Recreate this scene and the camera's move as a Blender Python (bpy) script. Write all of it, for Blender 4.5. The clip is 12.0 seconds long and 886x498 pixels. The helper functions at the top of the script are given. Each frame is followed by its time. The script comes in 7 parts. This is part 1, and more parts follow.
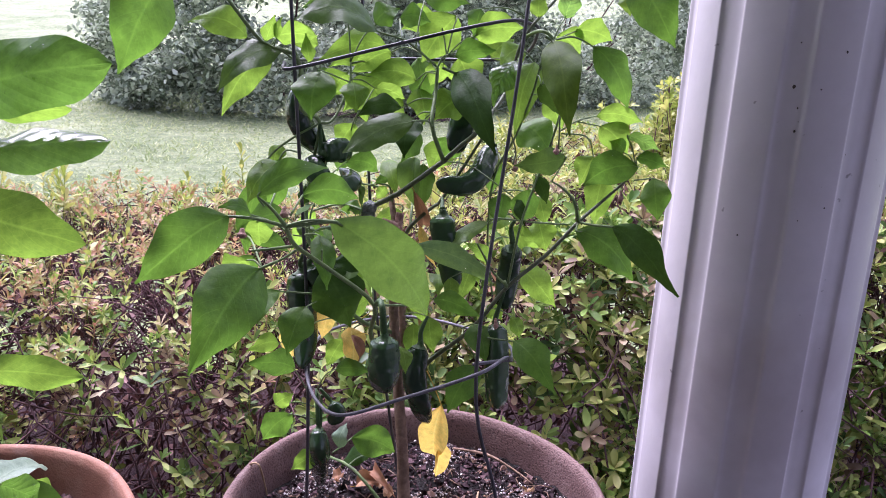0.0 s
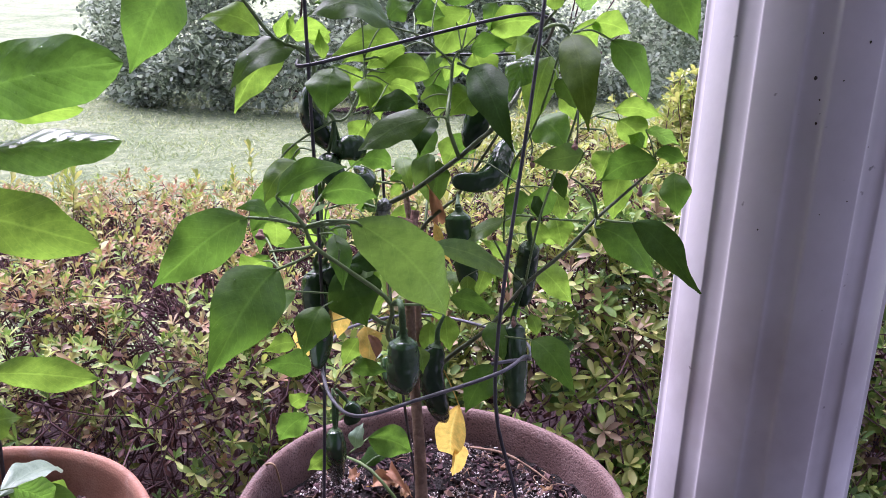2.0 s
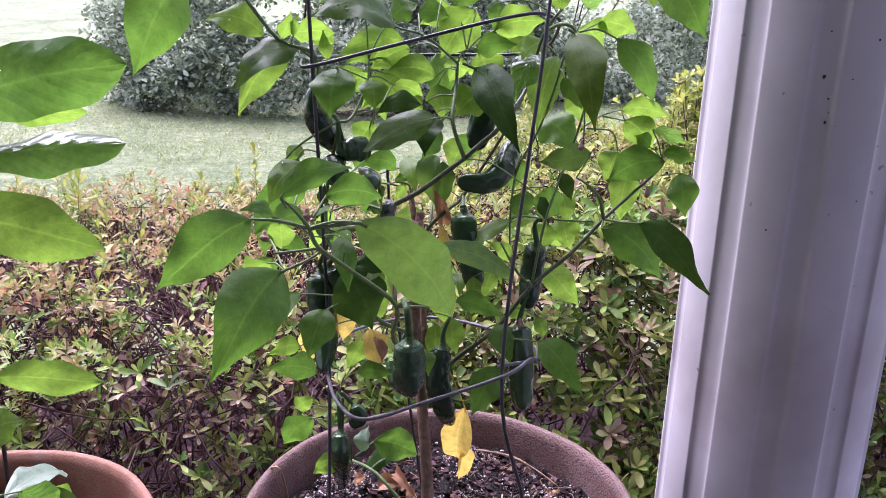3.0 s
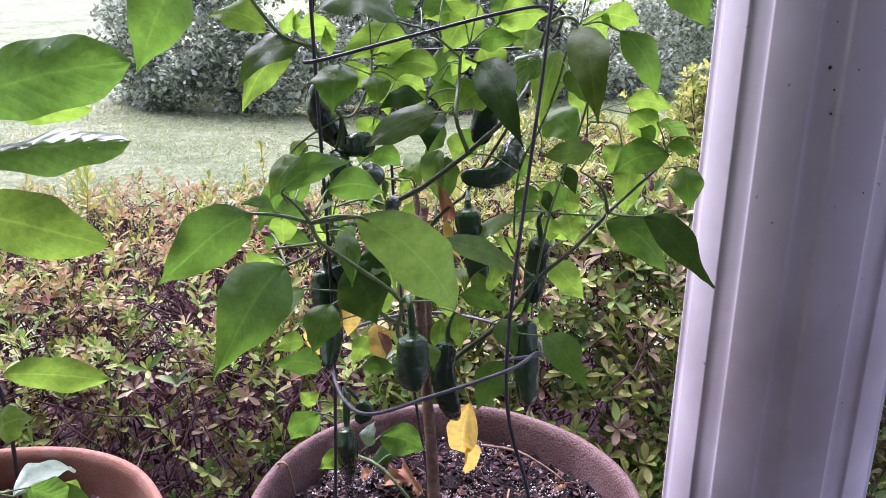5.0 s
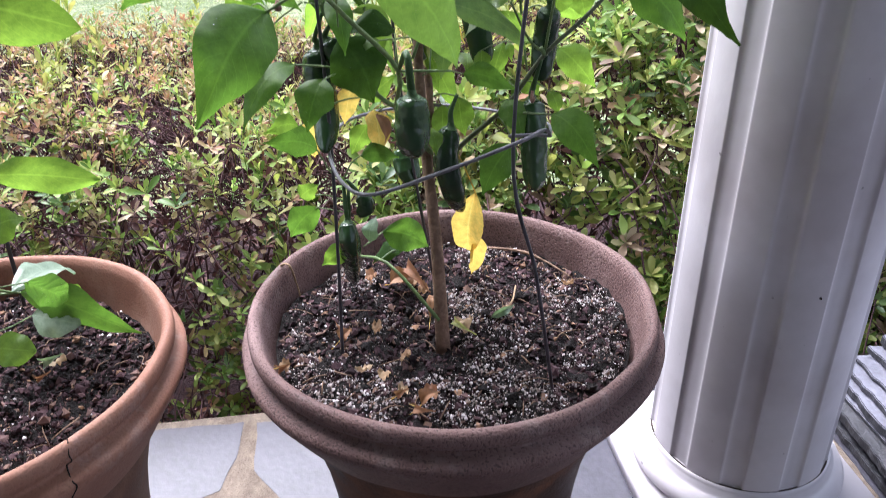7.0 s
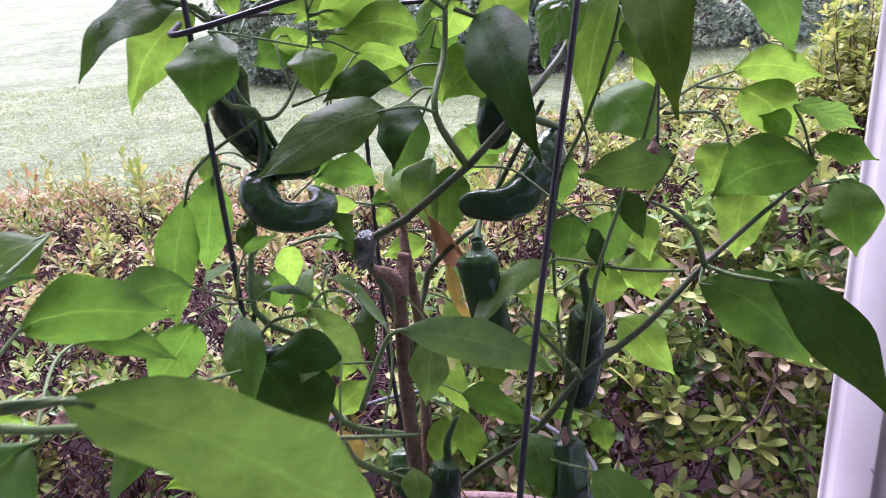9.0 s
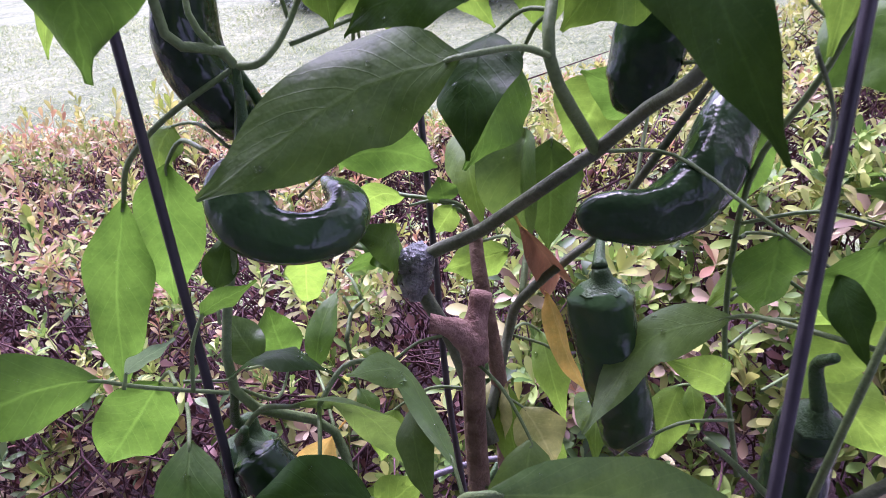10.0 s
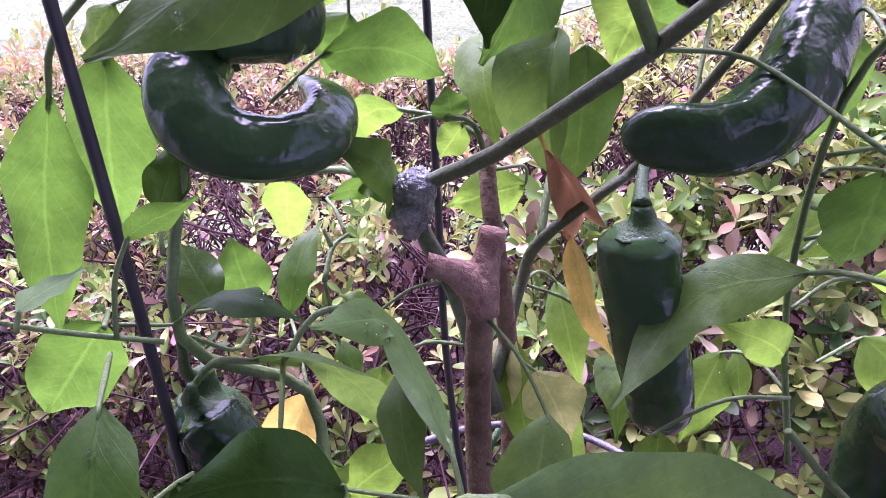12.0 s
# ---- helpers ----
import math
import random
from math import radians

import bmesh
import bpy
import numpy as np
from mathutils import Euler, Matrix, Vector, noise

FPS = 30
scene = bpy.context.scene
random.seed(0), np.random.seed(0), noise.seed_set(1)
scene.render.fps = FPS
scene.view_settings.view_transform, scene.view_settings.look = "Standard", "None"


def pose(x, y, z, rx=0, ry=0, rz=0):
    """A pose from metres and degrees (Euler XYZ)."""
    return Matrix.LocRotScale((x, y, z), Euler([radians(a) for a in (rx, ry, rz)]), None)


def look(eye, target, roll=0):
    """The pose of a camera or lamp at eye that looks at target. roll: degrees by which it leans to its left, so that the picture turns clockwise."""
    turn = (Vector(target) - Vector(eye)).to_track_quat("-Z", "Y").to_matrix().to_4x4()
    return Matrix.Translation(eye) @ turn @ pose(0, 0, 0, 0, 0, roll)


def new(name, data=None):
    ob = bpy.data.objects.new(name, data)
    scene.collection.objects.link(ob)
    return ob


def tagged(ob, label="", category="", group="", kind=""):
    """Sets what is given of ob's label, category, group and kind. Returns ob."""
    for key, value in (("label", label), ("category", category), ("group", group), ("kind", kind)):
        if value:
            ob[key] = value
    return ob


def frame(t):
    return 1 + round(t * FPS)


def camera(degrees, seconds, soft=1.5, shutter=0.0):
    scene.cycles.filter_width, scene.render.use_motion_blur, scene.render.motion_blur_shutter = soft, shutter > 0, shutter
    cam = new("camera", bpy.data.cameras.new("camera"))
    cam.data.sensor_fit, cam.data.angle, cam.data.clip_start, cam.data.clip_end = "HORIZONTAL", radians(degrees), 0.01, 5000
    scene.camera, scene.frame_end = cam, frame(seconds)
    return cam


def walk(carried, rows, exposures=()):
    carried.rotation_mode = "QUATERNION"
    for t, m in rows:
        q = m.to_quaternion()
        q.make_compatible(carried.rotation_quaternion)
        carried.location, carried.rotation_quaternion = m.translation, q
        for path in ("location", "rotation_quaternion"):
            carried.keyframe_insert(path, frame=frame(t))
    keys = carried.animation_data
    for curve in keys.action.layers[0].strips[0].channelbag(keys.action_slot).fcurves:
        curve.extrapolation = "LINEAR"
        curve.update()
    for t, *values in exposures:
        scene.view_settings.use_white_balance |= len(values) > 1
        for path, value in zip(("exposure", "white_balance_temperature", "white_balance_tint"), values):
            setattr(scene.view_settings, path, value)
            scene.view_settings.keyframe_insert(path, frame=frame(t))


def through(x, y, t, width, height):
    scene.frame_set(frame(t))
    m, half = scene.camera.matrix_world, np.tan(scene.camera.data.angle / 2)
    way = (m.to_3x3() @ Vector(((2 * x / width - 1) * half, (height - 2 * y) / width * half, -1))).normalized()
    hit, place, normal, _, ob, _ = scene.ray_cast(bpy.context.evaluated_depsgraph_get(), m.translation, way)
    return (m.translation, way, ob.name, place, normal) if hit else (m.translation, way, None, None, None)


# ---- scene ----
cam = camera(60.8, 12.0, 0.75, 0.2)
PATH = [
    (0, (0.022, -0.026, 0.77), (-0.038, 1.882, 0.174), 1.6),
    (0.5, (0.013, -0.015, 0.761), (-0.055, 1.895, 0.17), 1.5),
    (1, (0.012, -0.019, 0.766), (-0.062, 1.889, 0.171), 1.2),
    (1.5, (0.014, -0.018, 0.769), (-0.062, 1.887, 0.164), 1.0),
    (2, (0.014, -0.018, 0.77), (-0.064, 1.885, 0.16), 0.9),
    (2.5, (0.014, -0.017, 0.77), (-0.069, 1.886, 0.161), 0.8),
    (3, (0.013, -0.014, 0.768), (-0.077, 1.89, 0.164), 0.6),
    (5, (0.017, -0.014, 0.766), (-0.097, 1.887, 0.155), -0.0),
    (5.5, (0.02, -0.006, 0.735), (-0.098, 1.856, 0.014), -0.3),
    (6, (0.019, 0.002, 0.696), (-0.1, 1.751, -0.267), -1.1),
    (6.5, (0.019, 0.006, 0.693), (-0.107, 1.71, -0.346), -1.6),
    (7, (0.017, -0.005, 0.702), (-0.103, 1.744, -0.261), -1.4),
    (7.5, (0.022, -0.009, 0.755), (-0.09, 1.847, 0.018), -1.9),
    (7.7, (0.021, -0.009, 0.754), (-0.111, 1.86, 0.056), -2.1),
    (9.3, (0.072, 0.294, 0.741), (-0.416, 2.101, 0.037), -5.3),
    (9.5, (0.053, 0.324, 0.736), (-0.469, 2.108, -0.001), -5.8),
    (10, (0.018, 0.387, 0.723), (-0.525, 2.111, -0.133), -5.8),
    (10.5, (0.005, 0.418, 0.705), (-0.546, 2.107, -0.212), -5.1),
    (11, (-0.002, 0.434, 0.695), (-0.558, 2.11, -0.245), -4.3),
    (11.5, (0.001, 0.427, 0.694), (-0.531, 2.106, -0.254), -3.6),
    (12, (0.005, 0.425, 0.697), (-0.533, 2.086, -0.277), -3.6),
]
walk(cam, [(t, look(eye, target, roll)) for t, eye, target, roll in PATH], [(0, 1.51, 5700, 35), (5.0, 1.51, 5700, 37), (6.5, 1.71, 5800, 25), (7.2, 1.76, 5850, 14), (7.7, 1.80, 5800, 14), (9.3, 1.49, 5550, 46), (10.5, 1.77, 5400, 59), (12, 1.98, 5400, 64)])

# ---- light ----
world = bpy.data.worlds.new("overcast_sky")
scene.world = world
world.use_nodes = True
wn = world.node_tree
wn.nodes.clear()
sky = wn.nodes.new("ShaderNodeTexSky")
sky.sky_type = "NISHITA"
sky.sun_disc = False
sky.sun_elevation = radians(59)
sky.sun_rotation = radians(-30)
sky.dust_density = 4.0
grey = wn.nodes.new("ShaderNodeHueSaturation")
grey.inputs["Saturation"].default_value = 0.40
bg = wn.nodes.new("ShaderNodeBackground")
bg.inputs["Strength"].default_value = 0.125
wout = wn.nodes.new("ShaderNodeOutputWorld")
wn.links.new(sky.outputs[0], grey.inputs["Color"])
wn.links.new(grey.outputs[0], bg.inputs["Color"])
wn.links.new(bg.outputs[0], wout.inputs["Surface"])

sun_data = bpy.data.lights.new("sun", "SUN")
sun_data.energy = 2.75
sun_data.angle = radians(40)
sun_data.color = (1.0, 0.97, 0.93)
sun = new("sun", sun_data)
sun.matrix_world = look((-2.6, 3.2, 7), (0, 0, 0))

# ---- materials ----


class Mat:
    """A node material with a few shorthand makers."""

    def __init__(self, name):
        self.m = bpy.data.materials.new(name)
        self.m.use_nodes = True
        self.t = self.m.node_tree
        self.p = self.t.nodes["Principled BSDF"]
        self.out = self.t.nodes["Material Output"]

    def n(self, kind, **inputs):
        node = self.t.nodes.new(kind)
        for key, value in inputs.items():
            node.inputs[key.replace("_", " ")].default_value = value
        return node

    def link(self, a, b):
        self.t.links.new(a, b)

    def coord(self, kind="Object"):
        return self.n("ShaderNodeTexCoord").outputs[kind]

    def noise(self, scale, detail=4.0, rough=0.6, src=None):
        node = self.n("ShaderNodeTexNoise", Scale=scale, Detail=detail, Roughness=rough)
        self.link(src or self.coord(), node.inputs["Vector"])
        return node.outputs["Fac"]

    def ramp(self, fac, *stops):
        node = self.n("ShaderNodeValToRGB")
        el = node.color_ramp.elements
        while len(el) < len(stops):
            el.new(0.5)
        for e, (pos, col) in zip(el, stops):
            e.position, e.color = pos, (*col, 1)
        self.link(fac, node.inputs["Fac"])
        return node.outputs["Color"]

    def math(self, op, a, b=0.0, c=0.0):
        node = self.n("ShaderNodeMath")
        node.operation = op
        for i, v in enumerate((a, b, c)):
            if isinstance(v, (int, float)):
                node.inputs[i].default_value = v
            else:
                self.link(v, node.inputs[i])
        return node.outputs[0]

    def mix(self, fac, a, b, blend="MIX"):
        node = self.n("ShaderNodeMix")
        node.data_type, node.blend_type = "RGBA", blend
        for i, v in ((0, fac), (6, a), (7, b)):
            if isinstance(v, (int, float)):
                node.inputs[i].default_value = v
            elif isinstance(v, tuple):
                node.inputs[i].default_value = (*v, 1)
            else:
                self.link(v, node.inputs[i])
        return node.outputs[2]

    def bump(self, height, strength=0.3, distance=0.002):
        node = self.n("ShaderNodeBump", Strength=strength, Distance=distance)
        self.link(height, node.inputs["Height"])
        self.link(node.outputs[0], self.p.inputs["Normal"])
        return node.outputs[0]

    def base(self, col, rough=0.6, spec=0.5):
        if isinstance(col, tuple):
            self.p.inputs["Base Color"].default_value = (*col, 1)
        else:
            self.link(col, self.p.inputs["Base Color"])
        if isinstance(rough, (int, float)):
            self.p.inputs["Roughness"].default_value = rough
        else:
            self.link(rough, self.p.inputs["Roughness"])
        self.p.inputs["Specular IOR Level"].default_value = spec
        return self

    def thin(self, col, share, normal=None):
        """Lets light through, as leaves do."""
        tr = self.n("ShaderNodeBsdfTranslucent")
        self.link(col, tr.inputs["Color"])
        if normal is not None:
            self.link(normal, tr.inputs["Normal"])
        mx = self.n("ShaderNodeMixShader", Fac=share)
        self.link(self.p.outputs[0], mx.inputs[1])
        self.link(tr.outputs[0], mx.inputs[2])
        self.link(mx.outputs[0], self.out.inputs["Surface"])
        return self


def speckled(name, dark, light, scale, rough, bump=0.3, fine=12.0, spec=0.4, dist=0.002):
    m = Mat(name)
    big = m.noise(scale)
    small = m.noise(scale * fine, 3.0)
    mixed = m.math("ADD", m.math("MULTIPLY", big, 0.6), m.math("MULTIPLY", small, 0.4))
    m.base(m.ramp(mixed, (0.32, dark), (0.68, light)), rough, spec)
    m.bump(small, bump, dist)
    return m.m


def blade_material(name, dark, light, vein, through, share=0.4, rough=0.38, ribs=9.0, vein_amount=0.13, spec=0.5, pillow=0.04):
    """A leaf with a midrib and side veins laid out on its own length and width."""
    m = Mat(name)
    uv = m.n("ShaderNodeUVMap")
    sep = m.n("ShaderNodeSeparateXYZ")
    m.link(uv.outputs[0], sep.inputs[0])
    along, across = sep.outputs[0], m.math("ABSOLUTE", m.math("SUBTRACT", sep.outputs[1], 0.5))
    wob = m.math("MULTIPLY", m.noise(35.0, 2.0), 0.06)
    lane = m.math("FRACT", m.math("MULTIPLY", m.math("ADD", m.math("SUBTRACT", along, m.math("MULTIPLY", across, 0.55)), wob), ribs))
    side = m.math("SUBTRACT", 1.0, m.math("MULTIPLY", m.math("ABSOLUTE", m.math("SUBTRACT", lane, 0.5)), 17.0))
    side = m.math("MAXIMUM", side, 0.0)
    mid = m.math("MAXIMUM", m.math("SUBTRACT", 1.0, m.math("MULTIPLY", across, 28.0)), 0.0)
    net = m.n("ShaderNodeTexVoronoi", Scale=330.0)
    net.feature = "DISTANCE_TO_EDGE"
    m.link(m.coord(), net.inputs["Vector"])
    fine = m.math("MAXIMUM", m.math("SUBTRACT", 1.0, m.math("MULTIPLY", net.outputs["Distance"], 9.0)), 0.0)
    veins = m.math("MINIMUM", m.math("ADD", m.math("ADD", m.math("MULTIPLY", side, 0.5), m.math("MULTIPLY", fine, 0.14)), mid), 1.0)
    info = m.n("ShaderNodeObjectInfo")
    patch = m.math("ADD", m.math("MULTIPLY", m.noise(22.0), 0.45), m.math("MULTIPLY", info.outputs["Random"], 0.55))
    body = m.ramp(patch, (0.2, dark), (0.75, light))
    mottle = m.ramp(m.noise(120.0, 4.0, 0.7), (0.3, (0.62, 0.68, 0.6)), (0.7, (1.25, 1.2, 1.2)))
    body = m.mix(0.8, body, mottle, "MULTIPLY")
    specks = m.ramp(m.noise(420.0, 2.0), (0.64, (0, 0, 0)), (0.72, (1, 1, 1)))
    body = m.mix(m.math("MULTIPLY", specks, 0.22), body, tuple(min(1.0, c * 1.9) for c in light))
    col = m.mix(m.math("MULTIPLY", veins, vein_amount * 2.6), body, vein)
    m.base(col, m.math("ADD", rough - 0.08, m.math("MULTIPLY", m.noise(60.0), 0.2)), spec)
    nrm = m.bump(m.math("ADD", m.math("ADD", m.math("MULTIPLY", veins, -0.10), m.math("MULTIPLY", m.math("SINE", m.math("MULTIPLY", lane, math.pi)), pillow)), m.noise(75.0, 4.0)), 0.38, 0.0018)
    glow = m.mix(1.0, col, through, "MULTIPLY")
    glow = m.mix(0.6, glow, through)
    glow = m.mix(0.7, glow, mottle, "MULTIPLY")
    glow = m.mix(m.math("MULTIPLY", veins, 0.36), glow, tuple(min(1.0, c * 1.3) for c in through))
    m.thin(glow, share, nrm)
    return m.m


def island_leaf(name, stops, through, share=0.35, rough=0.45, patch_scale=2.5, patch=0.4):
    """Small joined leaves, each of its own tint, in drifting patches."""
    m = Mat(name)
    geo = m.n("ShaderNodeNewGeometry")
    f = m.math("ADD", m.math("MULTIPLY", geo.outputs["Random Per Island"], 1.0 - patch), m.math("MULTIPLY", m.noise(patch_scale, 2.0), patch))
    col = m.ramp(f, *stops)
    m.base(col, rough - 0.05, 0.32)
    m.thin(m.mix(0.5, col, through, "MULTIPLY"), share)
    return m.m


LEAF = blade_material("pepper_leaf_green", (0.034, 0.090, 0.014), (0.078, 0.160, 0.030), (0.13, 0.21, 0.06), (0.26, 0.52, 0.06), 0.42, 0.48, vein_amount=0.075, spec=0.34)
# Duller copy of the green leaf, with shade put into its colour.
LEAF_DULL = blade_material("pepper_leaf_dull", (0.042, 0.094, 0.022), (0.084, 0.148, 0.038), (0.10, 0.165, 0.055), (0.23, 0.40, 0.06), 0.36, 0.44, vein_amount=0.05, spec=0.36)
# Lighter copy of the green leaf; sky light on low leaves is painted in.
LEAF_LIT = blade_material("pepper_leaf_lit", (0.070, 0.146, 0.038), (0.125, 0.215, 0.062), (0.18, 0.27, 0.10), (0.36, 0.58, 0.10), 0.42, 0.42, vein_amount=0.06, spec=0.5)
LEAF_DARK = blade_material("pepper_leaf_dark", (0.016, 0.050, 0.008), (0.036, 0.088, 0.014), (0.05, 0.10, 0.03), (0.13, 0.25, 0.03), 0.28, 0.44, vein_amount=0.05, spec=0.14)
# Light green of young leaves, also painted on leaves with light behind them.
LEAF_LIGHT = blade_material("pepper_leaf_light", (0.056, 0.132, 0.018), (0.124, 0.220, 0.040), (0.21, 0.31, 0.10), (0.43, 0.70, 0.085), 0.5, 0.46, vein_amount=0.085, spec=0.3)
LEAF_BRONZE = blade_material("pepper_leaf_bronze", (0.034, 0.082, 0.012), (0.080, 0.130, 0.020), (0.10, 0.13, 0.04), (0.24, 0.36, 0.04), 0.38, 0.5, vein_amount=0.07, spec=0.12)
LEAF_QUILTED = blade_material("pepper_leaf_quilted", (0.030, 0.092, 0.016), (0.070, 0.160, 0.034), (0.05, 0.12, 0.03), (0.27, 0.54, 0.07), 0.45, 0.30, 7.0, 0.13, 0.5, 0.5)
LEAF_WET = blade_material("pepper_leaf_wet", (0.05, 0.115, 0.03), (0.08, 0.17, 0.045), (0.08, 0.16, 0.06), (0.34, 0.62, 0.1), 0.6, 0.12, 8.0, 0.06, 1.0, 0.55)
LEAF_YELLOW = blade_material("pepper_leaf_yellow", (0.60, 0.40, 0.07), (0.80, 0.60, 0.16), (0.8, 0.65, 0.3), (0.95, 0.75, 0.2), 0.4, 0.5)
LEAF_BROWN = blade_material("pepper_leaf_withered", (0.20, 0.075, 0.035), (0.42, 0.22, 0.12), (0.3, 0.14, 0.07), (0.42, 0.24, 0.11), 0.25, 0.6)
SCRAP_TAN = blade_material("dry_leaf_tan", (0.30, 0.17, 0.09), (0.52, 0.35, 0.21), (0.4, 0.24, 0.13), (0.5, 0.33, 0.18), 0.2, 0.65)
SCRAP_PALE = blade_material("dry_leaf_pale", (0.42, 0.29, 0.18), (0.62, 0.48, 0.34), (0.5, 0.36, 0.24), (0.6, 0.45, 0.28), 0.2, 0.65)
LEAF_FADED = blade_material("pepper_leaf_fading", (0.36, 0.42, 0.13), (0.56, 0.56, 0.24), (0.6, 0.6, 0.36), (0.75, 0.75, 0.28), 0.5, 0.5)
# Pale undersides; on one wet leaf the paleness is a painted sheen.
LEAF_PALE = blade_material("pepper_leaf_pale_underside_sheen", (0.19, 0.28, 0.20), (0.32, 0.41, 0.32), (0.42, 0.52, 0.38), (0.4, 0.6, 0.25), 0.3, 0.35)

STEM = speckled("green_stem", (0.085, 0.14, 0.045), (0.19, 0.27, 0.10), 60, 0.5, 0.3)
STEM_DARK = speckled("dark_green_stem", (0.055, 0.07, 0.036), (0.16, 0.185, 0.105), 60, 0.5, 0.3)
BARK = speckled("woody_stem", (0.11, 0.064, 0.042), (0.33, 0.215, 0.15), 60, 0.75, 0.6, 5.0, 0.3, 0.003)
SCAR = speckled("pruned_wood", (0.19, 0.095, 0.075), (0.42, 0.26, 0.21), 110, 0.7, 0.6, 4.0, 0.3, 0.003)


def pepper_material(name, dark, light):
    m = Mat(name)
    info = m.n("ShaderNodeObjectInfo")
    f = m.math("ADD", m.math("MULTIPLY", m.noise(30.0), 0.6), m.math("MULTIPLY", info.outputs["Random"], 0.4))
    m.base(m.ramp(f, (0.25, dark), (0.75, light)), m.math("ADD", 0.10, m.math("MULTIPLY", m.noise(130.0, 3.0), 0.2)), 0.45)
    m.p.inputs["Coat Weight"].default_value = 0.0
    m.p.inputs["Coat Roughness"].default_value = 0.15
    m.bump(m.math("ADD", m.noise(75.0, 1.0), m.math("MULTIPLY", m.noise(190.0, 2.0), 0.22)), 0.7, 0.0042)
    return m.m


PEPPER = pepper_material("pepper_skin", (0.010, 0.029, 0.011), (0.034, 0.078, 0.028))
PEPPER_YOUNG = pepper_material("young_pepper_skin", (0.030, 0.072, 0.026), (0.070, 0.138, 0.050))
CAP = speckled("pepper_cap_green", (0.025, 0.065, 0.018), (0.055, 0.115, 0.032), 80, 0.5, 0.4)


def wire_material():
    m = Mat("cage_wire")
    f = m.noise(50.0)
    m.base(m.ramp(f, (0.35, (0.02, 0.018, 0.024)), (0.7, (0.06, 0.052, 0.065))), 0.42, 0.5)
    m.bump(m.noise(300.0), 0.3, 0.0006)
    return m.m


WIRE = wire_material()
GALV = speckled("galvanised_wire", (0.07, 0.065, 0.08), (0.18, 0.17, 0.20), 80, 0.4, 0.3)
TWINE = speckled("tan_twine", (0.25, 0.16, 0.09), (0.45, 0.32, 0.2), 200, 0.9, 0.5)


def water():
    m = Mat("rain_water")
    m.base((1.0, 1.0, 1.0), 0.02, 0.5)
    m.p.inputs["Transmission Weight"].default_value = 1.0
    m.p.inputs["IOR"].default_value = 1.33
    return m.m


WATER = water()
TAPE = speckled("silver_tape", (0.09, 0.095, 0.11), (0.34, 0.35, 0.37), 150, 0.10, 1.0, 2.5, 1.0, 0.006)


def clay(name, dark, mid, light, damp, salt=0.22, pitted=0.55):
    m = Mat(name)
    co = m.coord()
    big = m.noise(9.0, 6.0, 0.65, co)
    pits = m.noise(480.0, 2.0, 0.5, co)
    col = m.ramp(big, (0.3, dark), (0.5, mid), (0.72, light))
    pit = m.ramp(pits, (0.36, (0.30, 0.27, 0.28)), (0.45, (1, 1, 1)))
    col = m.mix(pitted, col, pit, "MULTIPLY")
    bloom = m.ramp(m.noise(26.0, 6.0, 0.7, co), (0.55, (0, 0, 0)), (0.75, (1, 1, 1)))
    col = m.mix(m.math("MULTIPLY", bloom, salt), col, (0.55, 0.48, 0.46))
    m.base(col, m.ramp(big, (0.3, (damp, damp, damp)), (0.7, (0.85, 0.85, 0.85))), 0.25)
    m.bump(m.math("ADD", pits, m.math("MULTIPLY", big, 1.5)), 0.2 + 0.7 * pitted, 0.0016)
    return m.m


CLAY_OLD = clay("weathered_terracotta", (0.100, 0.056, 0.052), (0.175, 0.106, 0.098), (0.27, 0.185, 0.178), 0.5, 0.2, 0.7)
CLAY = clay("terracotta", (0.205, 0.090, 0.058), (0.30, 0.146, 0.100), (0.41, 0.255, 0.195), 0.5, 0.3, 0.22)
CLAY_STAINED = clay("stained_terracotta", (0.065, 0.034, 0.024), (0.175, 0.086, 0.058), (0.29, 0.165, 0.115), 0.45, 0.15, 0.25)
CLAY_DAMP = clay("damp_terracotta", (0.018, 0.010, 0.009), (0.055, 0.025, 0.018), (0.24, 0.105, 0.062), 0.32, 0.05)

SOIL = speckled("potting_soil", (0.008, 0.007, 0.007), (0.028, 0.021, 0.020), 70, 0.9, 1.0, 8.0, 0.3, 0.006)


def chips(name, stops, rough=0.8):
    m = Mat(name)
    geo = m.n("ShaderNodeNewGeometry")
    m.base(m.ramp(geo.outputs["Random Per Island"], *stops), rough, 0.12)
    m.bump(m.noise(400.0), 0.4, 0.001)
    return m.m


CHIP = chips("bark_chips", ((0.0, (0.014, 0.010, 0.011)), (0.5, (0.048, 0.027, 0.032)), (0.8, (0.105, 0.062, 0.068)), (0.95, (0.19, 0.12, 0.095)), (1.0, (0.32, 0.19, 0.12))))
PERLITE = chips("perlite_grains", ((0.0, (0.16, 0.12, 0.11)), (0.4, (0.33, 0.28, 0.26)), (0.75, (0.46, 0.41, 0.42)), (1.0, (0.74, 0.70, 0.72))))


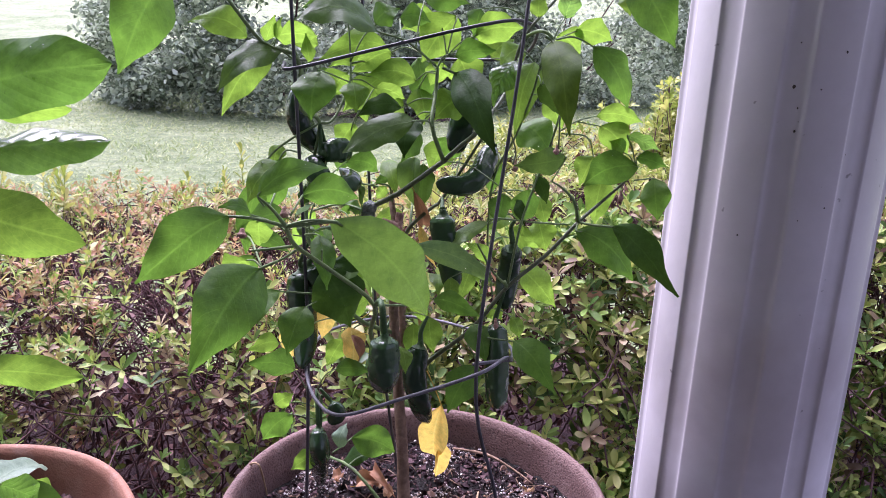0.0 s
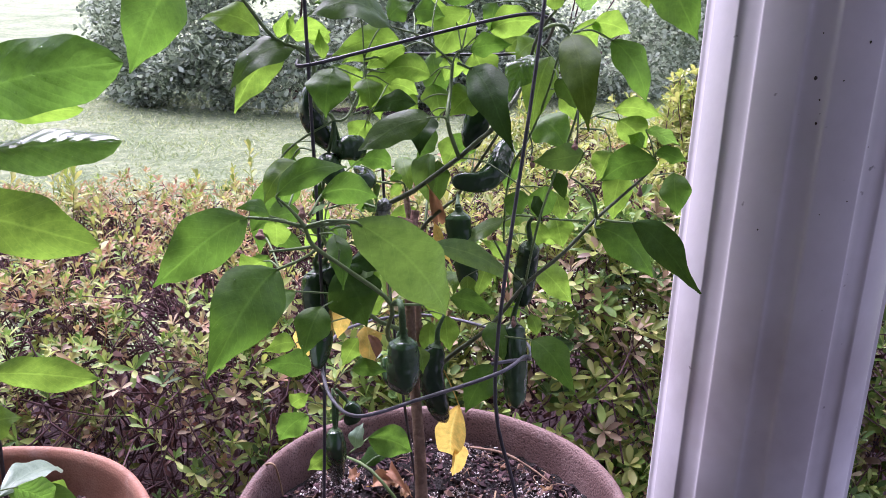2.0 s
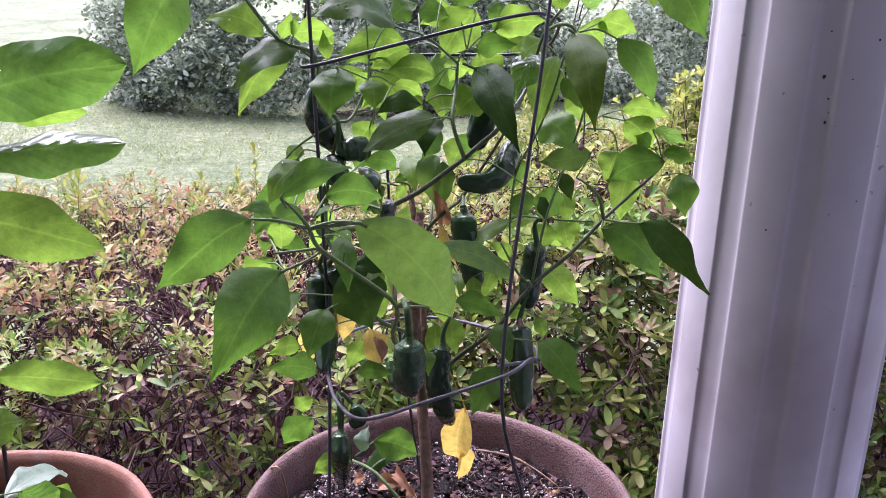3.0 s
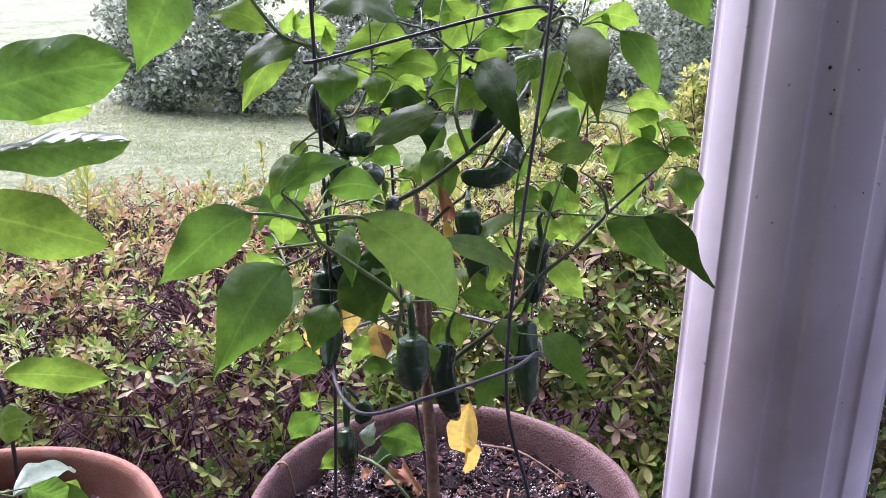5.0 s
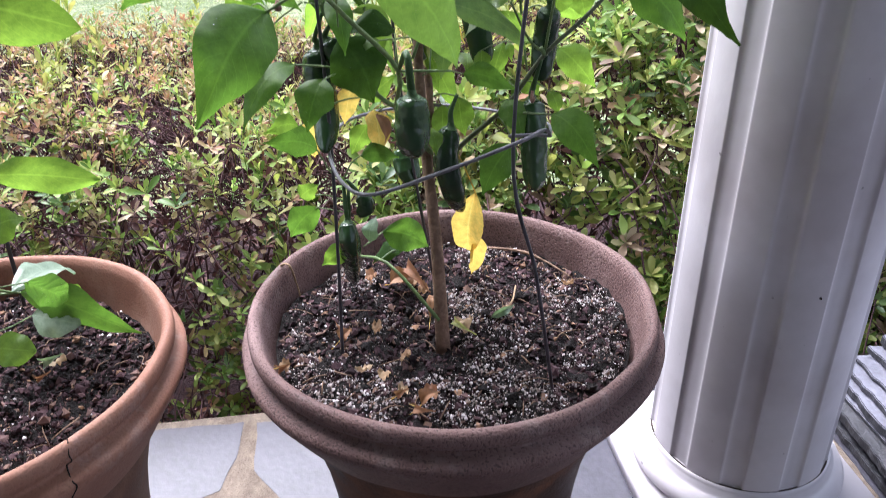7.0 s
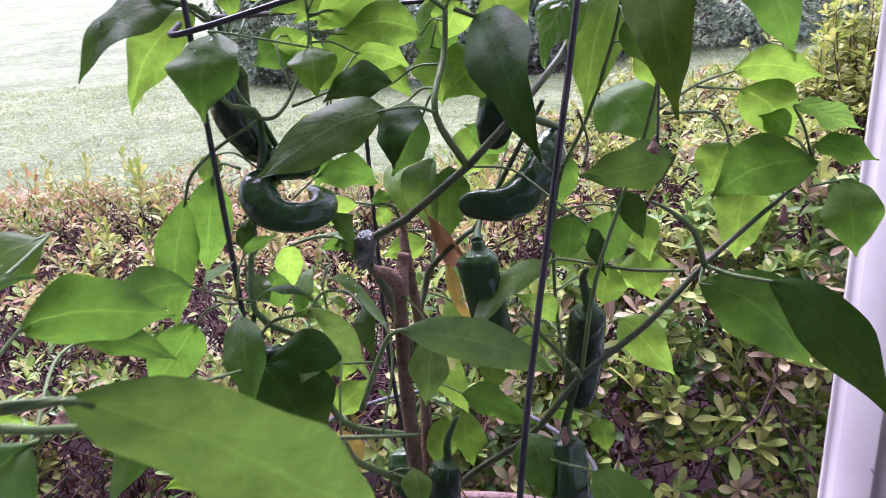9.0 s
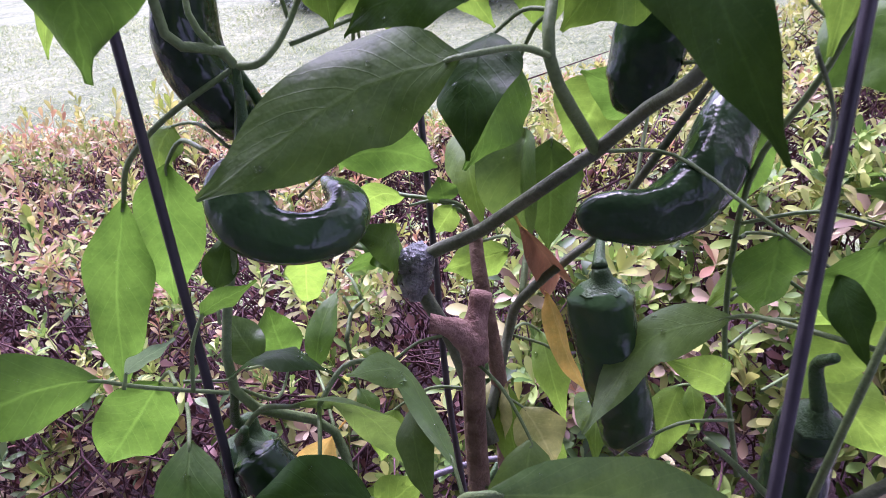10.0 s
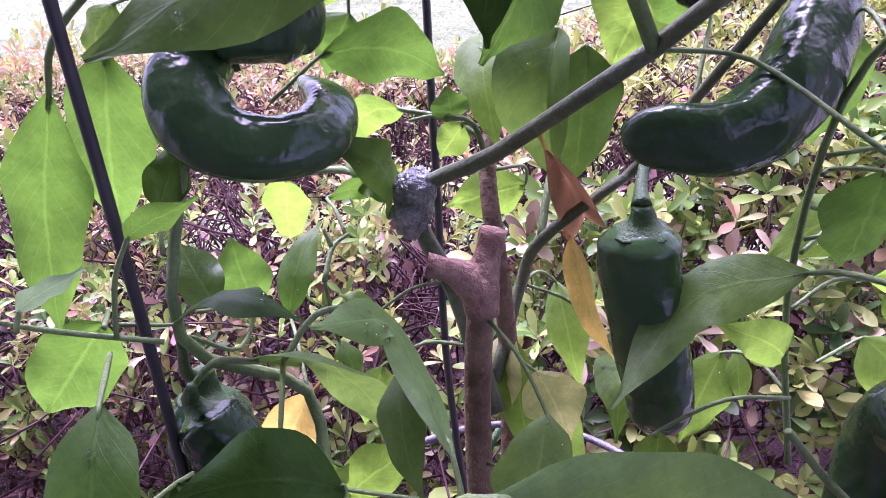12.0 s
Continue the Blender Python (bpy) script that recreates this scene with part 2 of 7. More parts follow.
def paint():
    m = Mat("white_vinyl_paint")
    co = m.coord()
    grime = m.ramp(m.noise(7.0, 6.0, 0.7, co), (0.35, (0.635, 0.595, 0.635)), (0.8, (0.53, 0.495, 0.525)))
    specks = m.ramp(m.noise(95.0, 2.0, 0.5, co), (0.20, (0.25, 0.23, 0.23)), (0.26, (1, 1, 1)))
    smudge = m.ramp(m.noise(3.2, 5.0, 0.6, co), (0.32, (0.70, 0.66, 0.66)), (0.47, (1, 1, 1)))
    grime = m.mix(0.7, grime, smudge, "MULTIPLY")
    m.base(m.mix(0.75, grime, specks, "MULTIPLY"), 0.34, 0.5)
    m.bump(m.noise(160.0, 2.0, 0.5, co), 0.08, 0.001)
    return m.m


PAINT = paint()
DIRT = speckled("dirt_grains", (0.02, 0.015, 0.015), (0.08, 0.06, 0.05), 100, 0.9, 0.5)
BLUESTONE = speckled("bluestone", (0.027, 0.0255, 0.036), (0.073, 0.070, 0.093), 6, 0.42, 0.2, 18.0, 0.4)
MORTAR = speckled("sandy_mortar", (0.09, 0.070, 0.055), (0.27, 0.218, 0.175), 40, 0.9, 1.0, 10.0, 0.2)
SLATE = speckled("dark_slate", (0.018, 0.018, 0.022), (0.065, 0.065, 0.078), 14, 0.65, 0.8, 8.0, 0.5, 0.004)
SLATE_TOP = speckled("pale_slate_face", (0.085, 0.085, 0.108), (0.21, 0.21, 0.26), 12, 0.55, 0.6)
HOUSE = speckled("painted_siding", (0.20, 0.19, 0.21), (0.265, 0.255, 0.275), 3, 0.6, 0.1)
MULCH = speckled("mulch", (0.018, 0.010, 0.012), (0.07, 0.035, 0.04), 25, 0.95, 1.0, 8.0, 0.2, 0.01)
# Purple-brown twigs, darkened further for the shade in the hedge's hollows.
TWIG = speckled("shrub_twigs", (0.030, 0.013, 0.016), (0.145, 0.070, 0.078), 14, 0.9, 0.5)
# Darker than the fresh leaves; the hedge's shaded front gets more of it.
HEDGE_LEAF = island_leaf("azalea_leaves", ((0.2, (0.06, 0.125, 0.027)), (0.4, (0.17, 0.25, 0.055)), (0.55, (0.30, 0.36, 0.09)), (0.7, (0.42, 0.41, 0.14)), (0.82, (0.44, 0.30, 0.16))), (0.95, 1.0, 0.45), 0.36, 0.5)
# Dark rosettes by the column; at the hedge's foot it paints in shade.
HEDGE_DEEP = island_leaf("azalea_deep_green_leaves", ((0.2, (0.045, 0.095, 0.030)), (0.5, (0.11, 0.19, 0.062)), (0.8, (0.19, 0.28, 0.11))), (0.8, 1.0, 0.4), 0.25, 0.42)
# Reddish dead leaves; their low tones also put shade into the hedge's gaps.
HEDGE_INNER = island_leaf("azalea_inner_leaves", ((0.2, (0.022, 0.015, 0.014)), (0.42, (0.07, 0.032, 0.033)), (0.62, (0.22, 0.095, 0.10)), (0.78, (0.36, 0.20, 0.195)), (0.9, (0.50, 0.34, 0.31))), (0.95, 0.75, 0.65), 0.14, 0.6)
SPRIG_GREEN = island_leaf("azalea_fresh_leaves", ((0.2, (0.085, 0.175, 0.038)), (0.5, (0.27, 0.41, 0.098)), (0.75, (0.48, 0.54, 0.18))), (0.95, 1.0, 0.42), 0.4, 0.48)
SPRIG_YELLOW = island_leaf("azalea_yellow_leaves", ((0.2, (0.20, 0.28, 0.06)), (0.5, (0.37, 0.41, 0.115)), (0.75, (0.51, 0.49, 0.20))), (1.0, 1.0, 0.42), 0.42, 0.5)
SPRIG_RUST = island_leaf("azalea_rusty_leaves", ((0.2, (0.29, 0.34, 0.11)), (0.42, (0.46, 0.43, 0.19)), (0.62, (0.50, 0.33, 0.20)), (0.85, (0.42, 0.19, 0.14))), (1.0, 0.85, 0.5), 0.38, 0.5)
SPRIG_FADED = island_leaf("azalea_faded_leaves", ((0.2, (0.18, 0.12, 0.085)), (0.42, (0.39, 0.285, 0.19)), (0.6, (0.57, 0.47, 0.34)), (0.75, (0.46, 0.46, 0.20)), (0.9, (0.30, 0.37, 0.11))), (1.0, 0.9, 0.65), 0.34, 0.5)
# Pale, greyed tints: the haze over the far garden is in the leaf colour.
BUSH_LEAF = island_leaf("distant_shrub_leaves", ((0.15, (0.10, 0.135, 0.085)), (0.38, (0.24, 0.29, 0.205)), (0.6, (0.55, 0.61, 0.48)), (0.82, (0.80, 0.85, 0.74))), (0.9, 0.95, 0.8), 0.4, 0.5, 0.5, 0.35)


def lawn_material():
    m = Mat("wet_lawn")
    co = m.coord()
    f = m.math("ADD", m.math("MULTIPLY", m.noise(0.9, 5.0, 0.65, co), 0.45), m.math("MULTIPLY", m.noise(9.0, 5.0, 0.75, co), 0.55))
    m.base(m.ramp(f, (0.36, (0.125, 0.18, 0.08)), (0.5, (0.255, 0.305, 0.16)), (0.62, (0.41, 0.445, 0.265))), 0.8, 0.3)
    m.bump(m.noise(38.0, 4.0, 0.75, co), 1.0, 0.05)
    return m.m


LAWN = lawn_material()
GRASS = island_leaf("grass_blades", ((0.2, (0.24, 0.31, 0.145)), (0.5, (0.37, 0.43, 0.22)), (0.8, (0.50, 0.53, 0.32))), (0.95, 1.0, 0.7), 0.5, 0.5, 1.0)

# ---- building helpers ----


def mesh_of(name, verts, faces, material, smooth=True, uvs=None):
    me = bpy.data.meshes.new(name)
    me.from_pydata(verts, [], faces)
    if smooth:
        me.polygons.foreach_set("use_smooth", [True] * len(me.polygons))
    if uvs is not None:
        lay = me.uv_layers.new()
        idx = np.empty(len(me.loops), dtype=np.int32)
        me.loops.foreach_get("vertex_index", idx)
        lay.data.foreach_set("uv", np.asarray(uvs, dtype=np.float32)[idx].ravel())
    me.materials.append(material)
    me.update()
    return me


def put(name, me, parent=None, m=None, label="", kind=""):
    ob = new(name, me)
    if parent is not None:
        ob.parent = parent
    if m is not None:
        ob.matrix_basis = m
    return tagged(ob, label, kind=kind)


def part(name, bm, material, parent=None, label="", smooth=True, kind=""):
    me = bpy.data.meshes.new(name)
    bm.to_mesh(me)
    bm.free()
    if smooth:
        me.polygons.foreach_set("use_smooth", [True] * len(me.polygons))
    me.materials.append(material)
    return put(name, me, parent, None, label, kind)


def thing(name, label, category, group="", place=None):
    ob = new(name)
    ob.empty_display_size = 0.05
    if place is not None:
        ob.matrix_basis = place
    return tagged(ob, label, category, group)


def glide(points, n):
    """n + 1 points on a smooth line through the given ones."""
    pts = [Vector(p) for p in points]
    if len(pts) == 2:
        return [pts[0].lerp(pts[1], i / n) for i in range(n + 1)]
    ext = [2 * pts[0] - pts[1]] + pts + [2 * pts[-1] - pts[-2]]
    out = []
    for i in range(n + 1):
        s = i / n * (len(pts) - 1)
        k = min(int(s), len(pts) - 2)
        f = s - k
        a, b, c, d = ext[k:k + 4]
        out.append(0.5 * (2 * b + (c - a) * f + (2 * a - 5 * b + 4 * c - d) * f * f + (3 * b - a - 3 * c + d) * f ** 3))
    return out


def tube_data(points, radii, sides=8, n=None, wob=0.0):
    """A round tube along a smooth line, its thickness going through radii."""
    n = n or max(4, 4 * (len(points) - 1))
    line = glide(points, n)
    verts, faces = [], []
    side = Vector((0.3, 1, 0.2)).normalized()
    for i, p in enumerate(line):
        d = (line[min(i + 1, n)] - line[max(i - 1, 0)]).normalized()
        side = (side - d * side.dot(d)).normalized()
        up = d.cross(side)
        s = i / n * (len(radii) - 1)
        k = min(int(s), len(radii) - 2) if len(radii) > 1 else 0
        r = radii[k] + (radii[min(k + 1, len(radii) - 1)] - radii[k]) * (s - k)
        for j in range(sides):
            a = 2 * math.pi * j / sides
            rr = r * (1 + wob * noise.noise(p * 180 + Vector((j * 0.7, 0, 0))))
            verts.append(p + (side * math.cos(a) + up * math.sin(a)) * rr)
    for i in range(n):
        for j in range(sides):
            k = (j + 1) % sides
            faces.append((i * sides + j, i * sides + k, (i + 1) * sides + k, (i + 1) * sides + j))
    faces.append(tuple(range(sides - 1, -1, -1)))
    faces.append(tuple(n * sides + j for j in range(sides)))
    return verts, faces


def tube(name, points, radii, material, parent, sides=8, n=None, wob=0.0, label=""):
    v, f = tube_data(points, radii, sides, n, wob)
    return put(name, mesh_of(name, v, f, material), parent, None, label)


def lathe_bm(profile, segs=72, wob=0.0, ridge=None):
    """Turned shape from (radius, height) pairs."""
    bm = bmesh.new()
    rings = []
    for r, z in profile:
        ring = []
        for i in range(segs):
            a = 2 * math.pi * i / segs
            d = Vector((math.cos(a), math.sin(a), 0))
            k = wob * noise.noise(Vector((d.x * 2.2, d.y * 2.2, z * 9))) + (ridge(a, z) if ridge else 0)
            ring.append(bm.verts.new((d.x * (r + k), d.y * (r + k), z + wob * 0.6 * noise.noise(d * 1.5 + Vector((3, 0, z * 5))))))
        rings.append(ring)
    for a, b in zip(rings, rings[1:]):
        for i in range(segs):
            j = (i + 1) % segs
            bm.faces.new((a[i], a[j], b[j], b[i]))
    return bm, rings


def box_bm(sx, sy, sz, at=(0, 0, 0), bevel=0.003):
    bm = bmesh.new()
    bmesh.ops.create_cube(bm, size=1, matrix=Matrix.Translation(at) @ Matrix.Diagonal((sx, sy, sz, 1)))
    if bevel:
        bmesh.ops.bevel(bm, geom=bm.edges[:], offset=bevel, segments=2, affect="EDGES", clamp_overlap=True)
    return bm


def slab_bm(outline, z0, z1, bevel=0.004):
    bm = bmesh.new()
    low = [bm.verts.new((x, y, z0)) for x, y in outline]
    face = bm.faces.new(low)
    up = bmesh.ops.extrude_face_region(bm, geom=[face])["geom"]
    bmesh.ops.translate(bm, verts=[v for v in up if isinstance(v, bmesh.types.BMVert)], vec=(0, 0, z1 - z0))
    bmesh.ops.recalc_face_normals(bm, faces=bm.faces[:])
    if bevel:
        bmesh.ops.bevel(bm, geom=bm.edges[:], offset=bevel, segments=2, affect="EDGES", clamp_overlap=True)
    return bm


# The porch stands turned by some degrees: u runs along its edge, v out to the garden.
EDGE = pose(-0.307, 0.792, 0, 0, 0, 10.5)


def porch(u, v, z=0.0):
    return EDGE @ Vector((u, v, z))


# ---- porch ----
floor = tagged(new("floor"), "grey bluestone flagstone porch floor with sandy mortar joints", "floor", kind="structure")
floor.matrix_basis = EDGE
part("mortar_bed", slab_bm([(-2.62, -3.5), (3.75, -3.5), (3.75, -0.001), (-2.62, -0.001)], -0.12, 0.0010, 0.003), MORTAR, floor, "sandy mortar joints", False)
part("porch_foundation", slab_bm([(-2.6, -3.5), (3.73, -3.5), (3.73, -0.02), (-2.6, -0.02)], -0.5, -0.125, 0.0), MORTAR, floor, "", False)

wall_back = tagged(part("wall_back", box_bm(9.4, 0.2, 3.0, (0, 0, 1.25), 0), HOUSE, None, "painted house wall behind the porch", False), category="wall", kind="structure")
wall_back.matrix_basis = EDGE @ pose(-2.9, -3.6, 0)
ceiling = tagged(part("ceiling", box_bm(9.4, 4.35, 0.12, (0, 0, 0), 0), HOUSE, None, "painted porch ceiling", False), category="ceiling", kind="structure")
ceiling.matrix_basis = EDGE @ pose(-2.9, -1.925, 2.75)


def stone_outline(pts, step=0.02, wob=0.004, seed=0.0, fine=40):
    out = []
    for (x0, y0), (x1, y1) in zip(pts, pts[1:] + pts[:1]):
        n = max(2, int(math.hypot(x1 - x0, y1 - y0) / step))
        for i in range(n):
            x, y = x0 + (x1 - x0) * i / n, y0 + (y1 - y0) * i / n
            out.append((x + wob * noise.noise(Vector((x * fine, y * fine, seed))), y + wob * noise.noise(Vector((x * fine, y * fine, seed + 9)))))
    return out


# ---- porch column ----
def column():
    col = thing("porch_column", "white painted fluted porch column on a square plinth", "column", place=Matrix.Translation((0.316, 0.703, 0)) @ pose(0, 0, 0, 0, 0, 10.5))
    part("plinth", box_bm(0.262, 0.262, 0.030, (0, 0, 0.015), 0.003), PAINT, col, "square white plinth block")
    prof = [(0.06, 0.030), (0.112, 0.030), (0.1175, 0.0325), (0.1215, 0.038), (0.1215, 0.044), (0.117, 0.052), (0.1095, 0.057), (0.107, 0.0585),
            (0.1065, 0.061), (0.104, 0.0635), (0.1035, 0.066), (0.1028, 0.0685), (0.1015, 0.0695), (0.06, 0.0695)]
    part("base_moulding", lathe_bm(prof, 96)[0], PAINT, col, "rounded torus base moulding")
    # Shaft with wide shallow flutes.
    def flute(a, z):
        k = ((math.degrees(a) + 11.7) / 36 + 0.5) % 1.0 - 0.5
        s = abs(k) / 0.19
        return -0.0038 * math.sqrt(max(0.0, 1 - s ** 3)) if s < 1 else 0.0
    prof = [(0.0999, 0.0665 + 0.003)]
    prof += [(0.0997 - 0.0175 * t, 0.075 + 2.62 * t) for t in (0, 0.05, 0.1, 0.2, 0.3, 0.4, 0.5, 0.75, 1.0)]
    bm, _ = lathe_bm(prof, 480, 0.0, flute)
    part("shaft", bm, PAINT, col, "white fluted shaft with a dirty smudge")
    # Grains of dirt stuck to the paint.
    v, f = [], []
    for ang, z, size in ((-119.4, 0.720, 0.0016), (-116.2, 0.703, 0.0008), (-116.0, 0.684, 0.0011), (-97.9, 0.749, 0.0010), (-135.3, 0.590, 0.0008), (-119.2, 0.755, 0.0006),
                         (-107.2, 0.719, 0.0006), (-95.7, 0.621, 0.0006), (-107.8, 0.609, 0.0005), (-95.2, 0.317, 0.0014), (-88.1, 0.666, 0.0005), (-114.9, 0.692, 0.0005)):
        a = math.radians(ang)
        rad = 0.0997 - 0.0175 * (z - 0.075) / 2.62 + flute(a % (2 * math.pi), z)
        tv, tf = tube_data([(math.cos(a) * (rad - 0.0002), math.sin(a) * (rad - 0.0002), z - size), (math.cos(a) * rad, math.sin(a) * rad, z), (math.cos(a) * (rad - 0.0002), math.sin(a) * (rad - 0.0002), z + size)], [size * 0.4, size, size * 0.5], 7, 6, 0.8)
        k = len(v)
        v += tv
        f += [tuple(k + q for q in face) for face in tf]
    put("dirt_grains", mesh_of("dirt_grains", v, f, DIRT), col, None, "dark grains of dirt stuck to the paint", "stuff")
    seam = [(0.0985, 0.0693), (0.1002, 0.0694), (0.1005, 0.0698), (0.1001, 0.0701), (0.0985, 0.0702)]
    part("seam", lathe_bm(seam, 120, 0.0006)[0], DIRT, col, "dirty open joint over the base moulding")
    return col


column()

# ---- pots ----
def pot_profile(r, h):
    """Outside up, over the lip, down inside: (radius, height)."""
    k = h / 0.345
    outer = [(0.0, 0.0), (0.585 * r, 0.0), (0.605 * r, 0.005), (0.612 * r, 0.06 * k), (0.625 * r, 0.12 * k), (0.65 * r, 0.16 * k), (0.68 * r, 0.195 * k), (0.714 * r, 0.22 * k), (0.748 * r, 0.242 * k), (0.768 * r, 0.256 * k), (0.785 * r, 0.262 * k)]
    rim = [(0.765 * r, h - 0.0895), (0.79 * r, h - 0.089), (0.805 * r, h - 0.086), (0.836 * r, h - 0.077), (0.870 * r, h - 0.067), (0.904 * r, h - 0.057), (0.938 * r, h - 0.047), (0.970 * r, h - 0.038), (0.988 * r, h - 0.0315), (0.99 * r, h - 0.0275), (0.976 * r, h - 0.0240),
           (0.950 * r, h - 0.0222), (0.928 * r, h - 0.0215), (0.923 * r, h - 0.0205), (0.923 * r, h - 0.0175), (0.930 * r, h - 0.0165), (0.946 * r, h - 0.0145), (0.953 * r, h - 0.0105), (0.953 * r, h - 0.006),
           (0.944 * r, h - 0.0015), (0.928 * r, h), (0.905 * r, h - 0.002), (0.888 * r, h - 0.010), (0.875 * r, h - 0.03), (0.84 * r, h - 0.05), (0.78 * r, h - 0.068), (0.70 * r, h - 0.082)]
    return outer, rim


def soil_height(x, y, r):
    d = math.hypot(x, y) / r
    return 0.012 * noise.noise(Vector((x * 14, y * 14, r))) + 0.006 * noise.noise(Vector((x * 50, y * 50, r + 4))) + 0.0045 * noise.noise(Vector((x * 120, y * 120, r + 8))) - 0.004 * d


def soil(pot, r, z, seed, perlite, bark):
    """The mound of potting mix with bark chips and white grains on it."""
    bed = thing("potting_soil", "dark potting mix with bark chips and white perlite", "soil", place=pot)
    n, m, verts, faces = 90, 210, [], []
    for i in range(n + 1):
        rr = r * i / n
        for j in range(m):
            a = 2 * math.pi * j / m
            x, y = rr * math.cos(a), rr * math.sin(a)
            verts.append((x, y, z + soil_height(x, y, r)))
    for i in range(n):
        for j in range(m):
            k = (j + 1) % m
            faces.append((i * m + j, (i + 1) * m + j, (i + 1) * m + k, i * m + k))
    put("soil_bed", mesh_of("soil_bed", verts, faces, SOIL), bed, kind="stuff")
    rs = random.Random(seed)

    def scatter(name, count, small, big, stretch, material, label, clump):
        """Strewn six-cornered grains, from round ones to long slivers."""
        v, f = [], []
        k = 0
        while k < count * 6:
            a, d = rs.uniform(0, 2 * math.pi), r * 0.98 * math.sqrt(rs.random())
            x, y = d * math.cos(a), d * math.sin(a)
            if clump and 1.5 * noise.noise(Vector((x * 15, y * 15, seed))) + 0.9 * noise.noise(Vector((x * 55, y * 55, seed))) + rs.uniform(-0.35, 0.35) - 0.8 * y < 0.10:
                continue
            s = small + (big - small) * rs.random() ** (5.0 if stretch > 2 else 3.5)
            m = Matrix.Translation((x, y, z + soil_height(x, y, r) + s * 0.15 + (0.0032 if clump else 0))) @ Euler((rs.uniform(-0.7, 0.7), rs.uniform(-0.7, 0.7), rs.uniform(0, 6.3))).to_matrix().to_4x4()
            lx, ly, lz = s * 0.5, s * 0.5 / rs.uniform(1, stretch), s * 0.5 / rs.uniform(1, stretch * 1.4)
            for c in ((-lx, 0, 0), (lx * rs.uniform(0.6, 1), 0, 0), (rs.uniform(-0.5, 0.5) * lx, -ly, 0), (rs.uniform(-0.5, 0.5) * lx, ly, 0), (rs.uniform(-0.4, 0.4) * lx, 0, -lz), (rs.uniform(-0.4, 0.4) * lx, 0, lz)):
                v.append(m @ Vector(c))
            f += [(k + 5, k + 1, k + 3), (k + 5, k + 3, k), (k + 5, k, k + 2), (k + 5, k + 2, k + 1), (k + 4, k + 3, k + 1), (k + 4, k, k + 3), (k + 4, k + 2, k), (k + 4, k + 1, k + 2)]
            k += 6
        put(name, mesh_of(name, v, f, material, False), bed, None, label, "stuff")
    scatter("bark_litter", bark, 0.0020, 0.0125, 3.0, CHIP, "dark shredded bark chips", False)
    scatter("perlite", perlite, 0.0008, 0.0034, 1.5, PERLITE, "white perlite grains", True)
    scatter("large_perlite", perlite // 22, 0.0026, 0.0052, 1.25, PERLITE, "large round perlite grains", True)
    scatter("bark_chip", 330, 0.006, 0.018, 2.4, CHIP, "large purple-brown bark chips", False)
    scatter("soil_clod", bark // 40, 0.006, 0.017, 1.5, SOIL, "dark crumbs of potting mix", False)
    v, f = [], []
    for _ in range(90):
        a, d, g = rs.uniform(0, 6.3), r * 0.95 * math.sqrt(rs.random()), rs.uniform(0, 6.3)
        p = Vector((d * math.cos(a), d * math.sin(a), z + 0.002 + soil_height(d * math.cos(a), d * math.sin(a), r)))
        ln = rs.uniform(0.008, 0.028)
        e = Vector((math.cos(g), math.sin(g), 0)) * ln
        tv, tf = tube_data([p - e / 2, p + Vector((rs.gauss(0, 0.003), rs.gauss(0, 0.003), 0.004)), p + e / 2], [0.0004, 0.0007], 4, 4)
        k = len(v)
        v += tv
        f += [tuple(k + q for q in face) for face in tf]
    put("root_fibre", mesh_of("root_fibre", v, f, BARK), bed, None, "tan root fibres", "stuff")
    return bed


def pot(name, label, r, h, at, body_mat, rim_mat, wob, turn):
    p = thing(name, label, "flower pot", "terracotta pots", Matrix.Translation(at) @ pose(0, 0, 0, 0, 0, turn))
    outer, rim = pot_profile(r, h)
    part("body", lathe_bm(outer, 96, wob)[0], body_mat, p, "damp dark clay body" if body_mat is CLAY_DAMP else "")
    bm, rings = lathe_bm(rim, 120, wob)
    part("rim", bm, rim_mat, p, "thick rolled clay rim")
    return p


POT_A, POT_B = (-0.015, 0.556, 0.0), (-0.412, 0.452, 0.0)
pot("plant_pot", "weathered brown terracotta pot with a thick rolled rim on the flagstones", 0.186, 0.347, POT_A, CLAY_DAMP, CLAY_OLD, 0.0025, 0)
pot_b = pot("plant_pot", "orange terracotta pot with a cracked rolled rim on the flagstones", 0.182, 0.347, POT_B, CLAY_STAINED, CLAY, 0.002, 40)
# A fine crack that runs down through the second pot's rim.
crack = []
for k, (rr, zz) in enumerate(((0.905, 0.345), (0.930, 0.3475), (0.9545, 0.340), (0.955, 0.334), (0.925, 0.328), (0.978, 0.322), (0.992, 0.318), (0.972, 0.309), (0.939, 0.300), (0.905, 0.290), (0.871, 0.280), (0.838, 0.270))):
    a = math.radians(-30.5 - 0.55 * k + 0.45 * math.sin(k * 2.3))
    crack.append(Matrix.Rotation(math.radians(-40), 4, "Z") @ Vector((math.cos(a) * 0.182 * rr, math.sin(a) * 0.182 * rr, zz)))
tube("crack", crack, [0.0003, 0.0005, 0.0006, 0.0003], SOIL, pot_b, 5, 40, 0.5, "dark hairline crack in the rim")
soil(Matrix.Translation(POT_A), 0.156, 0.318, 3, 8800, 9000)
soil(Matrix.Translation(POT_B), 0.153, 0.312, 8, 1100, 11000)

# ---- hedge and garden ----
def ground_height(v):
    return -0.46 if v < 12 else -0.46 + 0.045 * (v - 12) ** 1.15 * (1 if v < 120 else 0.9)


rows = [-6, 0, 2, 4, 6, 8, 10, 12, 14, 17, 20, 25, 30, 40, 55, 75, 100, 140, 200, 300, 420]
